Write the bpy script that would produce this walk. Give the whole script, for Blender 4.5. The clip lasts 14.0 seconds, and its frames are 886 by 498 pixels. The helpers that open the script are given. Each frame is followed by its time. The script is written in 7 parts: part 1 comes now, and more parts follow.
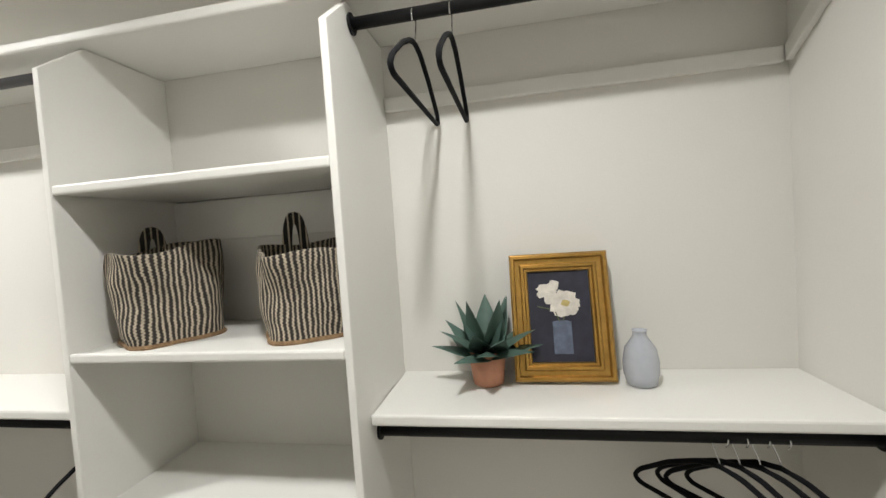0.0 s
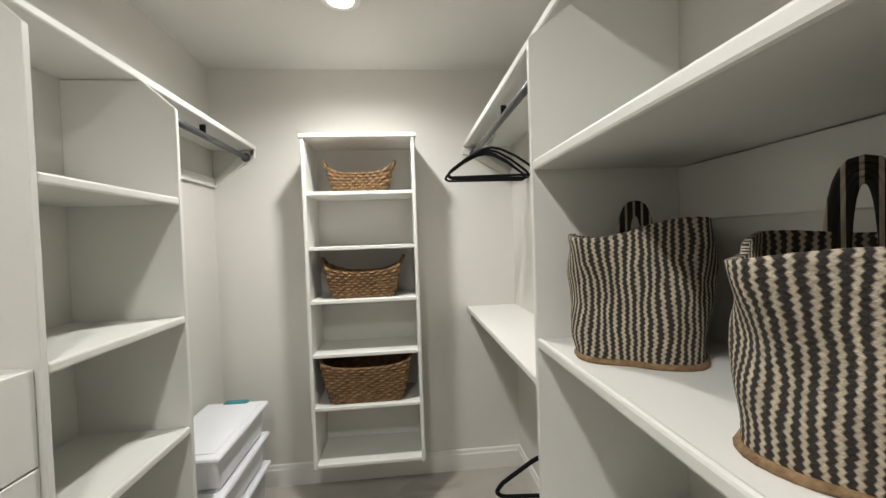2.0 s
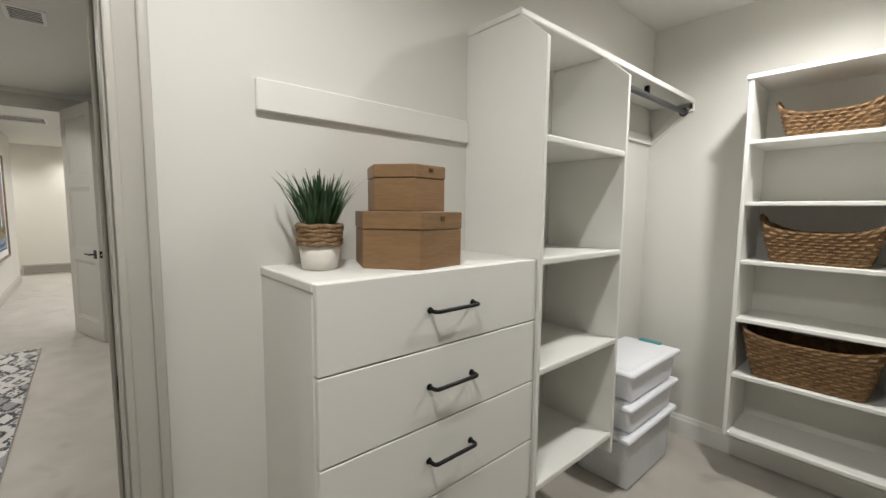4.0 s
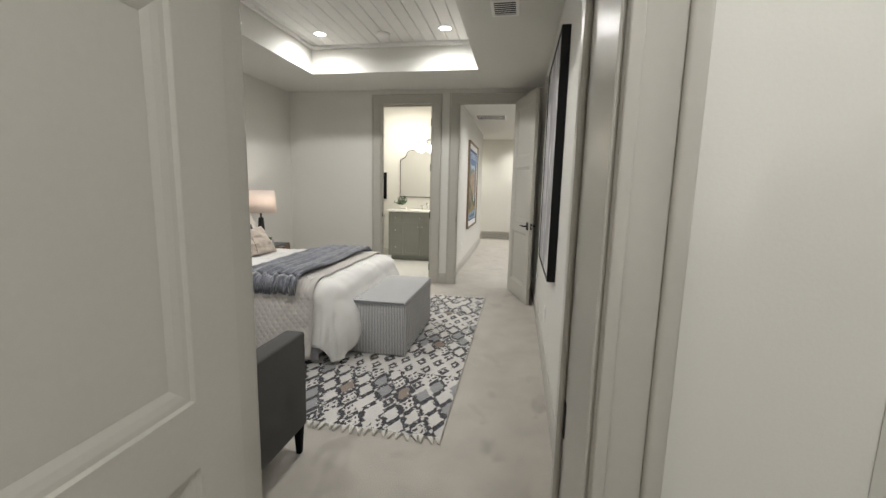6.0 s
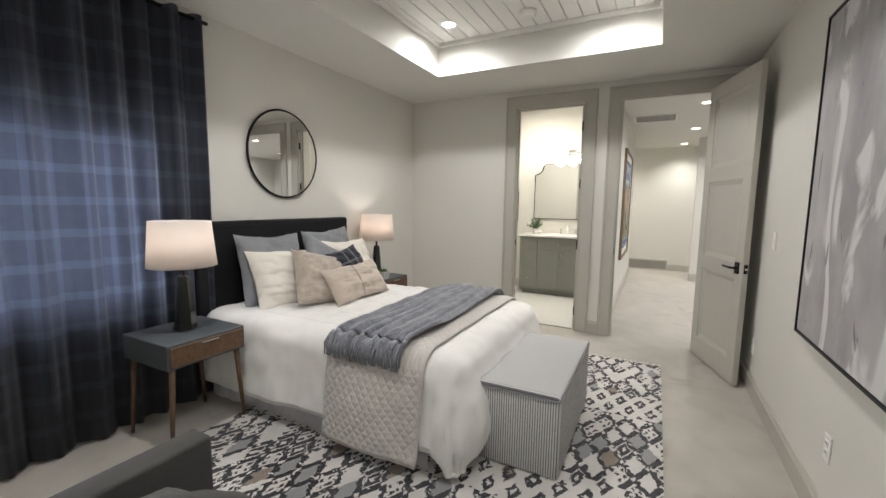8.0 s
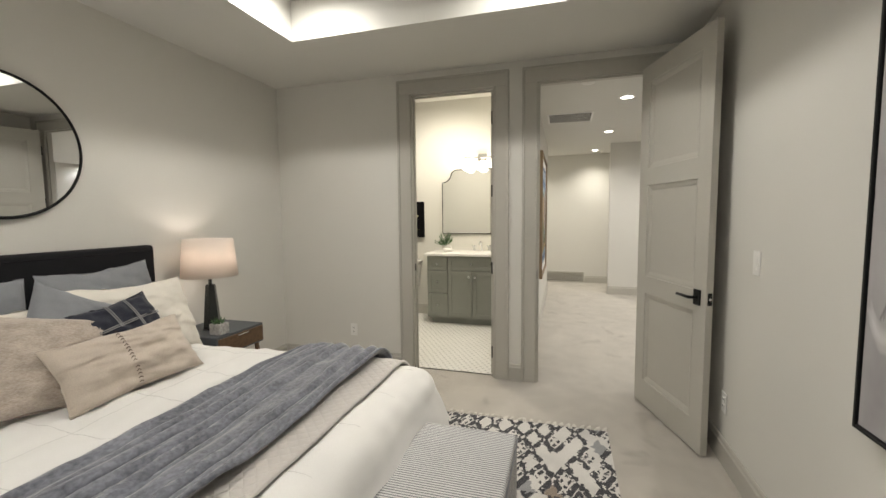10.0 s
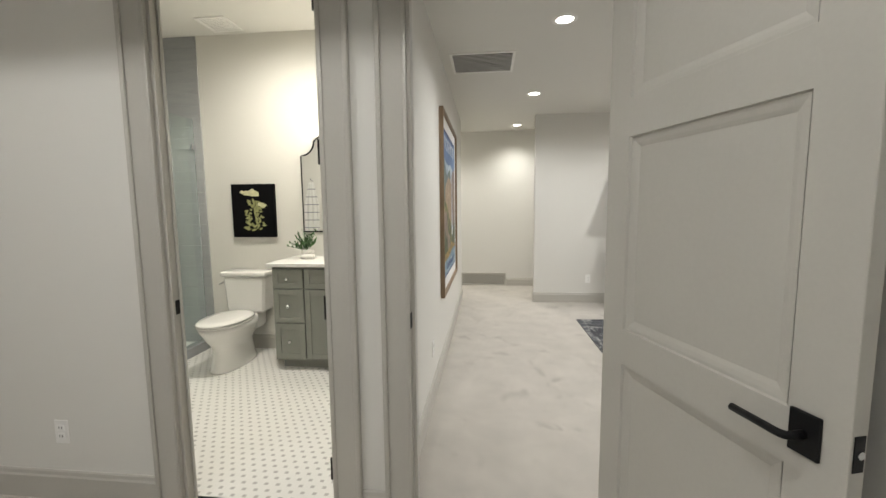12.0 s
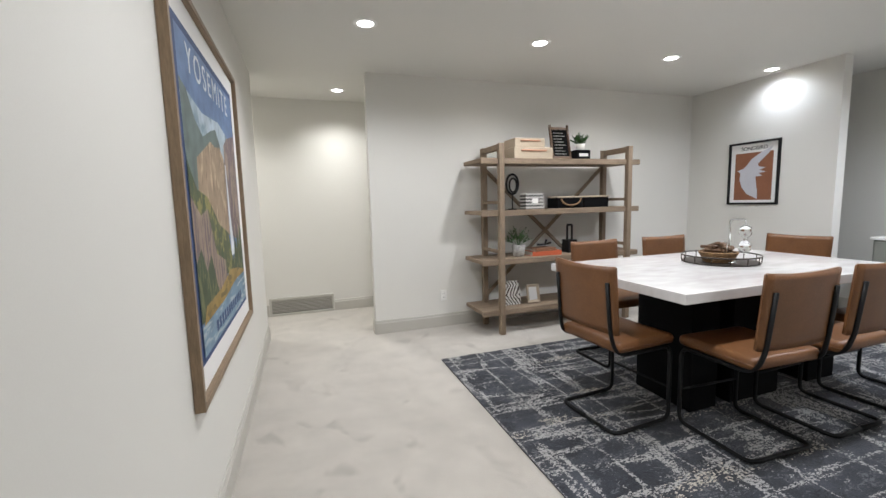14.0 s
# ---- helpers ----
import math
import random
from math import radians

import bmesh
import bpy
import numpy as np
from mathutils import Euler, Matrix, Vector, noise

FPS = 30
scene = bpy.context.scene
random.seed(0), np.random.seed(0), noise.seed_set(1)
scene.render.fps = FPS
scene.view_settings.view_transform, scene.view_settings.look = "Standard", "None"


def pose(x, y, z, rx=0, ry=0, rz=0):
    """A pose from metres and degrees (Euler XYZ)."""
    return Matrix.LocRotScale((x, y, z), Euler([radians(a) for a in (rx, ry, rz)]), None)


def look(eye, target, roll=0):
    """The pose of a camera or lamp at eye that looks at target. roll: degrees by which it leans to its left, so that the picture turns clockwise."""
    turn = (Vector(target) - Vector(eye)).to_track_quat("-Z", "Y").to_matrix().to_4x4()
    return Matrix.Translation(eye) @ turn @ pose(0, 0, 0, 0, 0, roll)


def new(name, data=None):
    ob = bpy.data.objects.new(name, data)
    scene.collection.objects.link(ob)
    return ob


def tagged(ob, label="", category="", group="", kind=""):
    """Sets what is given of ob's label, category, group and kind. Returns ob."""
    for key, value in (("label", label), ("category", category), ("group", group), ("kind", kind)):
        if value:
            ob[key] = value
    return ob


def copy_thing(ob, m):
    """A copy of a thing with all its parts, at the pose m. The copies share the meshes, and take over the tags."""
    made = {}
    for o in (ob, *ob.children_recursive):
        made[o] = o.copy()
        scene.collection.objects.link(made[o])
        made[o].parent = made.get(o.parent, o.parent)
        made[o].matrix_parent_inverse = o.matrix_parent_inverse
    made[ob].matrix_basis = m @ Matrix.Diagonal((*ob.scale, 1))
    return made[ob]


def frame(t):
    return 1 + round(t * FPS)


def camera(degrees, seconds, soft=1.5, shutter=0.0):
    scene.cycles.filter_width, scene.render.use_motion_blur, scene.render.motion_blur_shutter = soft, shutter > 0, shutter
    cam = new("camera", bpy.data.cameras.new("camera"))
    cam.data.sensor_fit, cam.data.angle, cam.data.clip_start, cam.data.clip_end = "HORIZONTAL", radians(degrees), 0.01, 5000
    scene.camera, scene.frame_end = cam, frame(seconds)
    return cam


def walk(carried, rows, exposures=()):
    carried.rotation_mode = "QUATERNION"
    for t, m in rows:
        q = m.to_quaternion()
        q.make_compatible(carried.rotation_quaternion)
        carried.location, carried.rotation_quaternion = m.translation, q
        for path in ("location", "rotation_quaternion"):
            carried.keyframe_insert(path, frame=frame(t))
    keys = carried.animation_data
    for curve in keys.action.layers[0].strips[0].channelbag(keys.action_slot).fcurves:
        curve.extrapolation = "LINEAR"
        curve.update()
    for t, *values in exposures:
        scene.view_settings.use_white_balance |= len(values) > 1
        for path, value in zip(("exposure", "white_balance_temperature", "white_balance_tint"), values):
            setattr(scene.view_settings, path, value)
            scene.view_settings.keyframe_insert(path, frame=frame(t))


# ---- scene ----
cam = camera(94.6, 14.0)
EXPOSURES = [(0, 0.2, 6400, 10), (0.5, 0.0, 6400, 10), (1.0, 0.06, 6450, 10), (2.3, -0.13, 6500, 10), (4.2, -0.08, 6450, 10), (6.3, -0.04, 6350, 10), (7.2, 0.05, 6250, 12), (9.5, -0.13, 6850, 10), (11.0, -0.15, 6600, 10), (12.0, -0.1, 6400, 10), (12.5, -0.17, 6350, 10), (13.05, -0.1, 6500, 12), (13.45, 0.02, 6000, 11), (14, -0.03, 6050, 12)]
PATH = [
    (0, (0.013, 0.589, 1.472), (-0.349, 2.554, 1.391), -4.0),
    (0.5, (-0.06, 0.739, 1.463), (-0.988, 2.509, 1.404), -4.9),
    (1, (-0.081, 0.926, 1.479), (-1.543, 2.289, 1.432), -4.3),
    (1.5, (-0.128, 1.053, 1.458), (-1.957, 1.862, 1.426), -3.3),
    (2, (-0.167, 1.116, 1.476), (-2.157, 1.305, 1.427), -2.0),
    (2.2, (-0.151, 1.127, 1.461), (-2.15, 1.09, 1.413), -2.0),
    (2.5, (-0.129, 1.164, 1.466), (-2.093, 0.793, 1.388), -1.2),
    (3, (-0.034, 1.18, 1.444), (-1.846, 0.339, 1.337), -0.6),
    (3.5, (0.016, 1.171, 1.428), (-1.575, -0.033, 1.284), 0.0),
    (4, (0.039, 1.156, 1.397), (-1.271, -0.344, 1.209), 0.6),
    (4.1, (0.047, 1.153, 1.388), (-1.192, -0.405, 1.195), 0.6),
    (6.3, (0.118, 0.379, 1.319), (0.664, -1.522, 1.025), 1.2),
    (6.5, (0.141, 0.296, 1.334), (0.797, -1.57, 1.036), 1.0),
    (7, (0.270, 0.013, 1.355), (1.134, -1.768, 1.077), 0.6),
    (7.2, (0.332, -0.097, 1.372), (1.253, -1.853, 1.11), 0.6),
    (9.5, (0.759, -1.272, 1.377), (1.514, -3.118, 1.227), -0.4),
    (10, (0.731, -1.640, 1.391), (1.290, -3.553, 1.232), -0.6),
    (10.3, (0.704, -1.894, 1.367), (1.168, -3.833, 1.209), -0.5),
    (10.5, (0.689, -2.074, 1.379), (1.097, -4.025, 1.214), -0.4),
    (11, (0.608, -2.515, 1.367), (0.922, -4.483, 1.196), -0.4),
    (11.5, (0.587, -2.972, 1.382), (0.865, -4.942, 1.179), -0.6),
    (12, (0.616, -3.42, 1.374), (0.83, -5.398, 1.166), -0.6),
    (12.5, (0.625, -3.88, 1.383), (0.744, -5.864, 1.168), -0.6),
    (13, (0.673, -4.322, 1.365), (0.612, -6.308, 1.143), -0.6),
    (13.4, (0.662, -4.65, 1.36), (0.404, -6.619, 1.125), -0.8),
    (13.5, (0.648, -4.736, 1.364), (0.334, -6.697, 1.13), -0.8),
    (13.8, (0.621, -4.992, 1.362), (0.128, -6.917, 1.134), -1.2),
    (14, (0.585, -5.149, 1.339), (-0.047, -7.033, 1.113), -1.5),
]
walk(cam, [(t, look(eye, target, roll)) for t, eye, target, roll in PATH], EXPOSURES)

# ---- world ----
world = bpy.data.worlds.new("world")
scene.world = world
world.use_nodes = True
world.node_tree.nodes["Background"].inputs[0].default_value = (0.5, 0.55, 0.6, 1)
world.node_tree.nodes["Background"].inputs[1].default_value = 0.05


# ---- materials ----
def node(nt, kind, **values):
    n = nt.nodes.new("ShaderNode" + kind)
    for key, value in values.items():
        n.inputs[key].default_value = value
    return n


def material(name, base, rough=0.6, var=0.06, grain=60.0, blotch=3.0, bump=0.15, metal=0.0, sheen=0.0, stretch=(1, 1, 1), dark=None, spec=0.4, coat=0.0):
    """Paint, cloth, wood or metal: a base colour varied by a coarse and a fine noise, with the fine one as relief."""
    m = bpy.data.materials.new(name)
    m.use_nodes = True
    nt = m.node_tree
    b = nt.nodes["Principled BSDF"]
    co = nt.nodes.new("ShaderNodeTexCoord")
    mp = node(nt, "Mapping", Scale=stretch)
    nt.links.new(co.outputs["Object"], mp.inputs["Vector"])
    big, fine = node(nt, "TexNoise", Scale=blotch, Detail=3.0), node(nt, "TexNoise", Scale=grain, Detail=4.0)
    for n in (big, fine):
        nt.links.new(mp.outputs[0], n.inputs["Vector"])
    add = nt.nodes.new("ShaderNodeMath")
    add.operation = "ADD"
    nt.links.new(big.outputs["Fac"], add.inputs[0])
    nt.links.new(fine.outputs["Fac"], add.inputs[1])
    ramp = nt.nodes.new("ShaderNodeMapRange")
    ramp.inputs["From Min"].default_value, ramp.inputs["From Max"].default_value = 0.7, 1.3
    nt.links.new(add.outputs[0], ramp.inputs["Value"])
    mix = nt.nodes.new("ShaderNodeMix")
    mix.data_type = "RGBA"
    low = dark or tuple(c * (1 - var) for c in base)
    high = base if dark else tuple(min(1, c * (1 + var)) for c in base)
    mix.inputs["A"].default_value, mix.inputs["B"].default_value = (*low, 1), (*high, 1)
    nt.links.new(ramp.outputs[0], mix.inputs["Factor"])
    nt.links.new(mix.outputs["Result"], b.inputs["Base Color"])
    b.inputs["Roughness"].default_value, b.inputs["Metallic"].default_value = rough, metal
    b.inputs["Specular IOR Level"].default_value = spec
    b.inputs["Sheen Weight"].default_value, b.inputs["Coat Weight"].default_value = sheen, coat
    if bump:
        bp = node(nt, "Bump", Strength=bump, Distance=0.004)
        nt.links.new(fine.outputs["Fac"], bp.inputs["Height"])
        nt.links.new(bp.outputs[0], b.inputs["Normal"])
    return m


def glow(name, colour, strength):
    m = bpy.data.materials.new(name)
    m.use_nodes = True
    b = m.node_tree.nodes["Principled BSDF"]
    b.inputs["Base Color"].default_value = (*colour, 1)
    b.inputs["Emission Color"].default_value, b.inputs["Emission Strength"].default_value = (*colour, 1), strength
    return m


def glass(name, colour=(0.9, 1, 0.97), rough=0.0):
    m = bpy.data.materials.new(name)
    m.use_nodes = True
    b = m.node_tree.nodes["Principled BSDF"]
    b.inputs["Base Color"].default_value, b.inputs["Roughness"].default_value = (*colour, 1), rough
    b.inputs["Transmission Weight"].default_value, b.inputs["IOR"].default_value = 1.0, 1.45
    return m


def striped(name, light, dark, axis, period, share=0.5, wobble=0.0, wobble_scale=60.0, rough=0.85, bump=0.4, axis2=None, period2=0.02, amount2=0.0):
    """Two colours in stripes across one axis of the thing, that zigzag along another."""
    m = material(name, light, rough, bump=bump)
    nt = m.node_tree
    b = nt.nodes["Principled BSDF"]
    co = nt.nodes.new("ShaderNodeTexCoord")
    sep = nt.nodes.new("ShaderNodeSeparateXYZ")
    nt.links.new(co.outputs["Object"], sep.inputs[0])
    value = sep.outputs[axis]
    if wobble:
        n = node(nt, "TexNoise", Scale=wobble_scale)
        nt.links.new(co.outputs["Object"], n.inputs["Vector"])
        value = maths(nt, "ADD", value, maths(nt, "MULTIPLY", maths(nt, "SUBTRACT", n.outputs["Fac"], 0.5), wobble))
    if axis2 is not None:
        zig = maths(nt, "PINGPONG", sep.outputs[axis2], period2)
        value = maths(nt, "ADD", value, maths(nt, "MULTIPLY", zig, amount2))
    wave = maths(nt, "FRACT", maths(nt, "DIVIDE", value, period))
    on = maths(nt, "LESS_THAN", wave, share)
    mix = nt.nodes.new("ShaderNodeMix")
    mix.data_type = "RGBA"
    old = b.inputs["Base Color"].links[0].from_socket
    nt.links.new(old, mix.inputs["A"])
    mix.inputs["B"].default_value = (*dark, 1)
    nt.links.new(on, mix.inputs["Factor"])
    nt.links.new(mix.outputs["Result"], b.inputs["Base Color"])
    return m


def maths(nt, op, a, c=0.0):
    n = nt.nodes.new("ShaderNodeMath")
    n.operation = op
    for i, v in enumerate((a, c)):
        if isinstance(v, (int, float)):
            n.inputs[i].default_value = v
        else:
            nt.links.new(v, n.inputs[i])
    return n.outputs[0]


WALL = material("wall_paint", (0.69, 0.675, 0.63), 0.75, 0.015, 220, 1.2, 0.06)
CEIL = material("ceiling_paint", (0.69, 0.68, 0.64), 0.85, 0.015, 200, 1.0, 0.08)
TRIM = material("greige_trim_paint", (0.475, 0.457, 0.412), 0.3, 0.02, 90, 2.0, 0.03)
DOORP = material("greige_door_paint", (0.495, 0.477, 0.43), 0.4, 0.02, 90, 2.0, 0.03)
WHITE = material("white_cabinet_paint", (0.77, 0.76, 0.72), 0.42, 0.012, 120, 1.5, 0.03)
SHIP = material("white_shiplap_paint", (0.82, 0.81, 0.78), 0.6, 0.02, 60, 2.0, 0.05)
def overlay(nt, colour, factor):
    """Lays one more colour over what the material has."""
    b = nt.nodes["Principled BSDF"]
    mix = nt.nodes.new("ShaderNodeMix")
    mix.data_type = "RGBA"
    nt.links.new(b.inputs["Base Color"].links[0].from_socket, mix.inputs["A"])
    mix.inputs["B"].default_value = (*colour, 1)
    nt.links.new(factor, mix.inputs["Factor"])
    nt.links.new(mix.outputs["Result"], b.inputs["Base Color"])


def noise_map(nt, scale, lo, hi, detail=3.0, stretch=(1, 1, 1), distortion=0.0):
    """A noise, stretched to 0 at lo and 1 at hi."""
    co = nt.nodes.new("ShaderNodeTexCoord")
    mp = node(nt, "Mapping", Scale=stretch)
    nt.links.new(co.outputs["Object"], mp.inputs["Vector"])
    n = node(nt, "TexNoise", Scale=scale, Detail=detail, Distortion=distortion)
    nt.links.new(mp.outputs[0], n.inputs["Vector"])
    r = nt.nodes.new("ShaderNodeMapRange")
    r.inputs["From Min"].default_value, r.inputs["From Max"].default_value = lo, hi
    nt.links.new(n.outputs["Fac"], r.inputs["Value"])
    return r.outputs[0]


CARPET = material("cut_pile_carpet", (0.46, 0.428, 0.38), 0.95, 0.13, 300, 4.5, 0.9, sheen=0.3, spec=0.1)
# trodden pile: footprints and vacuum strokes
overlay(CARPET.node_tree, (0.30, 0.27, 0.235), maths(CARPET.node_tree, "MULTIPLY", noise_map(CARPET.node_tree, 4.2, 0.60, 0.70, 2.0, (1, 0.7, 1), 0.6), 0.55))
overlay(CARPET.node_tree, (0.53, 0.495, 0.44), maths(CARPET.node_tree, "MULTIPLY", noise_map(CARPET.node_tree, 2.3, 0.56, 0.68, 2.0, (1, 0.6, 1), 0.4), 0.5))
BLACK = material("black_powder_coat", (0.006, 0.006, 0.0065), 0.45, 0.2, 150, 4.0, 0.05, spec=0.25)
BLACKM = material("matt_black_paint", (0.004, 0.004, 0.0045), 0.75, 0.2, 90, 4.0, 0.05, spec=0.1)
CHROME = material("chrome", (0.75, 0.76, 0.77), 0.12, 0.02, 40, 4.0, 0.0, metal=1.0)
PLASTW = material("white_plastic", (0.82, 0.81, 0.78), 0.4, 0.01, 90, 2.0, 0.0)
VELVET = material("black_velvet", (0.007, 0.007, 0.008), 0.9, 0.2, 300, 6.0, 0.2, sheen=0.03, spec=0.15)
SEAGR = material("woven_seagrass", (0.29, 0.17, 0.078), 0.8, 0.3, 120, 30.0, 0.7, dark=(0.09, 0.05, 0.022), stretch=(1, 1, 2.2))
LAMPW = glow("lamp_lens", (1.0, 0.95, 0.86), 14.0)


# ---- mesh helpers ----
def box(bm, lo, hi, r=0.0, seg=1):
    lo, hi = [min(a, b) for a, b in zip(lo, hi)], [max(a, b) for a, b in zip(lo, hi)]
    made = bmesh.ops.create_cube(bm, size=1.0)["verts"]
    for v in made:
        v.co = [l + (c + 0.5) * (h - l) for l, h, c in zip(lo, hi, v.co)]
    if r:
        edges = list({e for v in made for e in v.link_edges})
        bmesh.ops.bevel(bm, geom=edges, offset=r, segments=seg, affect="EDGES", profile=0.5)
    return bm


def prism(bm, outline, lo, hi, axis=0, r=0.0):
    """A flat outline in the two other axes, drawn out from lo to hi along one."""
    rings = []
    for h in (lo, hi):
        ring = []
        for a, b in outline:
            c = [a, b]
            c.insert(axis, h)
            ring.append(bm.verts.new(c))
        rings.append(ring)
    n = len(outline)
    faces = [bm.faces.new(rings[0][::-1]), bm.faces.new(rings[1])]
    faces += [bm.faces.new((rings[0][i], rings[0][(i + 1) % n], rings[1][(i + 1) % n], rings[1][i])) for i in range(n)]
    bmesh.ops.recalc_face_normals(bm, faces=faces)
    if r:
        bmesh.ops.bevel(bm, geom=list({e for f in faces for e in f.edges}), offset=r, segments=1, affect="EDGES")
    return bm


def lathe(bm, profile, seg=24, at=(0, 0, 0), squash=(1, 1)):
    rings = []
    for r, z in profile:
        rings.append([bm.verts.new((at[0] + r * squash[0] * math.cos(2 * math.pi * i / seg), at[1] + r * squash[1] * math.sin(2 * math.pi * i / seg), at[2] + z)) for i in range(seg)])
    for a, b in zip(rings, rings[1:]):
        for i in range(seg):
            bm.faces.new((a[i], a[(i + 1) % seg], b[(i + 1) % seg], b[i]))
    for ring, flip in ((rings[0], True), (rings[-1], False)):
        bm.faces.new(ring[::-1] if flip else ring)
    return bm


def tube(bm, points, r, seg=8, closed=False):
    """A round bar along a line of points; r may be a number or one for each point."""
    pts = [Vector(p) for p in points]
    n = len(pts)
    rings, side = [], None
    for i, p in enumerate(pts):
        a = pts[(i - 1) % n] if closed or i else p
        b = pts[(i + 1) % n] if closed or i < n - 1 else p
        d = (b - a).normalized()
        side = d.orthogonal().normalized() if side is None else (side - d * side.dot(d)).normalized()
        up = d.cross(side)
        rr = r[i] if isinstance(r, (list, tuple)) else r
        rings.append([bm.verts.new(p + rr * (math.cos(2 * math.pi * k / seg) * side + math.sin(2 * math.pi * k / seg) * up)) for k in range(seg)])
    for i in range(n if closed else n - 1):
        a, b = rings[i], rings[(i + 1) % n]
        for k in range(seg):
            bm.faces.new((a[k], a[(k + 1) % seg], b[(k + 1) % seg], b[k]))
    if not closed:
        bm.faces.new(rings[0][::-1]), bm.faces.new(rings[-1])
    return bm


def rounded(points, r, n=4):
    """A polyline with its inner corners rounded."""
    pts = [Vector(p) for p in points]
    out = [pts[0]]
    for a, b, c in zip(pts, pts[1:], pts[2:]):
        d1, d2 = (a - b), (c - b)
        k = min(r, d1.length / 2, d2.length / 2)
        p, q = b + d1.normalized() * k, b + d2.normalized() * k
        out += [p.lerp(b, t / n).lerp(b.lerp(q, t / n), t / n) for t in range(n + 1)]
    return out + [pts[-1]]


def finish(bm, name, mat, smooth=False):
    me = bpy.data.meshes.new(name)
    bm.normal_update()
    bm.to_mesh(me)
    bm.free()
    me.materials.append(mat)
    if smooth:
        me.shade_smooth()
    return me


def part(name, bm, mat, parent=None, label="", smooth=False):
    ob = new(name, finish(bm, name, mat, smooth))
    if parent is not None:
        ob.parent = parent
    return tagged(ob, label)


def thing(name, label, category, at=(0, 0, 0), turn=0.0, group="", kind=""):
    ob = new(name)
    ob.matrix_basis = pose(*at, 0, 0, turn)
    ob.empty_display_size = 0.1
    return tagged(ob, label, category, group, kind)


def solid(name, bm, mat, label, category, group="", kind="", smooth=False):
    return tagged(part(name, bm, mat, None, label, smooth), "", category, group, kind)


def B():
    return bmesh.new()


def wall(name, axis, s0, s1, c0, c1, z0, z1, holes=(), mat=WALL, label="plain painted drywall"):
    """A wall that runs along x (axis 0) or y (axis 1) from s0 to s1, between c0 and c1 across, with openings (from, to, sill, head)."""
    bm = B()

    def piece(a, b, lo, hi):
        if b - a > 1e-4 and hi - lo > 1e-4:
            box(bm, (a, c0, lo) if axis == 0 else (c0, a, lo), (b, c1, hi) if axis == 0 else (c1, b, hi))
    at = s0
    for a, b, sill, head in sorted(holes):
        piece(at, a, z0, z1)
        piece(a, b, z0, sill)
        piece(a, b, head, z1)
        at = b
    piece(at, s1, z0, z1)
    bmesh.ops.remove_doubles(bm, verts=bm.verts, dist=1e-5)
    return solid(name, bm, mat, label, "wall", kind="structure")


def base(name, axis, s0, s1, face, out, height=0.13, mat=TRIM):
    """A moulded baseboard along a wall's face; out is the side it stands on (+1 or -1)."""
    o = [(face, 0), (face + out * 0.016, 0), (face + out * 0.016, height - 0.03), (face + out * 0.011, height - 0.022), (face + out * 0.009, height - 0.006), (face + out * 0.004, height), (face, height)]
    bm = B()
    if axis == 0:
        prism(bm, o, s0, s1, 0)
    else:
        prism(bm, o, s0, s1, 1)
    return solid(name, bm, mat, "painted moulded baseboard along the wall", "baseboard", kind="structure")


# ---- large structure ----
FX0, FX1, FY0, FY1 = -5.4, 4.6, -10.6, 2.0
bm = B()
box(bm, (FX0, FY0, -0.12), (FX1, FY1, 0.0))
solid("floor", bm, CARPET, "warm grey cut-pile carpet with brushed footprints", "floor", kind="structure")

CX0, CX1, CY1 = -2.73, 0.73, 1.815
wall("wall_closet_west", 1, -0.28, CY1 + 0.12, CX0 - 0.12, CX0, 0, 2.53)
wall("wall_closet_north", 0, CX0, CX1 + 0.12, CY1, CY1 + 0.12, 0, 2.53)
wall("wall_closet_east", 1, 0.0, CY1, CX1, CX1 + 0.12, 0, 2.53)
wall("wall_closet_south", 0, CX0, 3.5, -0.28, 0.0, 0, 2.9, [(-0.02, 0.68, 0, 2.44)])
wall("wall_bedroom_west", 1, -5.05, -0.28, -0.27, -0.15, 0, 2.9)
wall("wall_bedroom_east", 1, -7.3, -0.28, 3.37, 3.49, 0, 3.05, [(-7.25, -5.10, 0, 3.05), (-1.98, -0.9, 0.72, 1.78)])
wall("wall_bedroom_south", 0, -5.2, 3.37, -5.10, -5.05, 0, 3.05, [(0.10, 0.93, 0, 2.44), (1.275, 2.01, 0, 2.44)])
wall("wall_hall_east", 1, -9.55, -5.10, 1.0, 1.12, 0, 3.05)
wall("wall_bath_south", 0, 1.12, 4.5, -7.24, -7.12, 0, 3.05)
wall("wall_bath_east", 1, -7.12, -5.05, 4.3, 4.42, 0, 3.05)
wall("wall_bath_north", 0, 3.37, 4.3, -5.10, -5.05, 0, 3.05)
wall("wall_dining_south", 0, -5.2, -0.05, -9.4, -9.275, 0, 2.7)
wall("wall_nook_south", 0, -0.9, 2.3, -10.6, -10.475, 0, 2.7)
wall("wall_nook_west", 1, -10.475, -9.4, -0.9, -0.78, 0, 2.7)
wall("wall_nook_north", 0, 1.12, 2.3, -9.55, -9.43, 0, 2.7)
wall("wall_nook_east", 1, -10.475, -9.55, 2.18, 2.3, 0, 2.7)
wall("wall_dining_west", 1, -9.275, -7.69, -4.36, -4.24, 0, 2.7)
wall("wall_alcove_west", 1, -9.275, -5.10, -5.32, -5.2, 0, 2.7)

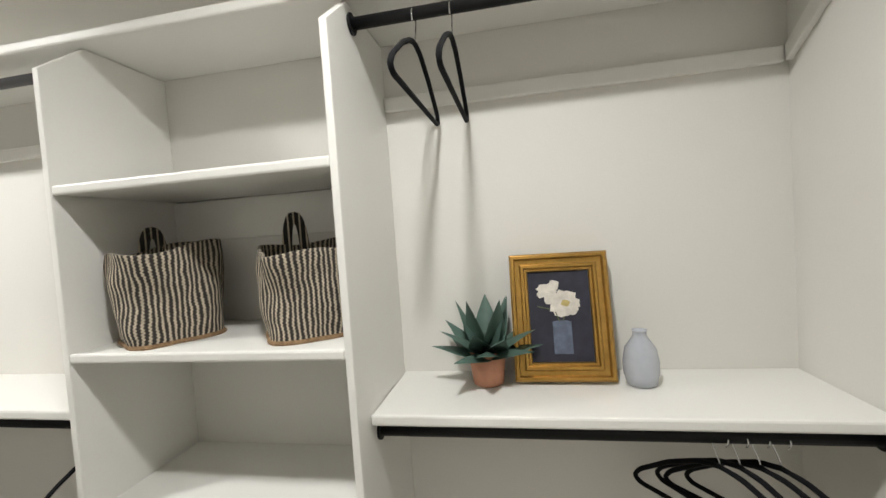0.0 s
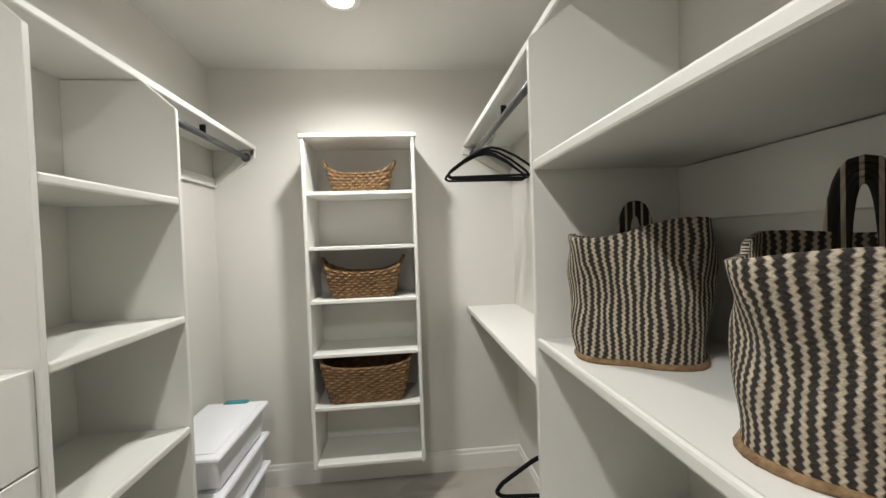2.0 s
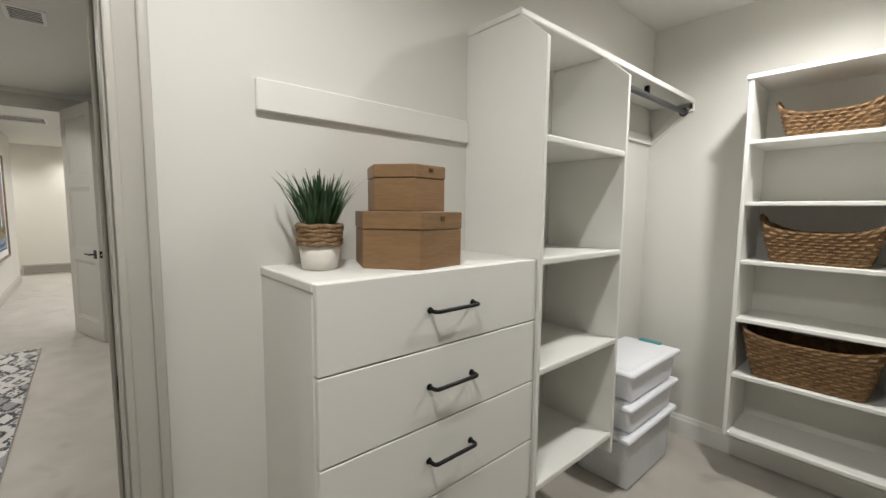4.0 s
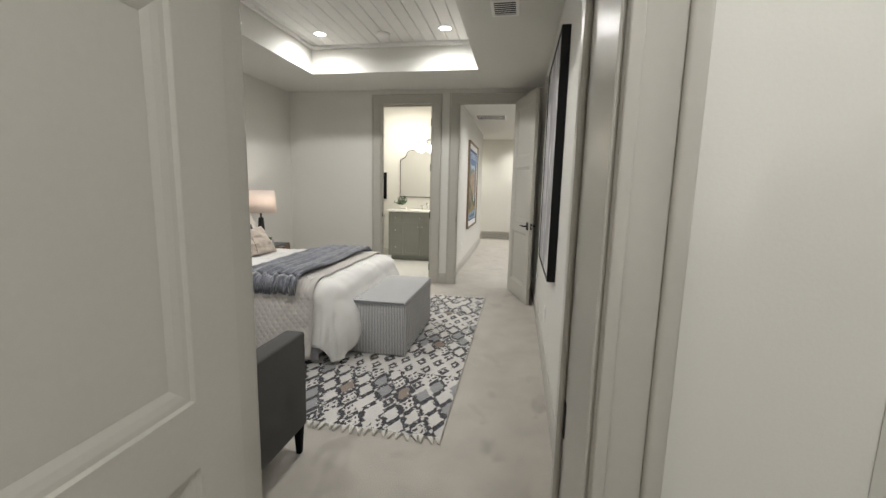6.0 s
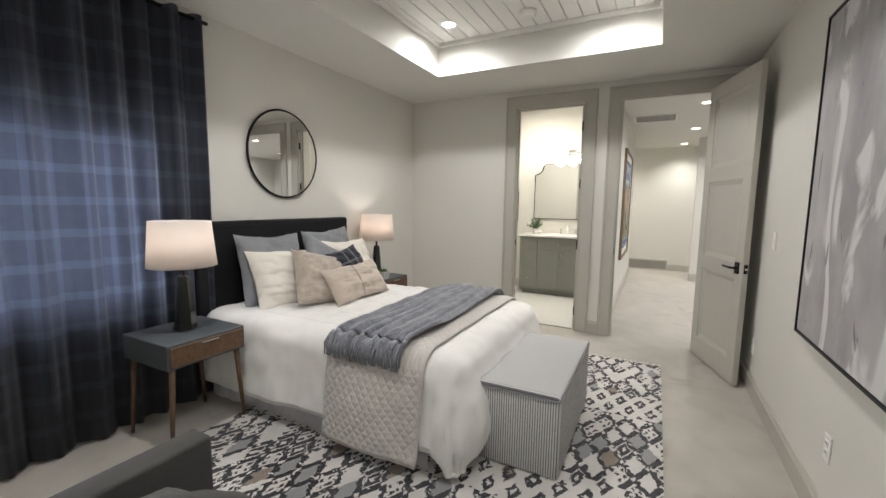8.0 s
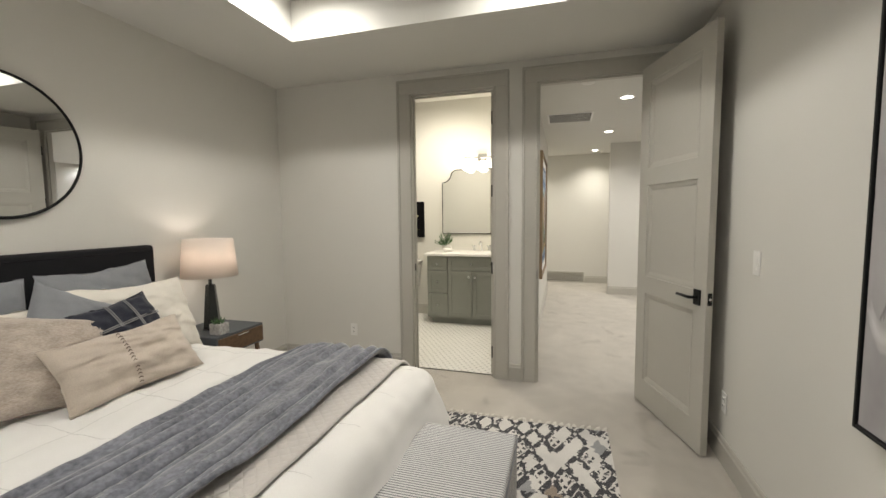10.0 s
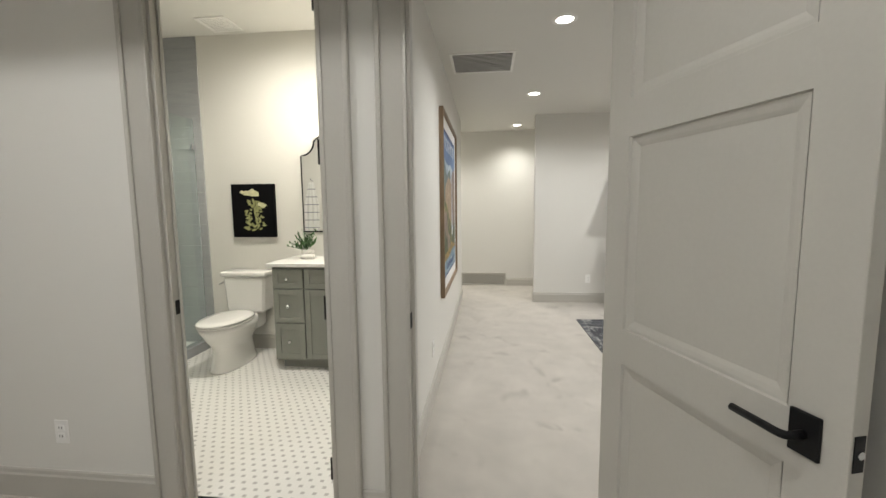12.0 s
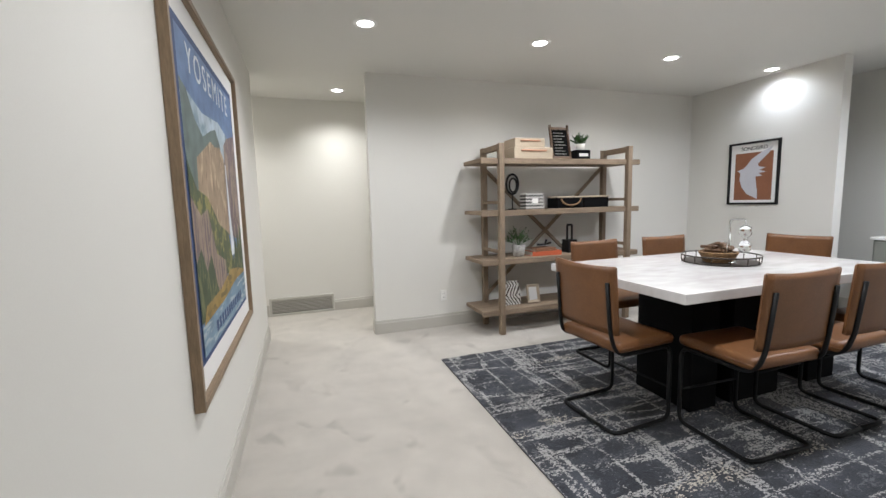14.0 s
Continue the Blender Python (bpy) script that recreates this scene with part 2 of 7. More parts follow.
bm = B()
box(bm, (CX0, 0.0, 2.53), (CX1, CY1, 2.6))
solid("ceiling_closet", bm, CEIL, "plain white painted ceiling", "ceiling", kind="structure")
bm = B()
TX0, TX1, TY0, TY1 = 0.6, 2.565, -4.2, -1.25
for lo, hi in (((-0.15, -5.05), (TX0, -0.28)), ((TX1, -5.05), (3.37, -0.28)), ((TX0, -5.05), (TX1, TY0)), ((TX0, TY1), (TX1, -0.28))):
    box(bm, (*lo, 2.62), (*hi, 2.92))
solid("ceiling_bedroom", bm, CEIL, "white painted ceiling border round a recessed tray", "ceiling", kind="structure")
bm = B()
n = 16
w = (TX1 - TX0 + 0.1) / n
for i in range(n):
    x = TX0 - 0.05 + i * w
    box(bm, (x + 0.003, TY0 - 0.05, 2.925), (x + w - 0.003, TY1 + 0.05, 2.945), 0.004)
box(bm, (TX0 - 0.1, TY0 - 0.1, 2.945), (TX1 + 0.1, TY1 + 0.1, 2.97))
solid("ceiling_tray_planks", bm, SHIP, "white painted shiplap planks in the tray ceiling", "ceiling", kind="structure")
bm = B()
for y0, y1, x0, x1 in ((TY0, TY0 + 0.03, TX0, TX1), (TY1 - 0.03, TY1, TX0, TX1), (TY0 + 0.03, TY1 - 0.03, TX0, TX0 + 0.03), (TY0 + 0.03, TY1 - 0.03, TX1 - 0.03, TX1)):
    box(bm, (x0, y0, 2.885), (x1, y1, 2.925), 0.006)
solid("trim_tray", bm, SHIP, "white crown moulding round the tray", "trim", kind="structure")
bm = B()
box(bm, (-5.2, -10.475, 2.61), (1.10, -5.10, 2.68))
box(bm, (1.10, -10.475, 2.61), (2.3, -7.18, 2.68))
solid("ceiling_dining", bm, CEIL, "plain white painted ceiling with downlights", "ceiling", kind="structure")
bm = B()
box(bm, (1.12, -7.12, 2.96), (4.3, -5.05, 3.05))
solid("ceiling_bath", bm, CEIL, "plain white painted bathroom ceiling", "ceiling", kind="structure")

for nm, ax, a, b_, f, o in (
        ("baseboard_bed_w", 1, -5.05, -0.28, -0.15, 1), ("baseboard_bed_e", 1, -5.05, -0.28, 3.37, -1), ("baseboard_bed_s", 0, 2.13, 3.354, -5.05, 1), ("baseboard_bed_mid", 0, 1.05, 1.155, -5.05, 1),
        ("baseboard_hall_e", 1, -9.55, -5.19, 1.0, -1), ("baseboard_dining_s", 0, -4.24, -0.05, -9.275, 1), ("baseboard_corner", 1, -9.4, -9.275, -0.05, 1),
        ("baseboard_nook_s", 0, -0.78, 0.285, -10.475, 1), ("baseboard_nook_e", 0, 1.06, 2.18, -10.475, 1), ("baseboard_dining_w", 1, -9.259, -7.69, -4.24, 1), ("baseboard_alcove", 1, -9.2, -5.10, -5.2, 1), ("baseboard_bath", 0, 2.35, 3.3, -7.12, 1)):
    base(nm, ax, a, b_, f, o, 0.14)
for nm, ax, a, b_, f, o in (("baseboard_closet_w", 1, 0.0, CY1, CX0, 1), ("baseboard_closet_n", 0, CX0 + 0.016, -1.16, CY1, -1), ("baseboard_closet_ne", 0, -0.36, CX1, CY1, -1), ("baseboard_closet_s", 0, CX0 + 0.016, -1.68, 0.0, 1)):
    base(nm, ax, a, b_, f, o, 0.13, WHITE)


def casing(name, x0, x1, head, face, out, width=0.115, mat=TRIM):
    """Flat door casing with a raised outer band round an opening in a wall that runs along x."""
    ob = thing(name, "greige painted door casing round the opening", "door frame", kind="structure")
    for nm, a, b_ in (("casing_leg", x0 - width, x0 + 0.004), ("casing_leg", x1 - 0.004, x1 + width)):
        bm = B()
        box(bm, (a, face, 0), (b_, face + out * 0.018, head), 0.003)
        part(nm, bm, mat, ob)
        e = a if nm == "casing_leg" and a < x0 - 0.01 else b_ - 0.022
        bm = B()
        box(bm, (e, face + out * 0.0175, 0), (e + 0.022, face + out * 0.029, head + width - 0.02), 0.005, 3)
        part("casing_bead", bm, mat, ob, "", True)
        e = b_ - 0.016 if a < x0 - 0.01 else a
        bm = B()
        box(bm, (e, face + out * 0.0175, 0), (e + 0.016, face + out * 0.023, head), 0.0025, 2)
        part("casing_bead", bm, mat, ob, "", True)
    bm = B()
    box(bm, (x0 - width, face, head), (x1 + width, face + out * 0.0185, head + width), 0.003)
    part("casing_head", bm, mat, ob)
    bm = B()
    box(bm, (x0 - width, face + out * 0.018, head + width - 0.022), (x1 + width, face + out * 0.028, head + width), 0.004)
    part("casing_bead", bm, mat, ob)
    return ob


def jamb(name, x0, x1, head, y0, y1, stop=None, mat=TRIM):
    ob = thing(name, "greige painted door jamb lining the opening", "door jamb", kind="structure")
    for a, b_ in ((x0 - 0.001, x0 + 0.018), (x1 - 0.018, x1 + 0.001)):
        bm = B()
        box(bm, (a, y0, 0), (b_, y1, head), 0.002)
        part("jamb_side", bm, mat, ob)
    bm = B()
    box(bm, (x0 + 0.018, y0, head - 0.018), (x1 - 0.018, y1, head + 0.001), 0.002)
    part("jamb_head", bm, mat, ob)
    if stop:
        for a, b_ in ((x0 + 0.018, x0 + 0.03), (x1 - 0.03, x1 - 0.018)):
            bm = B()
            box(bm, (a, stop[0], 0), (b_, stop[1], head - 0.018), 0.004)
            part("door_stop", bm, mat, ob)
        bm = B()
        box(bm, (x0 + 0.03, stop[0], head - 0.03), (x1 - 0.03, stop[1], head - 0.018), 0.004)
        part("door_stop", bm, mat, ob)
    return ob


casing("door_frame_bath", 1.275, 2.01, 2.44, -5.05, 1, 0.12)
casing("door_frame_hall", 0.10, 0.93, 2.44, -5.05, 1, 0.12)
casing("door_frame_closet", -0.012, 0.68, 2.44, 0.0, 1, 0.075)
casing("door_frame_closet_bedroom", -0.02, 0.68, 2.44, -0.28, -1, 0.1)
casing("door_frame_hall_outer", 0.05, 0.945, 2.45, -5.10, -1, 0.05)
jamb("door_jamb_bath", 1.275, 2.01, 2.44, -5.10, -5.05, (-5.098, -5.085))
jamb("door_jamb_hall", 0.10, 0.93, 2.44, -5.10, -5.05)
jamb("door_jamb_closet", -0.02, 0.68, 2.44, -0.28, 0.0, (-0.24, -0.2))


def door_leaf(name, width, label, at, turn, hinged=True):
    """A three-panel door: the leaf runs from its hinge along +x, its thickness in y."""
    ob = thing(name, label, "door", at, turn)
    t, h = 0.04, 2.42
    st, rails = 0.115, [(0.0, 0.19), (0.83, 0.952), (1.592, 1.713), (2.30, 2.42)]
    bm = B()
    for a, b_ in ((0, st), (width - st, width)):
        box(bm, (a, -t / 2, 0.01), (b_, t / 2, h), 0.002)
    part("stile", bm, DOORP, ob)
    for lo, hi in rails:
        bm = B()
        box(bm, (st - 0.002, -t / 2, max(lo, 0.01)), (width - st + 0.002, t / 2, hi), 0.0)
        part("rail", bm, DOORP, ob)
    for (a0, a1), (b0, b1) in zip(rails, rails[1:]):
        x0, x1, z0, z1 = st, width - st, a1, b0
        bm = B()
        box(bm, (x0 - 0.003, -0.004, z0 - 0.003), (x1 + 0.003, 0.004, z1 + 0.003))
        part("panel", bm, DOORP, ob)
        for s in (-1, 1):
            bm = B()
            ring = [(x0, z0), (x1, z0), (x1, z1), (x0, z1)]
            def inset(q):
                return [(x0 + q, z0 + q), (x1 - q, z0 + q), (x1 - q, z1 - q), (x0 + q, z1 - q)]
            loops = [[bm.verts.new((x, s * y, z)) for x, z in lp] for lp, y in ((ring, 0.0198), (inset(0.003), 0.0130), (inset(0.012), 0.0122), (inset(0.024), 0.0092), (inset(0.036), 0.0045))]
            for p, q in zip(loops, loops[1:]):
                for i in range(4):
                    f = (p[i], p[(i + 1) % 4], q[(i + 1) % 4], q[i])
                    bm.faces.new(f if s < 0 else f[::-1])
            part("panel_moulding", bm, DOORP, ob)
    bm = B()
    box(bm, (width, -0.012, 0.88), (width + 0.002, 0.012, 0.95))
    part("latch_plate", bm, BLACK, ob, "black latch plate")
    bm = B()
    lathe(bm, [(0.008, 0), (0.008, 0.004)], 10)
    bm.transform(pose(width + 0.002, 0, 0.915, 0, 90, 0))
    part("latch_bolt", bm, CHROME, ob, "steel latch bolt")
    for s in (-1, 1):
        bm = B()
        box(bm, (width - 0.105, s * 0.02, 0.87), (width - 0.045, s * 0.028, 0.96), 0.002)
        rose = part("rosette", bm, BLACK, ob, "square black rosette")
        bm = B()
        tube(bm, rounded([(width - 0.075, s * 0.028, 0.915), (width - 0.075, s * 0.07, 0.915), (width - 0.2, s * 0.066, 0.915)], 0.02), [0.009] * 7 + [0.006])
        part("lever", bm, BLACK, rose, "black lever handle", True)
    for z in (0.22, 0.95, 1.6, 2.2) if hinged else ():
        bm = B()
        box(bm, (-0.012, -0.012, z - 0.05), (0.004, 0.03, z + 0.05), 0.003)
        part("hinge", bm, BLACK, ob, "black hinge")
    return ob


# leaves: the hall door stands open into the bedroom, the closet door into the closet
door_leaf("hall_door", 0.78, "greige three-panel door standing open on black hinges", (0.172, -4.945, 0), 107.2)
door_leaf("closet_door", 0.66, "greige three-panel door standing open into the closet", (0.640, -0.17, 0), 91, False)

door_leaf("bathroom_door", 0.69, "greige three-panel door standing open into the bathroom", (1.297, -5.125, 0), -86, False)


def plate(name, label, cat, at, turn, w=0.07, h=0.115, kind="outlet"):
    ob = thing(name, label, cat, at, turn)
    bm = B()
    box(bm, (-w / 2, -0.006, -h / 2), (w / 2, 0, h / 2), 0.002)
    part("cover_plate", bm, PLASTW, ob)
    if kind == "outlet":
        for z in (-0.02, 0.02):
            bm = B()
            box(bm, (-0.017, -0.009, z - 0.014), (0.017, -0.0055, z + 0.014), 0.003)
            soc = part("socket", bm, PLASTW, ob)
            for x in (-0.007, 0.007):
                bm = B()
                box(bm, (x - 0.0015, -0.0095, z - 0.004), (x + 0.0015, -0.0085, z + 0.006))
                part("slot", bm, BLACKM, soc)
    else:
        bm = B()
        prism(bm, [(-0.006, -0.033), (-0.011, -0.033), (-0.007, 0.033), (-0.006, 0.033)], -0.017, 0.017, 0)
        part("rocker", bm, PLASTW, ob)
    return ob


plate("light_switch", "white rocker light switch on the wall", "switch", (-0.15, -3.88, 1.158), 90, kind="switch")
plate("outlet", "white wall outlet above the baseboard", "outlet", (-0.15, -4.19, 0.34), 90)
plate("outlet", "white wall outlet above the baseboard", "outlet", (-0.15, -2.68, 0.37), 90)
plate("outlet", "white wall outlet above the baseboard", "outlet", (2.61, -5.05, 0.335), 180)
plate("outlet", "white wall outlet above the baseboard", "outlet", (-0.79, -9.275, 0.34), 180)
plate("outlet", "white wall outlet above the baseboard", "outlet", (1.0, -6.22, 0.37), -90)


def downlight(x, y, z, watts, colour=(1.0, 0.93, 0.82), size=125, blend=0.8, label="round white recessed downlight, lit", r=0.075):
    ob = thing("downlight", label, "ceiling light", (x, y, z), group="recessed downlights")
    bm = B()
    prof = [(r - 0.018, -0.001), (r - 0.016, -0.006), (r, -0.005), (r + 0.012, -0.001)]
    rings = [[bm.verts.new((q * math.cos(k * math.pi / 14), q * math.sin(k * math.pi / 14), h)) for k in range(28)] for q, h in prof]
    for a, b_ in zip(rings, rings[1:]):
        for i in range(28):
            bm.faces.new((b_[i], b_[(i + 1) % 28], a[(i + 1) % 28], a[i]))
    part("trim_ring", bm, PLASTW, ob, "", True)
    bm = B()
    lathe(bm, [(r - 0.018, -0.003), (r - 0.018, -0.0015)], 28)
    part("lens", bm, LAMPW, ob, "glowing lens")
    li = bpy.data.lights.new("downlight_lamp", "SPOT")
    li.energy, li.color, li.spot_size, li.spot_blend, li.shadow_soft_size = watts, colour, radians(size), blend, 0.05
    lo = new("downlight_lamp", li)
    lo.matrix_basis = pose(x, y, z - 0.012)
    return ob


WARM, NEUT, COOL = (1.0, 0.94, 0.82), (1.0, 0.985, 0.95), (0.92, 0.955, 1.0)
downlight(-2.0, 0.88, 2.53, 112, NEUT, 164)
downlight(-0.1, 0.8, 2.53, 86, NEUT, 168)
for x in (0.91, 2.27):
    for y in (-3.83, -1.7):
        downlight(x, y, 2.925, 72, NEUT, 170)
# Added unseen: (1.6, -10.0) fills the nook, (-4.05, -6.37) brightens the alcove.
for x, y in ((0.1, -6.37), (0.095, -8.2), (0.155, -9.98), (1.6, -10.0), (-1.32, -8.2), (-2.71, -8.2), (-4.05, -8.2), (-1.32, -6.37), (-2.71, -6.37), (-4.05, -6.37)):
    downlight(x, y, 2.61, 100 if y < -9.5 else 25 if x < -3.9 and y < -8 else 170 if x < -3.9 else 92, (1.0, 0.965, 0.88) if y < -9.5 else NEUT if x > -3.9 else COOL, 136 if y < -9.5 else 160, 1.0 if y < -9.5 else 0.8)
downlight(2.236, -6.25, 2.96, 170, WARM, 176)


# ---- closet ----
def shelf_board(parent, x0, x1, y0, y1, top, front, t=0.02, name="shelf"):
    bm = B()
    box(bm, (x0, y0, top - t), (x1, y1, top), 0.003)
    p = part(name, bm, WHITE, parent)
    bm = B()
    f = y0 if front < 0 else y1
    box(bm, (x0, f - 0.007, top - t - 0.003), (x1, f + 0.007, top + 0.003), 0.006, 2)
    part("front_edge", bm, WHITE, p)
    return p


def side_panel(parent, x, y_wall, y_front, z0, z1, cut_y, cut_z, t=0.019):
    bm = B()
    prism(bm, [(y_wall, z0), (y_front, z0), (y_front, cut_z), (cut_y, z1), (y_wall, z1)], x, x + t, 0, 0.002)
    return part("side_panel", bm, WHITE, parent)


SH = 2.07
tower = thing("shelf_tower", "white painted closet shelf tower with open shelves", "shelf unit")
side_panel(tower, -1.15, CY1, 1.43, 0, SH - 0.024, 1.55, 1.95)
side_panel(tower, -0.38, CY1, 1.43, 0, SH - 0.024, 1.55, 1.95)
for z in (1.655, 1.225, 0.80, 0.38):
    shelf_board(tower, -1.131, -0.38, 1.437, CY1, z, -1)
bm = B()
box(bm, (-1.131, CY1 - 0.012, 1.50), (-0.38, CY1, 1.632), 0.002)
part("back_cleat", bm, WHITE, tower)

towers = thing("shelf_tower", "narrow white closet tower hung beside the drawers", "shelf unit")
side_panel(towers, -1.101, 0, 0.36, 0.34, SH - 0.024, 0.255, 1.95)
side_panel(towers, -1.663, 0, 0.36, 0.34, SH - 0.024, 0.255, 1.95)
for z in (1.645, 1.24, 0.858, 0.435):
    shelf_board(towers, -1.644, -1.101, 0, 0.353, z, 1)

for nm, x0, x1, y0, y1, z, fr, lb in (
        ("closet_shelf", CX0, CX1, 1.515, CY1, SH, -1, "long white closet shelf above the hanging rods"), ("closet_shelf", CX0, -1.08, 0, 0.247, SH, 1, "white closet shelf above the tower and rod"),
        ("closet_shelf", -0.36, CX1, 1.505, CY1, 1.045, -1, "white closet shelf over the lower rod"), ("closet_shelf", CX0, -1.151, 1.505, CY1, 1.045, -1, "white closet shelf over the lower rod")):
    sh = thing(nm, lb, "shelf", group="closet shelves")
    shelf_board(sh, x0 + 0.001, x1 - 0.001, y0, y1, z, fr, 0.022, "board")

for x0, x1, y0, y1, z0, z1 in ((-1.08, -0.311, 0, 0.018, 1.652, 1.735), (CX0, -1.664, 0, 0.018, 1.825, 1.88), (CX0, -1.151, CY1 - 0.018, CY1, 1.845, 1.888),
                               (-0.36, CX1 - 0.018, CY1 - 0.018, CY1, 1.848, 1.89), (CX0, CX0 + 0.018, 1.52, CY1 - 0.018, 0.965, 1.02), (CX0, CX0 + 0.018, 1.5, 1.53, 2.0, 2.047), (CX0, CX0 + 0.018, 0.22, 0.25, 2.0, 2.047)):
    bm = B()
    box(bm, (x0, y0, z0), (x1, y1, z1), 0.003)
    solid("wall_cleat", bm, WHITE, "white painted wooden cleat on the closet wall", "cleat", "closet cleats")

for x0, x1, pts in ((CX0, CX0 + 0.018, [(0.018, 1.825), (0.018, 1.88), (0.2, 2.045), (0.245, 2.045), (0.245, 2.02)]), (CX0, CX0 + 0.018, [(CY1 - 0.018, 1.848), (CY1 - 0.018, 1.89), (1.56, 2.045), (1.52, 2.045), (1.52, 2.01)]),
                    (CX1 - 0.018, CX1, [(CY1 - 0.018, 1.848), (CY1 - 0.018, 1.89), (1.56, 2.045), (1.52, 2.045), (1.52, 2.01)])):
    bm = B()
    prism(bm, pts, x0, x1, 0, 0.002)
    solid("wall_cleat", bm, WHITE, "slanting white wooden cleat under the shelf end", "cleat", "closet cleats")


def rod(x0, x1, y, z, mat, label, r=0.015):
    ob = thing("closet_rod", label, "closet rod", group="closet rods")
    bm = B()
    tube(bm, [(x0, y, z), (x1, y, z)], r, 14)
    part("bar", bm, mat, ob, "", True)
    for x in (x0, x1):
        bm = B()
        lathe(bm, [(0.026, -0.003), (0.026, 0.003)], 16)
        bm.transform(pose(x, y, z, 0, 90, 0))
        part("flange", bm, mat, ob)
    n = int((x1 - x0) / 0.8)
    for i in range(n):
        x = x0 + (i + 0.5) * (x1 - x0) / n
        bm = B()
        box(bm, (x - 0.008, y - 0.012, z + 0.01), (x + 0.008, y + 0.012, z + 0.055), 0.002)
        part("support", bm, BLACK, ob)
    return ob


STEEL = material("grey_steel", (0.12, 0.12, 0.125), 0.35, 0.08, 80, 4, 0.02, metal=0.6)
rod(CX0 + 0.022, -1.666, 0.2, 2.0, STEEL, "dark steel closet rod under the shelf")
rod(CX0 + 0.022, -1.153, 1.57, 2.0, STEEL, "dark steel closet rod under the shelf")
rod(-0.357, CX1 - 0.004, 1.57, 2.0, BLACK, "black closet rod under the upper shelf")
rod(-0.357, CX1 - 0.004, 1.56, 0.985, BLACK, "black closet rod under the lower shelf", 0.017)
rod(CX0 + 0.022, -1.153, 1.56, 0.985, BLACK, "black closet rod under the lower shelf", 0.017)


def hanger(at, turn):
    ob = thing("clothes_hanger", "thin black velvet clothes hanger on the rod", "hanger", at, turn, "black hangers")
    bm = B()
    tube(bm, [(0.02 * math.cos(a), 0, 0.02 * math.sin(a) - 0.003) for a in [math.pi * k / 8 - 0.5 for k in range(12)]][::-1] + [(0, 0, -0.055), (0, 0, -0.07)], 0.0019, 6)
    part("hook", bm, CHROME, ob, "chrome hook", True)
    out = rounded([(0, 0, -0.066), (0.045, 0, -0.074), (0.12, 0, -0.112), (0.205, 0, -0.172), (0.222, 0, -0.196), (0.205, 0, -0.208), (0, 0, -0.208), (-0.205, 0, -0.208), (-0.222, 0, -0.196), (-0.205, 0, -0.172), (-0.12, 0, -0.112), (-0.045, 0, -0.074), (0, 0, -0.066)], 0.012, 3)
    bm = B()
    tube(bm, out[:-1], 0.0062, 6, True)
    part("body", bm, VELVET, ob, "", True)
    return ob


h0 = hanger((-2.2, 1.57, 1.993), 83)
for x, y, z, a in ((-2.26, 1.57, 1.993, 97), (-2.31, 1.57, 1.993, 102), (-2.36, 1.57, 1.993, 90), (-0.20, 1.57, 1.993, 89), (-0.11, 1.57, 1.993, 90), (-1.22, 1.56, 0.98, 84), (0.42, 1.56, 0.98, 128), (0.46, 1.56, 0.98, 122), (0.50, 1.56, 0.98, 130), (0.54, 1.56, 0.98, 125)):
    copy_thing(h0, pose(x, y, z, 0, 0, a))

# drawers
chest = thing("drawer_chest", "white five-drawer closet chest with black bar pulls", "chest of drawers")
bm = B()
box(bm, (-1.08, 0, 0.09), (-0.313, 0.33, 1.217), 0.002)
box(bm, (-1.07, 0, 0), (-0.323, 0.28, 0.09))
part("body", bm, WHITE, chest)
bm = B()
box(bm, (-1.08, 0, 1.219), (-0.311, 0.334, 1.241), 0.003)
part("top", bm, WHITE, chest)
for i in range(5):
    z1 = 1.214 - i * 0.2095 if i else 1.216
    z0 = 1.037 - i * 0.2095 if i < 4 else 0.1
    bm = B()
    box(bm, (-1.078, 0.331, z0), (-0.315, 0.35, (1.037 - (i - 1) * 0.2095 - 0.004) if i else 1.239), 0.002)
    dr = part("drawer_front", bm, WHITE, chest)
    zc = 1.138 - i * 0.206
    bm = B()
    tube(bm, rounded([(-0.622, 0.35, zc), (-0.622, 0.379, zc), (-0.778, 0.379, zc), (-0.778, 0.35, zc)], 0.012), 0.0056, 10)
    for x in (-0.622, -0.778):
        tube(bm, [(x, 0.3505, zc), (x, 0.3555, zc)], [0.0095, 0.0075], 12)
    part("bar_pull", bm, BLACK, dr, "black bar pull", True)

# wall-hung shelf unit
lad = thing("wall_shelf_unit", "tall narrow white wall-hung shelf unit with baskets", "shelf unit")
for y in (0.585, 1.172):
    bm = B()
    box(bm, (CX0, y, 0.245), (-2.415, y + 0.019, 2.04), 0.002)
    part("side_panel", bm, WHITE, lad)
bm = B()
box(bm, (CX0, 0.575, 2.04), (-2.405, 1.201, 2.062), 0.003)
part("top", bm, WHITE, lad)
for z in (1.752, 1.455, 1.165, 0.872, 0.582, 0.27):
    bm = B()
    box(bm, (CX0, 0.604, z - 0.02), (-2.418, 1.172, z), 0.003)
    part("shelf", bm, WHITE, lad)


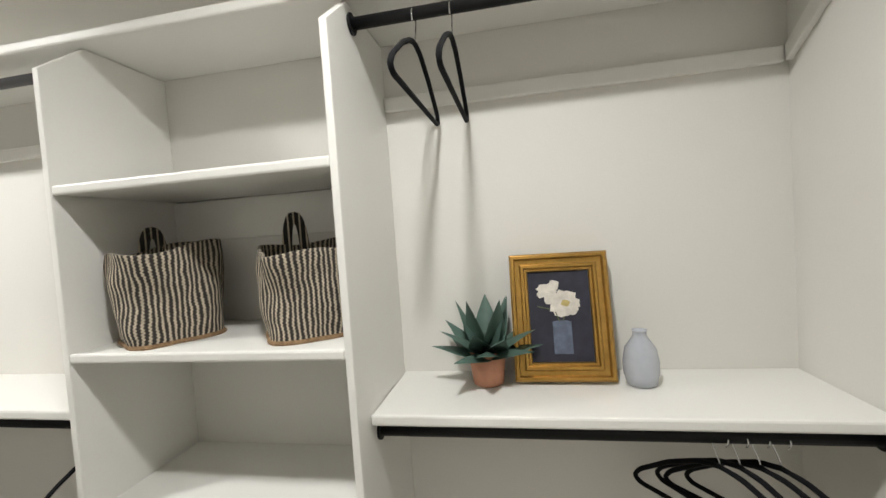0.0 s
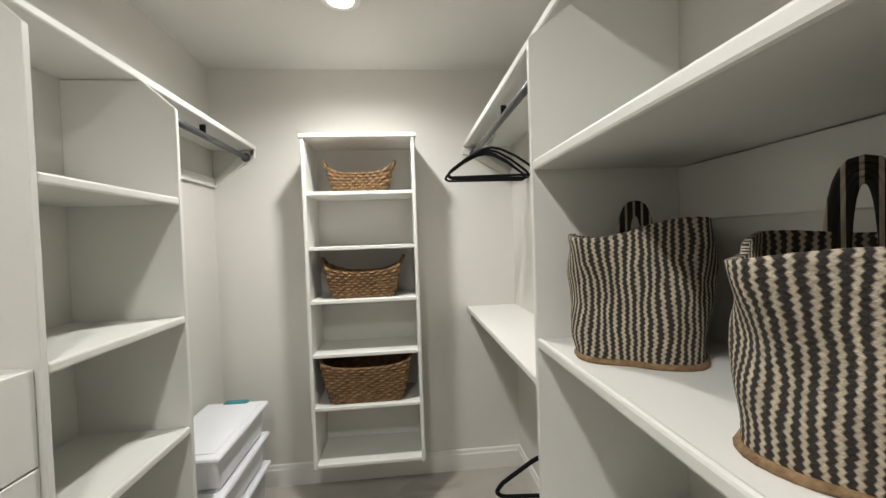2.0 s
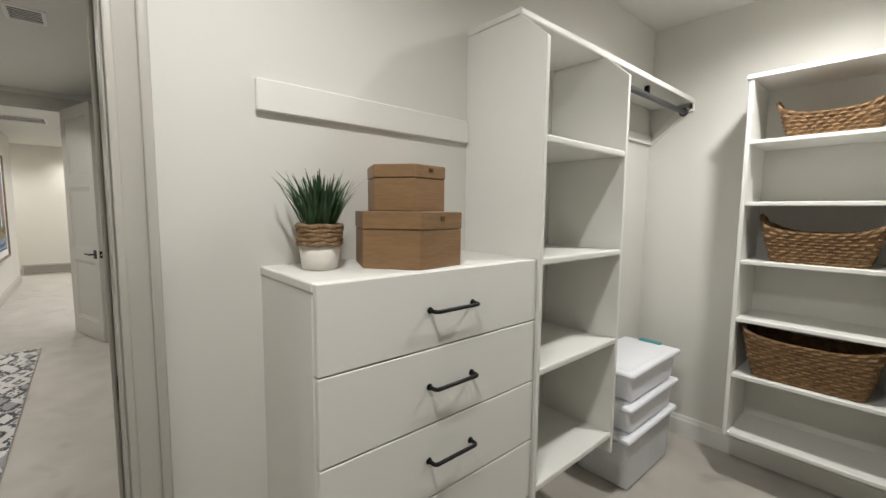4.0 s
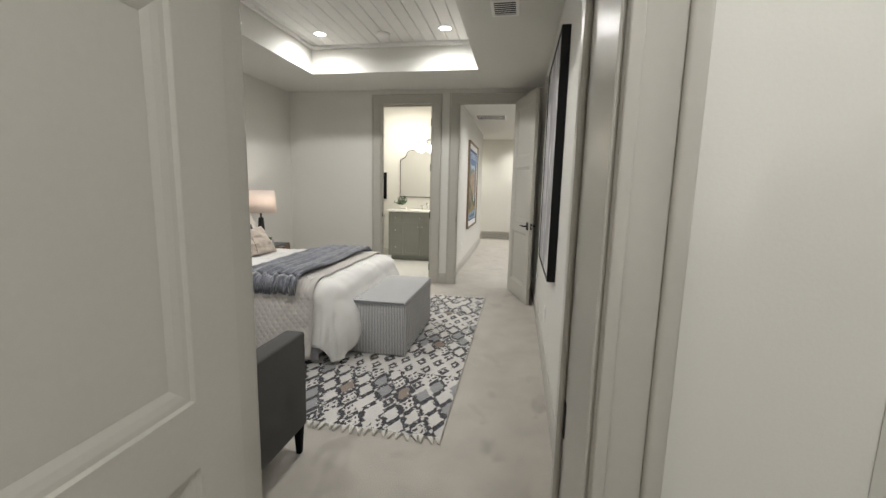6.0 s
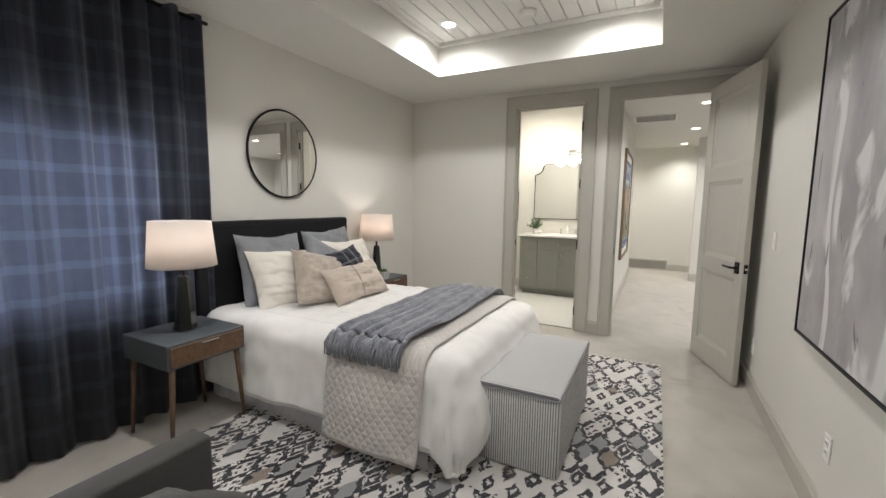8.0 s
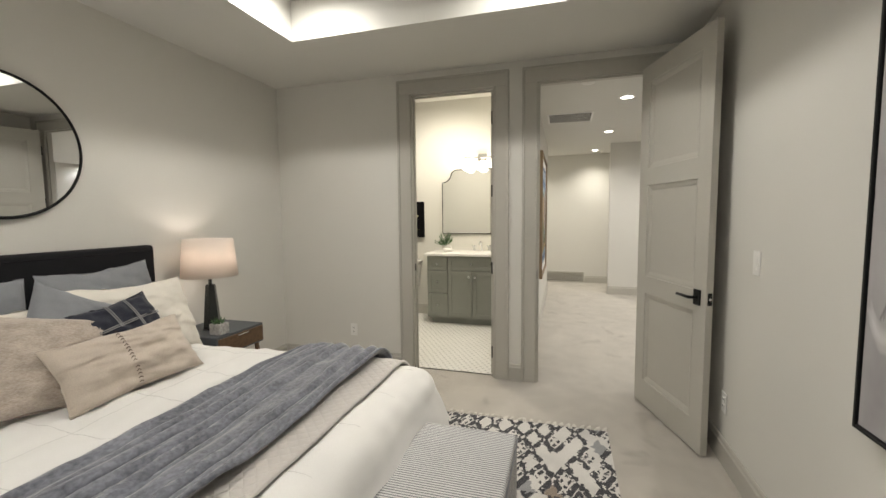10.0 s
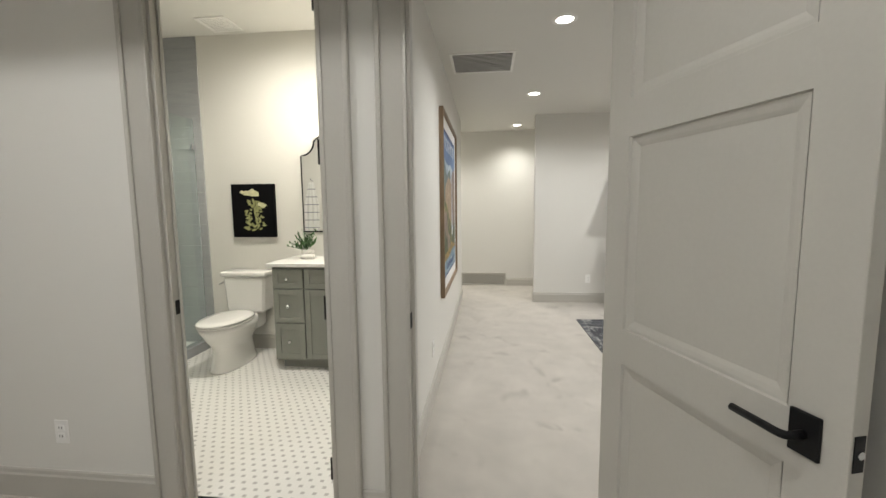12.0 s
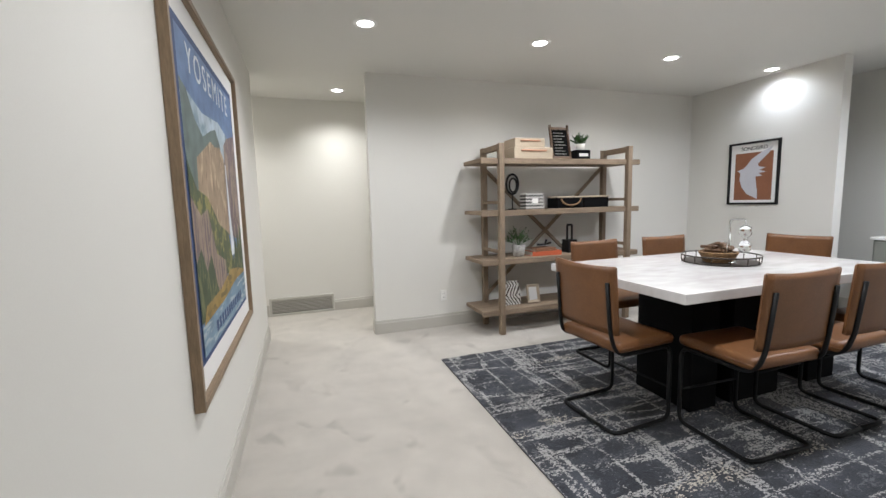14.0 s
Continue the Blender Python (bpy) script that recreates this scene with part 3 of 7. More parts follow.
def weave_basket(at, turn, w, d, h, label):
    """A tapered rectangular basket of coiled rows with two end handles."""
    ob = thing("wicker_basket", label, "basket", at, turn, "seagrass baskets")
    bm = B()
    rows = max(6, int(h / 0.014))

    def ring(f, inset, z):
        hw, hd, r = (w / 2) * (0.80 + 0.20 * f) - inset, (d / 2) * (0.80 + 0.20 * f) - inset, 0.03
        pts = []
        for cx, cy, a0 in ((hw - r, hd - r, 0), (-hw + r, hd - r, 90), (-hw + r, -hd + r, 180), (hw - r, -hd + r, 270)):
            for k in range(4):
                a = radians(a0 + k * 30)
                pts.append((cx + r * math.cos(a), cy + r * math.sin(a), z))
        out = []
        for i, p in enumerate(pts):
            q = pts[(i + 1) % len(pts)]
            n = 30 if math.dist(p, q) > 0.05 else 1
            out += [tuple(Vector(p).lerp(Vector(q), k / n)) for k in range(n)]
        return out
    loops = []
    for i in range(rows + 1):
        for f, b_ in ((0.0, 0.0), (0.5, -0.004)):
            if i == rows and f:
                break
            z = h * (i + f) / rows
            knot = [0.0032 if (k // 2 + i) % 2 else -0.0032 for k in range(200)] if f else [0.0] * 200
            loops.append([bm.verts.new((x * (1 + knot[k] / (w / 2)), y * (1 + knot[k] / (d / 2)), zz + 0.0015 * math.sin(k * 1.7 + i * 2) + 0.045 * (z / h) ** 3 * (abs(x) / (w / 2)) ** 3)) for k, (x, y, zz) in enumerate(ring(z / h, b_, z))])
    n = len(loops[0])
    for z, ins in ((h, 0.012), (h * 0.5, 0.012), (0.02, 0.012)):
        loops.append([bm.verts.new((x, y, zz + 0.045 * (z / h) ** 3 * (abs(x) / (w / 2)) ** 3)) for x, y, zz in ring(z / h, ins, z)])
    for a, b_ in zip(loops, loops[1:]):
        for k in range(n):
            bm.faces.new((a[k], a[(k + 1) % n], b_[(k + 1) % n], b_[k]))
    bm.faces.new(loops[0][::-1]), bm.faces.new(loops[-1])
    part("body", bm, SEAGR, ob)
    for s in (-1, 1):
        bm = B()
        pts = [(s * w / 2 * 0.97, 0.055 * math.cos(a), h + 0.022 + 0.055 * math.sin(a)) for a in [math.pi * k / 10 for k in range(11)]]
        tube(bm, [(x + s * 0.026 * math.sin(math.pi * k / 10), y, z) for k, (x, y, z) in enumerate(pts)], [0.0105 if k % 2 else 0.0085 for k in range(11)], 8)
        part("handle", bm, SEAGR, ob, "coiled handle", True)
    return ob


weave_basket((-2.56, 0.88, 1.753), 90, 0.36, 0.2, 0.105, "small woven seagrass basket with two end handles")
weave_basket((-2.56, 0.88, 1.166), 90, 0.42, 0.24, 0.145, "medium woven seagrass basket with two end handles")
weave_basket((-2.555, 0.88, 0.583), 90, 0.5, 0.26, 0.2, "large woven seagrass basket with two end handles")

# storage bins
BINW = material("translucent_white_plastic", (0.83, 0.84, 0.88), 0.35, 0.02, 60, 3, 0.02)
BING = material("clear_grey_plastic", (0.60, 0.60, 0.625), 0.25, 0.06, 60, 5, 0.02)
TEAL = material("teal_plastic", (0.03, 0.25, 0.28), 0.4, 0.05, 60, 3, 0.0)
for z0, z1, lb in ((0.0, 0.30, "grey clear storage bin with a white lid"), (0.302, 0.46, "white storage bin stacked on another"), (0.462, 0.63, "white storage bin with a teal latch on its lid")):
    bn = thing("storage_bin", lb, "storage bin", group="stacked storage bins")
    bm = B()
    o = [(-2.42, z0), (-1.93, z0), (-1.885, z1 - 0.025), (-2.465, z1 - 0.025)]
    prism(bm, o, 0.04, 0.32, 1, 0.012)
    part("tub", bm, BING if z0 == 0 else BINW, bn)
    bm = B()
    box(bm, (-2.48, 0.022, z1 - 0.03), (-1.87, 0.345, z1 - 0.004), 0.012, 2)
    box(bm, (-2.44, 0.06, z1 - 0.006), (-1.91, 0.31, z1), 0.0025)
    part("lid", bm, BINW, bn, "white lid with a rounded rim")
    if z1 > 0.6:
        bm = B()
        box(bm, (-2.484, 0.12, z1 - 0.02), (-2.44, 0.24, z1 + 0.006), 0.004)
        part("latch", bm, TEAL, bn, "teal latch")

# hexagonal boxes
KRAFT = material("brown_veneered_board", (0.235, 0.138, 0.066), 0.5, 0.16, 26, 5, 0.05, stretch=(1, 1, 9))


def hex_box(at, side, h, lid, label):
    ob = thing("hexagonal_box", label, "box", at, 67, "stacked hexagonal boxes")
    for nm, r, z0, z1 in (("body", side - 0.0008, 0, h - lid - 0.0022), ("lining", side - 0.006, h - lid - 0.004, h - lid + 0.002), ("lid", side + 0.0008, h - lid, h)):
        bm = B()
        prism(bm, [(r * math.cos(k * math.pi / 3), r * math.sin(k * math.pi / 3)) for k in range(6)], z0, z1, 2, 0.002)
        part(nm, bm, KRAFT, ob)
    bm = B()
    box(bm, (side * 0.866 - 0.004, -0.008, h - lid * 0.5), (side * 0.866 + 0.004, 0.008, h - lid * 0.22), 0.002)
    bm.transform(pose(0, 0, 0, 0, 0, 30))
    part("clasp", bm, BRASS, ob, "small dark brass clasp")
    return ob


BRASS = material("dark_brass", (0.16, 0.10, 0.04), 0.4, 0.2, 60, 8, 0.0, metal=0.8)
hex_box((-0.672, 0.18, 1.241), 0.162, 0.152, 0.047, "large brown hexagonal lidded box on the chest")
hex_box((-0.672, 0.172, 1.394), 0.118, 0.126, 0.036, "small brown hexagonal lidded box on a larger one")


# plants and vases
GRASS = material("artificial_grass_green", (0.03, 0.078, 0.028), 0.5, 0.4, 40, 8, 0.1)
AGAVE = material("agave_grey_green", (0.075, 0.13, 0.105), 0.55, 0.15, 40, 12, 0.1)
LEAF = material("leaf_green", (0.05, 0.12, 0.035), 0.5, 0.35, 40, 15, 0.1)
TERRA = material("terracotta", (0.50, 0.24, 0.15), 0.7, 0.08, 60, 9, 0.1)
ROPE = material("braided_rope", (0.33, 0.215, 0.115), 0.9, 0.2, 140, 40, 0.6, dark=(0.15, 0.09, 0.045))
CREAM = material("cream_glaze", (0.72, 0.69, 0.63), 0.5, 0.05, 60, 10, 0.1)
GLAZE = material("pale_grey_glaze", (0.42, 0.44, 0.48), 0.25, 0.04, 60, 10, 0.03, coat=0.3)
SOIL = material("dark_soil", (0.03, 0.022, 0.016), 0.95, 0.3, 90, 20, 0.5)


def blade(bm, root, heading, length, width, lean, curl=0.6, n=6, fold=0.25):
    """A leaf blade that tapers to a point, folded along its middle."""
    d = Vector((math.cos(heading), math.sin(heading), 0))
    s = Vector((-d.y, d.x, 0))
    p, a, rows = Vector(root), lean, []
    for i in range(n + 1):
        t = i / n
        w = width * (math.sin(math.pi * min(1, t * 0.75 + 0.22)) ** 0.8) * (1 - t) ** 0.35 / 2 if i < n else 0.0006
        up = Vector((0, 0, 1)) * math.cos(a) - d * math.sin(a) * -1
        nrm = (Vector((0, 0, 1)) * math.sin(a) - d * math.cos(a))
        rows.append([bm.verts.new(p - s * w - nrm * w * fold), bm.verts.new(p), bm.verts.new(p + s * w - nrm * w * fold)])
        p = p + up * (length / n)
        a += curl / n
    for a_, b_ in zip(rows, rows[1:]):
        for k in range(2):
            bm.faces.new((a_[k], a_[k + 1], b_[k + 1], b_[k]))


gp = thing("potted_grass", "artificial grass in a white pot with a rope band", "potted plant", (-0.42, 0.14, 1.241))
gp.scale = (0.88, 0.88, 0.88)
bm = B()
lathe(bm, [(0.045, 0), (0.052, 0.004), (0.06, 0.075), (0.056, 0.075)], 28)
part("pot", bm, CREAM, gp, "cream painted lower pot", True)
bm = B()
for i in range(5):
    z, r = 0.078 + i * 0.0125, 0.0605 + i * 0.0007
    tube(bm, [(r * math.cos(k * 0.2618), r * math.sin(k * 0.2618), z + 0.0022 * math.sin(k * 1.57 + i * 1.6)) for k in range(24)], [0.0082 if (k + i) % 3 else 0.0055 for k in range(24)], 6, True)
part("rope_band", bm, ROPE, gp, "braided brown rope band", True)
bm = B()
lathe(bm, [(0.056, 0.074), (0.056, 0.13)], 20)
part("soil", bm, SOIL, gp)
rnd = random.Random(3)
bm = B()
for i in range(150):
    a, q = rnd.uniform(0, 6.283), rnd.random() ** 0.6 * 0.048
    blade(bm, (q * math.cos(a), q * math.sin(a), 0.125), a + rnd.uniform(-0.4, 0.4), rnd.uniform(0.10, 0.175), 0.013, rnd.uniform(0, 0.15) + q * 7, rnd.uniform(0.1, 0.6), 4)
for a, ln in ((3.5, 0.2), (0.3, 0.21), (2.6, 0.19), (5.6, 0.2), (1.2, 0.18)):
    blade(bm, (0, 0, 0.125), a, ln, 0.014, 0.6, 0.4, 5)
part("grass_blades", bm, GRASS, gp)

ag = thing("potted_agave", "artificial grey-green agave in a terracotta pot", "potted plant", (-0.09, 1.71, 1.046))
bm = B()
lathe(bm, [(0.036, 0), (0.042, 0.004), (0.052, 0.095), (0.048, 0.095), (0.045, 0.085)], 28)
part("pot", bm, TERRA, ag, "terracotta pot", True)
bm = B()
lathe(bm, [(0.046, 0.08), (0.046, 0.088)], 20)
part("soil", bm, SOIL, ag)
bm = B()
for i in range(22):
    ring = i // 8
    blade(bm, (0, 0, 0.088), i * 2.399, (0.155, 0.155, 0.165)[min(ring, 2)], 0.085, (1.28, 0.92, 0.35)[min(ring, 2)] + rnd.uniform(-0.08, 0.08), (0.35, 0.35, 0.2)[min(ring, 2)], 6, 0.5)
sol = part("leaves", bm, AGAVE, ag, "pointed grey-green leaves", True)

vs = thing("bud_vase", "small pale grey glazed bud vase", "vase", (0.305, 1.70, 1.046))
bm = B()
lathe(bm, [(0.03, 0), (0.036, 0.003), (0.043, 0.03), (0.044, 0.06), (0.038, 0.095), (0.022, 0.118), (0.0165, 0.128), (0.0165, 0.137), (0.019, 0.142), (0.015, 0.142), (0.012, 0.12)], 32)
part("body", bm, GLAZE, vs, "", True)

# small framed flower painting that leans on the wall
GOLD = material("antique_gold_leaf", (0.42, 0.25, 0.065), 0.32, 0.16, 90, 20, 0.1, metal=0.85)
INK = material("dark_painted_ground", (0.022, 0.022, 0.035), 0.6, 0.35, 30, 9, 0.2)
PETAL = material("painted_white_petals", (0.62, 0.58, 0.52), 0.7, 0.2, 60, 25, 0.3)
PGREEN = material("painted_green_stems", (0.10, 0.12, 0.06), 0.7, 0.3, 60, 25, 0.3)
PBLUE = material("painted_blue_glass", (0.10, 0.12, 0.17), 0.6, 0.35, 40, 20, 0.3)
POLLEN = material("painted_yellow_centre", (0.45, 0.36, 0.14), 0.7, 0.2, 60, 25, 0.2)


def frame_bars(parent, w, h, bar, depth, mat, steps=((0.0, 1.0), (0.35, 0.65), (0.75, 0.4)), name="frame_bar"):
    """Four mitred bars of a stepped moulding round the rectangle w by h; the face looks along -y."""
    c = [(-w / 2, 0), (w / 2, 0), (w / 2, h), (-w / 2, h)]
    for i in range(4):
        (ax, az), (bx, bz) = c[i], c[(i + 1) % 4]
        bm = B()
        rows = []
        prof = []
        for k, (f, d) in enumerate(steps):
            nf = steps[k + 1][0] if k + 1 < len(steps) else 1.0
            prof += [(f, d), (nf - 0.06, d)]
        prof = [(0, 0)] + prof + [(1, 0)]
        for f, d in prof:
            o = f * bar
            lo, hi = (-w / 2 + o, o), (w / 2 - o, h - o)
            q = [(lo[0], lo[1]), (hi[0], lo[1]), (hi[0], hi[1]), (lo[0], hi[1])]
            rows.append([bm.verts.new((q[j][0], -depth * d, q[j][1])) for j in (i, (i + 1) % 4)])
        for a, b_ in zip(rows, rows[1:]):
            bm.faces.new((a[0], b_[0], b_[1], a[1]))
        bmesh.ops.recalc_face_normals(bm, faces=bm.faces)
        part(name, bm, mat, parent)


def disc(bm, x, z, rx, rz, y, n=14, wob=0.12, rg=random.Random(5)):
    c = bm.verts.new((x, y - 0.0006, z))
    ph = rg.uniform(0, 6)
    ring = [bm.verts.new((x + rx * (1 + wob * math.sin(4 * k * 6.283 / n + ph)) * math.cos(k * 6.283 / n), y, z + rz * (1 + wob * math.sin(4 * k * 6.283 / n + ph)) * math.sin(k * 6.283 / n))) for k in range(n)]
    for k in range(n):
        bm.faces.new((c, ring[(k + 1) % n], ring[k]))


fp = thing("framed_painting", "small flower painting in a stepped gold frame", "picture", (0.115, 1.715, 1.047), 0)
fp.matrix_basis = pose(0.115, 1.715, 1.05, -11, 0, 0) @ pose(0, 0, 0)
frame_bars(fp, 0.262, 0.345, 0.05, 0.03, GOLD, ((0.0, 0.75), (0.1, 1.0), (0.3, 0.55), (0.62, 0.75), (0.82, 0.4)))
bm = B()
box(bm, (-0.125, -0.004, 0.005), (0.125, 0.0, 0.34))
part("canvas", bm, INK, fp, "dark painted canvas")
bm = B()
disc(bm, 0.012, 0.205, 0.038, 0.036, -0.0052)
disc(bm, -0.022, 0.222, 0.02, 0.018, -0.006)
disc(bm, -0.035, 0.245, 0.022, 0.018, -0.0052)
disc(bm, -0.012, 0.258, 0.014, 0.014, -0.006)
for k in range(7):
    disc(bm, 0.013 + 0.026 * math.cos(k * 0.9), 0.206 + 0.024 * math.sin(k * 0.9), 0.017, 0.014, -0.0062 - 0.0001 * k, 10, 0.2)
for k in range(5):
    disc(bm, -0.034 + 0.017 * math.cos(k * 1.26), 0.240 + 0.014 * math.sin(k * 1.26), 0.012, 0.009, -0.0064 - 0.0001 * k, 10, 0.2)
part("painted_flower", bm, PETAL, fp, "painted white flowers")
bm = B()
disc(bm, 0.016, 0.207, 0.012, 0.009, -0.0072)
part("painted_centre", bm, POLLEN, fp)
bm = B()
box(bm, (-0.022, -0.0052, 0.07), (0.028, -0.004, 0.155), 0.0005)
disc(bm, 0.003, 0.155, 0.026, 0.006, -0.006, 14, 0)
part("painted_glass", bm, PBLUE, fp)
bm = B()
for a, b_ in (((0, 0.15), (-0.03, 0.235)), ((0.004, 0.15), (0.012, 0.175)), ((-0.02, 0.19), (-0.06, 0.2))):
    tube(bm, [(a[0], -0.005, a[1]), (b_[0], -0.005, b_[1])], 0.0015, 5)
part("painted_stem", bm, PGREEN, fp)

# striped fabric baskets


def fabric_basket(at, turn, r, h, label, seed, tall=0.07):
    ob = thing("fabric_basket", label, "basket", at, turn, "striped fabric baskets")
    rg = random.Random(seed)
    ph = [rg.uniform(0, 6) for _ in range(4)]
    bm = B()
    seg, rows = 48, 26

    def at_(k, t, inner=0.0):
        a = 2 * math.pi * k / seg
        rr = r * (0.95 + 0.10 * t) - inner
        sq = (abs(math.cos(a)) ** 3 + abs(math.sin(a)) ** 3) ** (-1 / 3)
        dent = 1 + 0.06 * math.sin(2 * a + ph[0]) * t + 0.04 * math.sin(4 * a + ph[1] + 5 * t) + 0.05 * math.sin(math.pi * t) + 0.016 * math.sin(9 * a + ph[3] - 7 * t) * (0.3 + t * 0.7) + 0.05 * noise.noise((2.2 * math.cos(a) + seed, 2.2 * math.sin(a), 3.5 * t)) - 0.15 * math.exp(-((a - 4.2) ** 2) * 3) * math.exp(-((t - 0.6) ** 2) * 14)
        return (rr * sq * dent * math.cos(a), rr * sq * dent * math.sin(a), h * t + (0.008 * math.sin(3 * a + ph[2]) + 0.014 * math.sin(a + ph[3])) * t * t)
    loops = [[bm.verts.new(at_(k, i / rows)) for k in range(seg)] for i in range(rows + 1)] + [[bm.verts.new(at_(k, t, 0.009)) for k in range(seg)] for t in (1.0, 0.6, 0.03)]
    for a, b_ in zip(loops, loops[1:]):
        for k in range(seg):
            bm.faces.new((a[k], a[(k + 1) % seg], b_[(k + 1) % seg], b_[k]))
    bm.faces.new(loops[0][::-1]), bm.faces.new(loops[-1])
    # stripes run up the sides: the object x of the pattern is the way round
    me = finish(bm, "body", JUTE_ROUND, True)
    body = new("body", me)
    body.parent = ob
    bm = B()
    tube(bm, [tuple(Vector(at_(k, 0.015)) * 1.005) for k in range(seg)], 0.007, 6, True)
    part("base_rim", bm, ROPE, ob, "tan jute base rim", True)
    for s in (1,):
        bm = B()
        y = s * r * 0.97
        for k4 in range(4):
            rr, hh = 0.016 + k4 * 0.0065, tall + k4 * 0.009
            tube(bm, [(rr * math.copysign(abs(math.cos(a)) ** 0.7, math.cos(a)), y + 0.004 * math.sin(a * 2), h - 0.035 + hh * math.sin(a)) for a in [math.pi * k / 14 for k in range(15)]], 0.0048, 6)
        part("handle", bm, BLACKJ, ob, "striped strap handle", True)
    return ob


def round_stripes(name):
    """The zigzag jute, with its stripes counted round the basket."""
    m = material(name, (0.50, 0.43, 0.325), 0.95, var=0.2, bump=1.0, grain=190, blotch=40)
    nt = m.node_tree
    b = nt.nodes["Principled BSDF"]
    co = nt.nodes.new("ShaderNodeTexCoord")
    sep = nt.nodes.new("ShaderNodeSeparateXYZ")
    nt.links.new(co.outputs["Object"], sep.inputs[0])
    ang = maths(nt, "ARCTAN2", sep.outputs[1], sep.outputs[0])
    n = node(nt, "TexNoise", Scale=25.0)
    nt.links.new(co.outputs["Object"], n.inputs["Vector"])
    v = maths(nt, "MULTIPLY", ang, 58 / 6.28318)
    v = maths(nt, "ADD", v, maths(nt, "MULTIPLY", maths(nt, "PINGPONG", sep.outputs[2], 0.0042), 48.0))
    v = maths(nt, "ADD", v, maths(nt, "MULTIPLY", n.outputs["Fac"], 1.0))
    tri = maths(nt, "PINGPONG", v, 0.5)
    ramp = nt.nodes.new("ShaderNodeMapRange")
    ramp.inputs["From Min"].default_value, ramp.inputs["From Max"].default_value = 0.12, 0.28
    nt.links.new(tri, ramp.inputs["Value"])
    mix = nt.nodes.new("ShaderNodeMix")
    mix.data_type = "RGBA"
    nt.links.new(b.inputs["Base Color"].links[0].from_socket, mix.inputs["A"])
    mix.inputs["B"].default_value = (0.035, 0.03, 0.027, 1)
    nt.links.new(ramp.outputs[0], mix.inputs["Factor"])
    nt.links.new(mix.outputs["Result"], b.inputs["Base Color"])
    return m


BLACKJ = striped("black_cream_strap", (0.5, 0.43, 0.33), (0.03, 0.027, 0.025), 0, 0.017, 0.72, 0.0, 90, 0.95, 0.8)
JUTE_ROUND = round_stripes("black_and_cream_woven_jute")
fabric_basket((-0.98, 1.60, 1.226), 60, 0.123, 0.258, "slouching black and cream zigzag fabric basket", 1)
fabric_basket((-0.552, 1.605, 1.226), 41, 0.114, 0.235, "black and cream zigzag fabric basket with strap handles", 2, 0.105)


# ---- bedroom ----
def drape(bm, u0, u1, v0, v1, rect, top, lift=0.0, r=0.1, flare=0.12, folds=0.02, freq=14.0, seed=0.0, nu=60, nv=60, wrinkle=0.006, low=0.02, puff=0.0):
    """A sheet over a box: u along x, v along y; what hangs past the rectangle bends down over a rounded edge in folds."""
    x0, x1, y0, y1 = rect
    grid = []
    for i in range(nu + 1):
        row = []
        for j in range(nv + 1):
            u, v = u0 + (u1 - u0) * i / nu, v0 + (v1 - v0) * j / nv
            cx, cy = min(max(u, x0), x1), min(max(v, y0), y1)
            dx, dy = u - cx, v - cy
            d = math.hypot(dx, dy)
            n = Vector((dx / d, dy / d, 0)) if d > 1e-6 else Vector((0, 0, 0))
            R = r + lift
            if d < r * math.pi / 2:
                a = d / r
                out, z = R * math.sin(a), top + lift - R * (1 - math.cos(a))
            else:
                e = d - r * math.pi / 2
                s = u * n.y * n.y + v * n.x * n.x + math.atan2(n.y, n.x) * 0.25
                k = min(1, e / 0.3)
                out, z = R + e * flare + puff * math.sin(min(math.pi, e * 7.5)) * max(0.0, -n.x) + folds * k * (1 - 0.6 * max(0.0, -n.x) * min(1.0, puff * 20)) * (0.35 * math.sin(freq * s + seed + 1.5 * math.sin(3.1 * s)) + 2.2 * noise.noise((s * 2.2 + seed, e * 1.5, 3.0))), top + lift - R - e
            w = wrinkle * noise.noise((u * 5 + seed, v * 5, seed)) + wrinkle * 0.7 * noise.noise((u * 14, v * 9 + seed, 2.0))
            p = Vector((cx, cy, 0)) + n * (out + w) + Vector((0, 0, max(low, z + (w if d < r else 0))))
            row.append(bm.verts.new(p))
        grid.append(row)
    for i in range(nu):
        for j in range(nv):
            bm.faces.new((grid[i][j], grid[i + 1][j], grid[i + 1][j + 1], grid[i][j + 1]))
    return grid


def thicken(ob, t):
    md = ob.modifiers.new("thickness", "SOLIDIFY")
    md.thickness, md.offset = t, 1.0
    return ob


LINEN = material("white_linen", (0.81, 0.80, 0.775), 0.9, 0.03, 260, 5, 0.15, sheen=0.2)
CREAML = material("cream_linen", (0.78, 0.74, 0.665), 0.9, 0.04, 260, 6, 0.2, sheen=0.2)
SEAMT = material("pale_grey_thread", (0.68, 0.67, 0.65), 0.9, 0.1, 200, 9, 0.2)
QUILT = material("pale_grey_quilt", (0.55, 0.52, 0.49), 0.9, 0.05, 220, 8, 0.2, sheen=0.2)
THROW = material("slate_grey_plush", (0.235, 0.245, 0.285), 0.9, 0.3, 70, 9, 0.6, sheen=0.6, dark=(0.075, 0.08, 0.10), stretch=(1.4, 0.8, 1))
GREYC = material("grey_linen", (0.24, 0.25, 0.27), 0.9, 0.1, 300, 8, 0.3, sheen=0.2)
BEIGEF = material("beige_faux_fur", (0.56, 0.49, 0.42), 0.95, 0.14, 150, 22, 0.9, sheen=0.5, dark=(0.36, 0.30, 0.25), stretch=(0.6, 1, 1.4))
BEIGEV = material("beige_velvet", (0.55, 0.475, 0.40), 0.85, 0.1, 240, 7, 0.2, sheen=0.4)
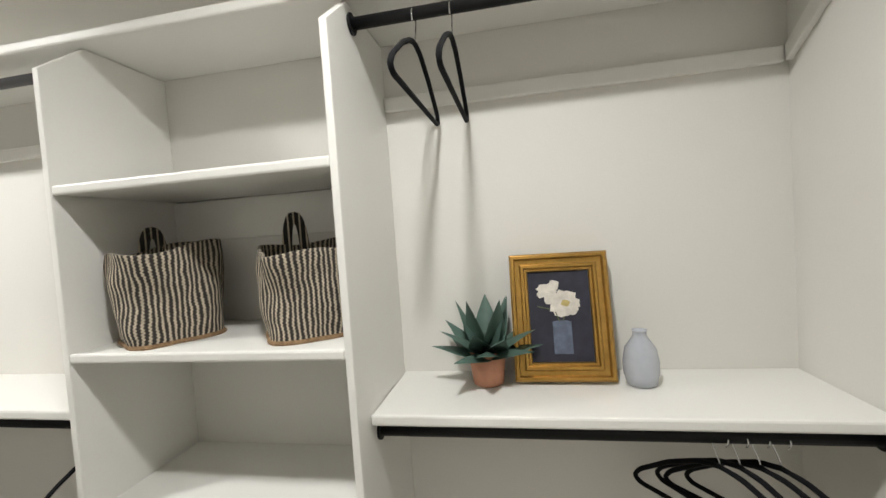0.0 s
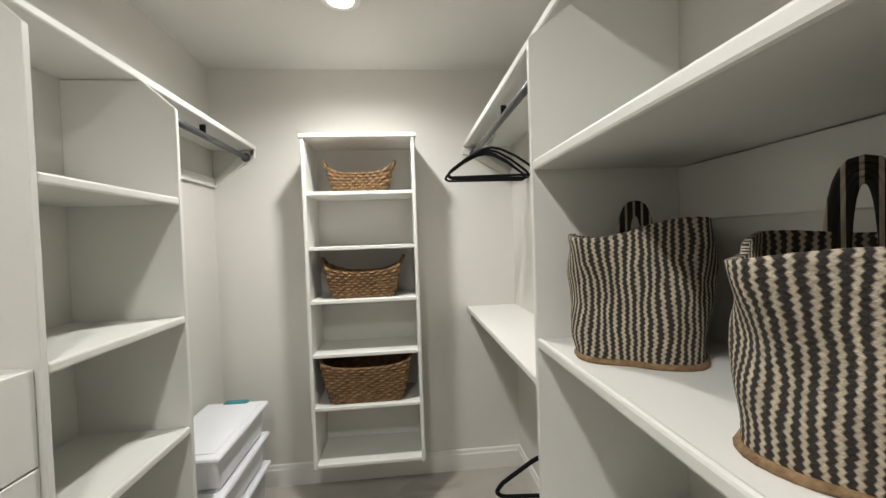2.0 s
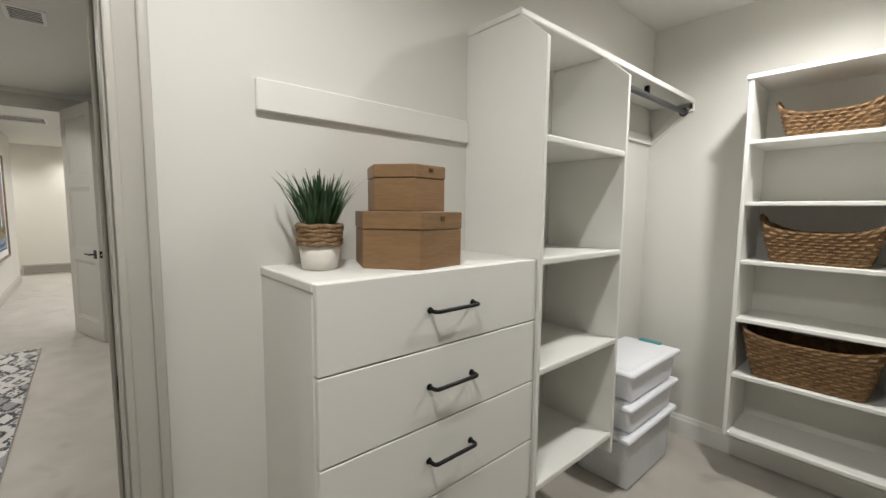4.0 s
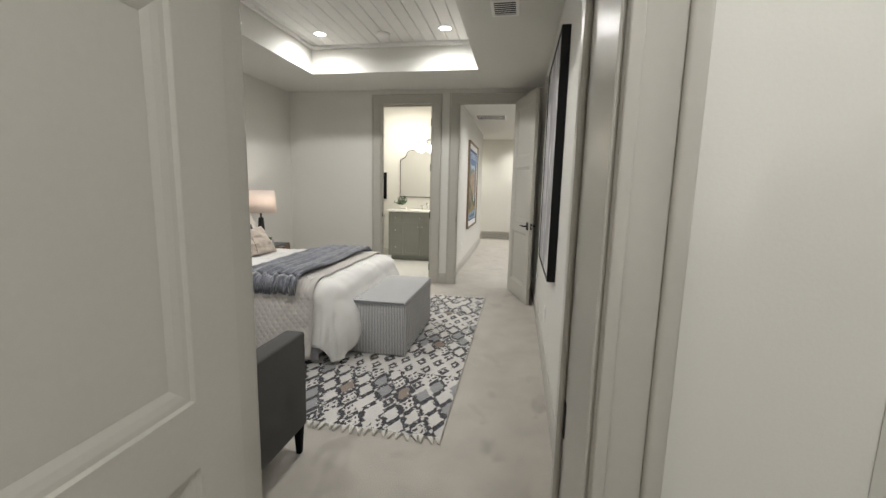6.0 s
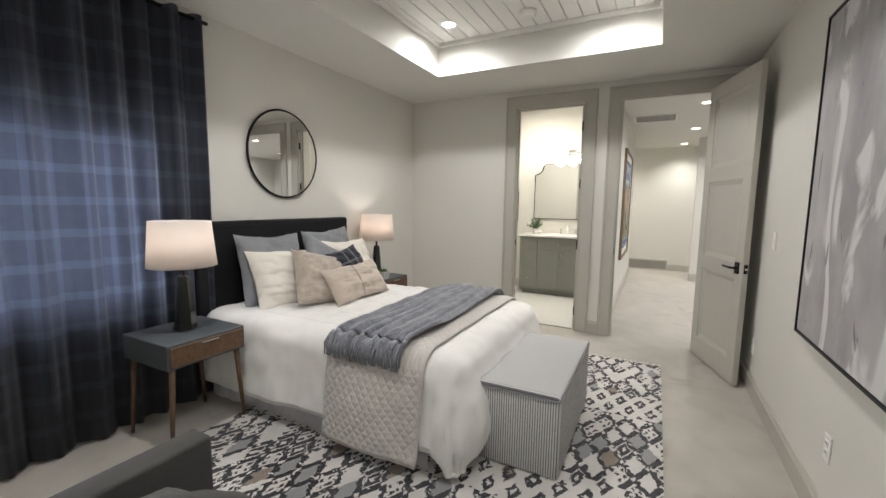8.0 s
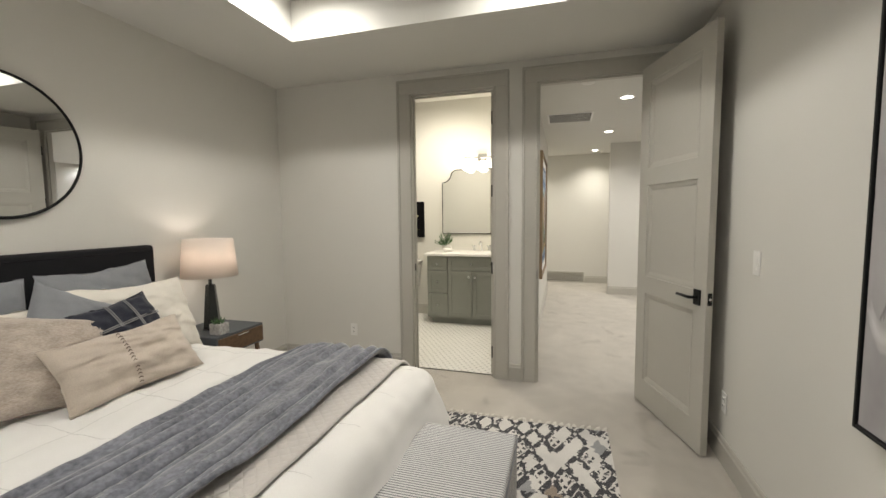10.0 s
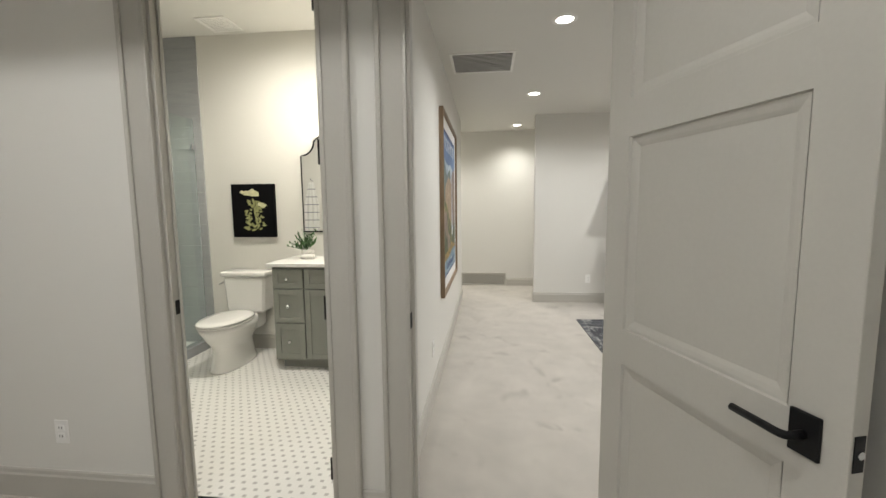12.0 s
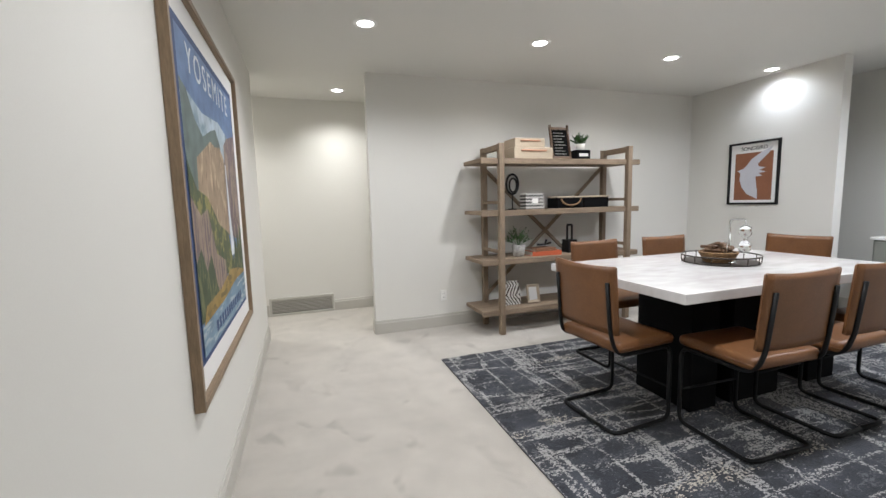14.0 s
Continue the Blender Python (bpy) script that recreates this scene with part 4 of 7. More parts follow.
NAVY = material("navy_wool", (0.025, 0.028, 0.042), 0.95, 0.2, 260, 9, 0.3, sheen=0.2)
PLAIDL = material("grey_plaid_line", (0.28, 0.28, 0.28), 0.95, 0.1, 260, 9, 0.2)
HEADB = material("black_leather", (0.009, 0.009, 0.011), 0.6, 0.2, 160, 5, 0.15, spec=0.22)
SKIRT = material("grey_bed_skirt", (0.55, 0.54, 0.56), 0.9, 0.05, 260, 6, 0.2)
DARKB = material("brown_stitch", (0.09, 0.06, 0.045), 0.9, 0.1, 100, 6, 0.1)

bed = thing("bed", "queen bed with a black upholstered headboard and white duvet", "bed", (0, 0, 0))
bm = B()
box(bm, (3.29, -3.672, 0.1), (3.365, -2.14, 1.225), 0.02, 3)
hb = part("headboard", bm, HEADB, bed, "tall black leather headboard", True)
bm = B()
tube(bm, [(3.291, -3.66, 1.19), (3.291, -2.15, 1.19)], 0.004, 6)
part("seam", bm, HEADB, hb)
bm = B()
box(bm, (1.44, -3.62, 0.30), (3.29, -2.22, 0.56), 0.05, 3)
part("mattress", bm, LINEN, bed, "", True)
bm = B()
box(bm, (1.52, -3.60, 0.05), (3.29, -2.24, 0.31), 0.01)
part("box_base", bm, SKIRT, bed)
for y in (-2.205, -3.635):
    bm = B()
    n = 90
    rows = [[bm.verts.new((1.52 + 1.76 * i / n, y + 0.008 * math.sin(i * 0.9) + 0.004 * math.sin(i * 2.3), z)) for i in range(n + 1)] for z in (0.004, 0.3)]
    for i in range(n):
        bm.faces.new((rows[0][i], rows[0][i + 1], rows[1][i + 1], rows[1][i]))
    part("bed_skirt", bm, SKIRT, bed, "grey pleated bed skirt", True)
RECT = (1.47, 3.27, -3.56, -2.29)
bm = B()
def hem(grid, which, r, lift=0.0):
    """The places along one row or column of a draped sheet."""
    n_ = len(grid)
    line = grid[which[1]] if which[0] == "row" else [grid[i][which[1]] for i in range(n_)]
    return [tuple(v.co + Vector((0, 0, lift))) for v in line]


g = drape(bm, 0.90, 3.27, -4.06, -1.765, RECT, 0.612, 0, 0.12, 0.10, 0.022, 6, 0.4, 110, 110, 0.013, 0.06, 0.05)
seams = [hem(g, ("row", i), 0, 0.0115) for i in (44, 58, 72, 86, 100)] + [hem(g, ("col", j), 0, 0.0115) for j in (12, 26, 40, 54, 68, 82, 96)]
edges = [hem(g, ("col", 110), 0), hem(g, ("row", 0), 0)]
duvet = thing("duvet", "white linen duvet with window-pane seams over the bed", "duvet")
thicken(part("cover", bm, LINEN, duvet, "", True), 0.012)
for line in seams:
    bm = B()
    tube(bm, line, 0.0019, 4)
    part("seam", bm, SEAMT, duvet, "thin woven grey line")
for line in edges:
    bm = B()
    tube(bm, line, 0.013, 6)
    part("hem", bm, LINEN, duvet, "rolled hem", True)
bm = B()
g = drape(bm, 1.53, 2.13, -3.98, -1.69, RECT, 0.612, 0.022, 0.12, 0.15, 0.020, 6, 0.4, 50, 130, 0.006, 0.05)
edges = [hem(g, ("row", 0), 0, 0.006), hem(g, ("row", 50), 0, 0.006), hem(g, ("col", 130), 0)]
q = thing("quilt", "pale grey quilted coverlet folded across the bed", "quilt")
qb = part("quilted_cover", bm, QUILT, q, "", True)
for line in edges:
    bm = B()
    tube(bm, line, 0.009, 6)
    part("binding", bm, QUILT, q, "pale grey bound edge", True)


def quilting(m):
    nt = m.node_tree
    b = nt.nodes["Principled BSDF"]
    co = nt.nodes.new("ShaderNodeTexCoord")
    sep = nt.nodes.new("ShaderNodeSeparateXYZ")
    nt.links.new(co.outputs["Object"], sep.inputs[0])
    yz = maths(nt, "ADD", sep.outputs[1], sep.outputs[2])
    a = maths(nt, "PINGPONG", maths(nt, "ADD", maths(nt, "MULTIPLY", sep.outputs[0], 1.0), yz), 0.025)
    c = maths(nt, "PINGPONG", maths(nt, "SUBTRACT", maths(nt, "MULTIPLY", sep.outputs[0], 1.0), yz), 0.025)
    puff = maths(nt, "POWER", maths(nt, "MULTIPLY", maths(nt, "MINIMUM", a, c), 40.0), 0.5)
    bp = node(nt, "Bump", Strength=0.6, Distance=0.008)
    nt.links.new(puff, bp.inputs["Height"])
    nt.links.new(bp.outputs[0], b.inputs["Normal"])
    return m


QUILTM = quilting(material("pale_grey_diamond_quilt", (0.56, 0.53, 0.50), 0.9, 0.04, 220, 8, 0.2, sheen=0.2))
qb.data.materials[0] = QUILTM
thicken(qb, 0.012)
bm = B()
g = drape(bm, 1.64, 2.12, -3.86, -2.23, RECT, 0.612, 0.046, 0.12, 0.2, 0.02, 26, 1.0, 88, 110, 0.008, 0.3)
th = thing("throw_blanket", "slate grey plush throw with a tasselled end across the bed", "blanket")
for i, row in enumerate(g):
    for j, v in enumerate(row):
        k = i * 0.095 + 0.014 * j + 0.5 * noise.noise((i * 0.025, j * 0.025, 4.0))
        ridge = 1 - abs(noise.noise((k, j * 0.012, 1.5))) * 2.6
        fine = 1 - abs(noise.noise((k * 2.0, j * 0.01, 6.5))) * 2.4
        v.co.z += 0.026 * max(0, ridge) ** 1.3 + 0.004 * max(0, fine) + 0.004
        v.co.x += 0.015 * math.sin(j * 0.06)
ends = [(tuple(row[-1].co), tuple((row[-1].co - row[-4].co).normalized())) for row in g]
body = part("woven_body", bm, THROW, th, "", True)
thicken(body, 0.014)
bm = B()
for k, (p, d) in enumerate(ends[::2]):
    for m_ in range(2):
        a = Vector(p) + Vector((m_ * 0.006, 0.018, 0.004))
        pts = [a, a + Vector((0.004 * math.sin(k * 2.1), 0.035, -0.012)), a + Vector((0.012 * math.sin(k * 1.3 + m_), 0.06, -0.055)), a + Vector((0.018 * math.sin(k * 2.7 + m_), 0.068, -0.12))]
        tube(bm, pts, [0.0085, 0.0065, 0.007, 0.004], 5)
part("tassels", bm, THROW, th, "knotted yarn tassels", True)
tagged(bpy.data.objects["tassels"], kind="stuff")


def pillow(name, label, at, w, h, t, turn, lean, mat, roll=0.0, seed=0, extra=None, wr=0.026, crease=0.007):
    """A stuffed cushion; its back lies towards +y of its own frame before it is turned."""
    ob = thing(name, label, "pillow", group="bed pillows")
    ob.matrix_basis = pose(*at, 0, 0, turn) @ pose(0, 0, 0, lean, 0, 0) @ pose(0, 0, 0, 0, roll, 0)
    bm = B()
    n = 34
    sides = []
    for s in (-1, 1):
        grid = []
        for i in range(n + 1):
            row = []
            for j in range(n + 1):
                u, v = 2 * i / n - 1, 2 * j / n - 1
                e = max(0.0, (1 - u * u) * (1 - v * v)) ** 0.42
                pin = 1 - 0.085 * (1 - abs(v)) ** 0.7 * abs(u) ** 3
                pin2 = 1 - 0.13 * (1 - abs(u)) ** 0.7 * abs(v) ** 3
                wv = wr * noise.noise((u * 2.2 + seed, v * 2.2, s * 3.0)) + wr * 0.5 * noise.noise((u * 6 + seed, v * 5, s)) + crease * (1 - abs(noise.noise((u * 1.8 + seed, v * 5 + 1.5 * u, 7.0 + s))) * 3)
                row.append(bm.verts.new((u * w / 2 * pin, s * (t / 2 * e) + wv * e, v * h / 2 * pin2 + wv * 0.5)))
            grid.append(row)
        for i in range(n):
            for j in range(n):
                f = (grid[i][j], grid[i + 1][j], grid[i + 1][j + 1], grid[i][j + 1])
                bm.faces.new(f if s < 0 else f[::-1])
    bmesh.ops.remove_doubles(bm, verts=bm.verts, dist=0.0012)
    part("cushion", bm, mat, ob, "", True)
    bm = B()
    edge = [(-w / 2 * 0.99, -h / 2), (w / 2 * 0.99, -h / 2), (w / 2 * 0.99, h / 2), (-w / 2 * 0.99, h / 2)]
    loop = []
    for (ax, az), (bx, bz) in zip(edge, edge[1:] + edge[:1]):
        for k in range(10):
            f = k / 10
            x, z = ax + (bx - ax) * f, az + (bz - az) * f
            pin = 1 - 0.085 * (1 - abs(2 * z / h)) ** 0.7 if abs(abs(x) - w / 2 * 0.99) < 1e-6 and abs(z) < h / 2 else 1
            pin2 = 1 - 0.13 * (1 - abs(2 * x / w)) ** 0.7 if abs(abs(z) - h / 2) < 1e-6 and abs(x) < w / 2 * 0.98 else 1
            loop.append((x * pin, 0, z * pin2))
    tube(bm, loop, 0.004, 5, True)
    part("piping", bm, mat, ob, "", True)
    if extra:
        extra(ob, w, h, t)
    return ob


def stitch(ob, w, h, t):
    bm = B()
    for k in range(17):
        z = -h * 0.42 + k * h * 0.0525
        e = ((1 - 0.02) * max(0, 1 - (2 * z / h) ** 2)) ** 0.42
        for s in (-1, 1):
            tube(bm, [(-0.03 + s * 0.008, -t / 2 * e - 0.004, z), (-0.03, -t / 2 * e - 0.005, z + 0.006)], 0.002, 4)
    part("cross_stitch", bm, DARKB, ob, "brown cross-stitched line")


def plaid(ob, w, h, t):
    bm = B()
    for c in (-0.25, 0.25):
        for axis in (0, 1):
            for d in (-0.012, 0.012):
                pts = []
                for k in range(21):
                    f = -0.9 + 1.8 * k / 20
                    u, v = (c + d * 2, f) if axis == 0 else (f, c + d * 2)
                    e = max(0.0, (1 - u * u) * (1 - v * v)) ** 0.42
                    pts.append((u * w / 2, -t / 2 * e - 0.004, v * h / 2))
                tube(bm, pts, 0.0026, 4)
    part("plaid_lines", bm, PLAIDL, ob, "grey window-pane lines")


pillow("grey_sham", "grey linen sham leaning on the headboard", (3.14, -2.64, 0.86), 0.58, 0.54, 0.16, -90, -14, GREYC, 2, 1)
pillow("grey_sham", "grey linen sham leaning on the headboard", (3.14, -3.27, 0.87), 0.58, 0.54, 0.16, -88, -14, GREYC, -2, 2)
pillow("white_pillow", "creased cream bed pillow", (2.985, -2.72, 0.80), 0.74, 0.45, 0.2, -94, -24, CREAML, 2, 3, None, 0.03, 0.012)
pillow("white_pillow", "creased cream bed pillow", (2.99, -3.32, 0.82), 0.68, 0.46, 0.2, -86, -22, CREAML, 2, 4, None, 0.03, 0.012)
pillow("grey_pillow", "small grey linen cushion", (2.90, -2.97, 0.83), 0.46, 0.46, 0.14, -90, -24, GREYC, 30, 5)
pillow("fur_pillow", "square beige faux fur cushion", (2.79, -2.81, 0.785), 0.50, 0.44, 0.18, -97, -30, BEIGEF, 14, 6)
pillow("plaid_pillow", "small navy plaid cushion", (2.775, -3.10, 0.83), 0.38, 0.36, 0.13, -90, -30, NAVY, -9, 7, plaid)
pillow("lumbar_pillow", "beige velvet lumbar cushion with a stitched line", (2.62, -2.99, 0.755), 0.58, 0.3, 0.15, -96, -34, BEIGEV, -3, 8, stitch)

# ottoman
OTTS = striped("white_grey_ticking", (0.58, 0.58, 0.575), (0.19, 0.19, 0.20), 0, 0.0125, 0.42, 0.0, 60, 0.9, 0.4)
OTTY = striped("white_grey_ticking_side", (0.58, 0.58, 0.575), (0.19, 0.19, 0.20), 1, 0.0125, 0.42, 0.0, 60, 0.9, 0.4)
ott = thing("ottoman", "striped grey ticking ottoman at the foot of the bed", "ottoman")
bm = B()
box(bm, (0.908, -3.35, 0.016), (1.375, -2.412, 0.43), 0.018, 3)
part("sides", bm, OTTS, ott, "", True)
for x in (0.9065,):
    bm = B()
    box(bm, (x, -3.335, 0.03), (x + 0.003, -2.427, 0.425))
    part("side_panel", bm, OTTY, ott)
bm = B()
box(bm, (0.906, -3.352, 0.425), (1.377, -2.41, 0.455), 0.014, 3)
part("top_cushion", bm, OTTY, ott, "striped top", True)
bm = B()
tube(bm, rounded([(0.905, -3.353, 0.428), (1.378, -3.353, 0.428), (1.378, -2.409, 0.428), (0.905, -2.409, 0.428), (0.905, -3.353, 0.428)], 0.02)[:-1], 0.004, 6, True)
part("piping", bm, GREYC, ott)

# nightstands and lamps
WOOD = material("walnut_veneer", (0.17, 0.10, 0.055), 0.45, 0.3, 40, 6, 0.1, stretch=(1, 8, 8), dark=(0.085, 0.048, 0.027))
SLATE = material("slate_grey_paint", (0.075, 0.085, 0.095), 0.45, 0.08, 60, 5, 0.05)
SMOKE = material("smoked_black_glass", (0.02, 0.022, 0.02), 0.15, 0.1, 60, 5, 0.0, coat=0.5)


def nightstand(y0, y1, label, dx=0.0):
    ob = thing("nightstand", label, "nightstand", (dx, 0, 0), group="nightstands")
    bm = B()
    box(bm, (2.92, y0, 0.46), (3.36, y1, 0.6), 0.004)
    part("case", bm, SLATE, ob, "slate grey painted case")
    bm = B()
    box(bm, (2.908, y0 + 0.015, 0.475), (2.922, y1 - 0.015, 0.585), 0.002)
    d = part("drawer_front", bm, WOOD, ob, "walnut drawer front")
    bm = B()
    box(bm, (2.895, (y0 + y1) / 2 - 0.05, 0.572), (2.91, (y0 + y1) / 2 + 0.05, 0.58), 0.002)
    part("edge_pull", bm, CHROME, d, "steel edge pull")
    for x, sx in ((2.95, -1), (3.33, 1)):
        for y, sy in ((y0 + 0.04, -1), (y1 - 0.04, 1)):
            bm = B()
            tube(bm, [(x, y, 0.462), (x + sx * 0.012, y + sy * 0.03, 0.0)], [0.017, 0.010], 10)
            part("leg", bm, WOOD, ob, "", True)
    return ob


nightstand(-4.2, -3.76, "slate and walnut nightstand beside the bed")
nightstand(-2.12, -1.66, "slate and walnut nightstand with a lamp on it", -0.12)


def table_lamp(x, y, z, watts, label, colour=(1.0, 0.90, 0.84)):
    ob = thing("table_lamp", label, "lamp", (x, y, z))
    bm = B()
    prof = [(0.05, 0), (0.062, 0.004), (0.06, 0.012), (0.034, 0.31), (0.03, 0.325), (0.012, 0.33), (0.012, 0.37)]
    lathe(bm, prof, 6)
    part("base", bm, SMOKE, ob, "tapered dark glass base")
    bm = B()
    prof = [(0.18, 0.385), (0.158, 0.65)]
    rings = [[bm.verts.new((r * math.cos(k * math.pi / 24), r * math.sin(k * math.pi / 24), h)) for k in range(48)] for r, h in prof]
    for k in range(48):
        bm.faces.new((rings[0][k], rings[0][(k + 1) % 48], rings[1][(k + 1) % 48], rings[1][k]))
    sh = part("shade", bm, SHADELIT, ob, "white drum shade", True)
    thicken(sh, 0.002)
    bm = B()
    tube(bm, [(0, 0, 0.36), (0, 0, 0.45)], 0.012, 8)
    part("socket", bm, BLACK, ob)
    bm = B()
    bmesh.ops.create_uvsphere(bm, u_segments=12, v_segments=8, radius=0.03)
    bm.transform(pose(0, 0, 0.48))
    part("bulb", bm, LAMPW, ob, "glowing bulb", True)
    li = bpy.data.lights.new("table_lamp_bulb", "POINT")
    li.energy, li.color, li.shadow_soft_size = watts, colour, 0.035
    lo = new("table_lamp_bulb", li)
    lo.matrix_basis = pose(x, y, z + 0.53)
    return ob


def shade_cloth():
    """Linen that lets lamplight through."""
    m = material("lit_white_lamp_shade", (0.80, 0.76, 0.72), 0.9, 0.03, 300, 6, 0.05)
    nt = m.node_tree
    b = nt.nodes["Principled BSDF"]
    tr = node(nt, "BsdfTranslucent", Color=(0.85, 0.76, 0.68, 1))
    mix = node(nt, "MixShader", Fac=0.45)
    nt.links.new(b.outputs[0], mix.inputs[1])
    nt.links.new(tr.outputs[0], mix.inputs[2])
    nt.links.new(mix.outputs[0], nt.nodes["Material Output"].inputs["Surface"])
    return m


SHADELIT = shade_cloth()
table_lamp(3.14, -3.95, 0.6, 2.6, "lit table lamp with a dark tapered base and drum shade")
table_lamp(3.03, -1.90, 0.6, 3.0, "lit table lamp with a dark tapered base and white shade", (0.98, 0.97, 1.0))
CONC = material("patterned_concrete", (0.42, 0.41, 0.39), 0.85, 0.3, 60, 30, 0.5)
sp = thing("potted_moss", "small moss plant in a patterned square pot", "potted plant", (2.99, -3.86, 0.601))
bm = B()
box(bm, (-0.045, -0.045, 0), (0.045, 0.045, 0.075), 0.006)
part("pot", bm, CONC, sp, "speckled concrete pot")
bm = B()
for i in range(70):
    a, q_ = rnd.uniform(0, 6.28), rnd.random() ** 0.5 * 0.036
    blade(bm, (q_ * math.cos(a), q_ * math.sin(a), 0.072), a, rnd.uniform(0.02, 0.045), 0.009, rnd.uniform(0.1, 0.9), 0.5, 3)
part("moss", bm, LEAF, sp)

# mirror and wall art
MIRR = material("mirror_silver", (0.85, 0.86, 0.86), 0.01, 0.0, 10, 1, 0.0, metal=1.0)
mr = thing("round_mirror", "large round mirror in a thin black frame", "mirror", (3.352, -2.965, 1.762))
bm = B()
lathe(bm, [(0.35, 0), (0.35, 0.004)], 64)
bm.transform(pose(0, 0, 0, 0, -90, 0))
part("glass", bm, MIRR, mr, "mirror glass")
bm = B()
tube(bm, [(0.0, 0.355 * math.cos(k * math.pi / 40), 0.355 * math.sin(k * math.pi / 40)) for k in range(80)], 0.0095, 8, True)
part("frame", bm, BLACK, mr, "thin black frame", True)

ABST = material("abstract_grey_paint", (0.46, 0.445, 0.45), 0.8, 0.3, 5, 1.6, 0.12, stretch=(1, 1.3, 0.7), dark=(0.30, 0.285, 0.295))
overlay(ABST.node_tree, (0.62, 0.61, 0.61), noise_map(ABST.node_tree, 1.9, 0.52, 0.60, 4.0, (1, 1.7, 0.7), 2.2))
overlay(ABST.node_tree, (0.09, 0.085, 0.09), maths(ABST.node_tree, "MULTIPLY", noise_map(ABST.node_tree, 2.4, 0.64, 0.69, 4.0, (1, 3.2, 0.8), 2.0), 0.7))
art = thing("abstract_canvas", "large grey abstract canvas in a deep black frame", "picture")
bm = B()
box(bm, (-0.148, -3.08, 0.775), (-0.105, -2.07, 2.245))
part("canvas", bm, ABST, art, "streaked grey and white canvas")
for lo, hi in (((-0.15, -3.095, 0.76), (-0.098, -3.083, 2.26)), ((-0.15, -2.067, 0.76), (-0.098, -2.055, 2.26)), ((-0.15, -3.083, 0.76), (-0.098, -2.067, 0.772)), ((-0.15, -3.083, 2.248), (-0.098, -2.067, 2.26))):
    bm = B()
    box(bm, lo, hi, 0.002)
    part("frame_bar", bm, BLACK, art, "black frame bar")

# window and curtain
def curtain_cloth():
    """Thin navy cloth with a faint woven check, that lets some daylight through."""
    m = material("navy_check_voile", (0.027, 0.031, 0.043), 0.9, 0.3, 120, 4, 0.3, stretch=(1, 4, 4), sheen=0.2)
    nt = m.node_tree
    co = nt.nodes.new("ShaderNodeTexCoord")
    sep = nt.nodes.new("ShaderNodeSeparateXYZ")
    nt.links.new(co.outputs["Object"], sep.inputs[0])
    across = maths(nt, "LESS_THAN", maths(nt, "PINGPONG", sep.outputs[2], 0.085), 0.022)
    down = maths(nt, "LESS_THAN", maths(nt, "PINGPONG", sep.outputs[1], 0.06), 0.012)
    check = maths(nt, "MULTIPLY", maths(nt, "ADD", across, down), 0.3)
    overlay(nt, (0.065, 0.075, 0.105), check)
    tr = node(nt, "BsdfTranslucent", Color=(0.27, 0.30, 0.37, 1))
    mix = nt.nodes.new("ShaderNodeMixShader")
    nt.links.new(maths(nt, "ADD", maths(nt, "MULTIPLY", check, 0.3), 0.3), mix.inputs[0])
    nt.links.new(nt.nodes["Principled BSDF"].outputs[0], mix.inputs[1])
    nt.links.new(tr.outputs[0], mix.inputs[2])
    nt.links.new(mix.outputs[0], nt.nodes["Material Output"].inputs["Surface"])
    return m


win = thing("window_1", "white framed window behind the navy curtain", "window", kind="structure")
for lo, hi in (((3.385, -1.978, 0.722), (3.475, -1.925, 1.778)), ((3.385, -0.955, 0.722), (3.475, -0.902, 1.778)), ((3.385, -1.925, 0.722), (3.475, -0.955, 0.775)), ((3.385, -1.925, 1.725), (3.475, -0.955, 1.778)), ((3.40, -1.46, 0.775), (3.45, -1.42, 1.725))):
    bm = B()
    box(bm, lo, hi, 0.004)
    part("window_frame", bm, PLASTW, win)
for y0, y1 in ((-1.925, -1.46), (-1.42, -0.955)):
    bm = B()
    box(bm, (3.42, y0, 0.775), (3.426, y1, 1.725))
    part("pane", bm, glass("window_glass", (0.97, 0.99, 1.0)), win).visible_shadow = False
li = bpy.data.lights.new("window_daylight", "AREA")
li.shape, li.size, li.size_y, li.energy, li.color = "RECTANGLE", 1.04, 1.06, 65, (0.97, 0.97, 1.0)
new("window_daylight", li).matrix_basis = pose(3.482, -1.44, 1.25, 0, 90, 0)
cu = thing("curtain", "dark navy checked curtain with daylight through it", "curtain")
bm = B()
n = 140
rows = []
for z, sp_ in ((0.02, 1.0), (0.8, 1.0), (1.6, 1.0), (2.42, 0.98), (2.5, 0.96), (2.56, 0.98)):
    rows.append([bm.verts.new((3.29 + 0.034 * sp_ * math.sin(i * 0.30 + 0.8 * math.sin(i * 0.07)) + 0.010 * math.sin(i * 0.83 + z), -1.05 - 1.19 * i / n, z + (0.012 * math.sin(i * 0.42 + 1) if z > 2.5 else 0))) for i in range(n + 1)])
for a, b_ in zip(rows, rows[1:]):
    for i in range(n):
        bm.faces.new((a[i], a[i + 1], b_[i + 1], b_[i]))
thicken(part("panel", bm, curtain_cloth(), cu, "", True), 0.0015)
bm = B()
tube(bm, [(3.30, -0.4, 2.54), (3.30, -2.3, 2.54)], 0.012, 10)
part("rail", bm, BLACK, cu, "black curtain rail", True)

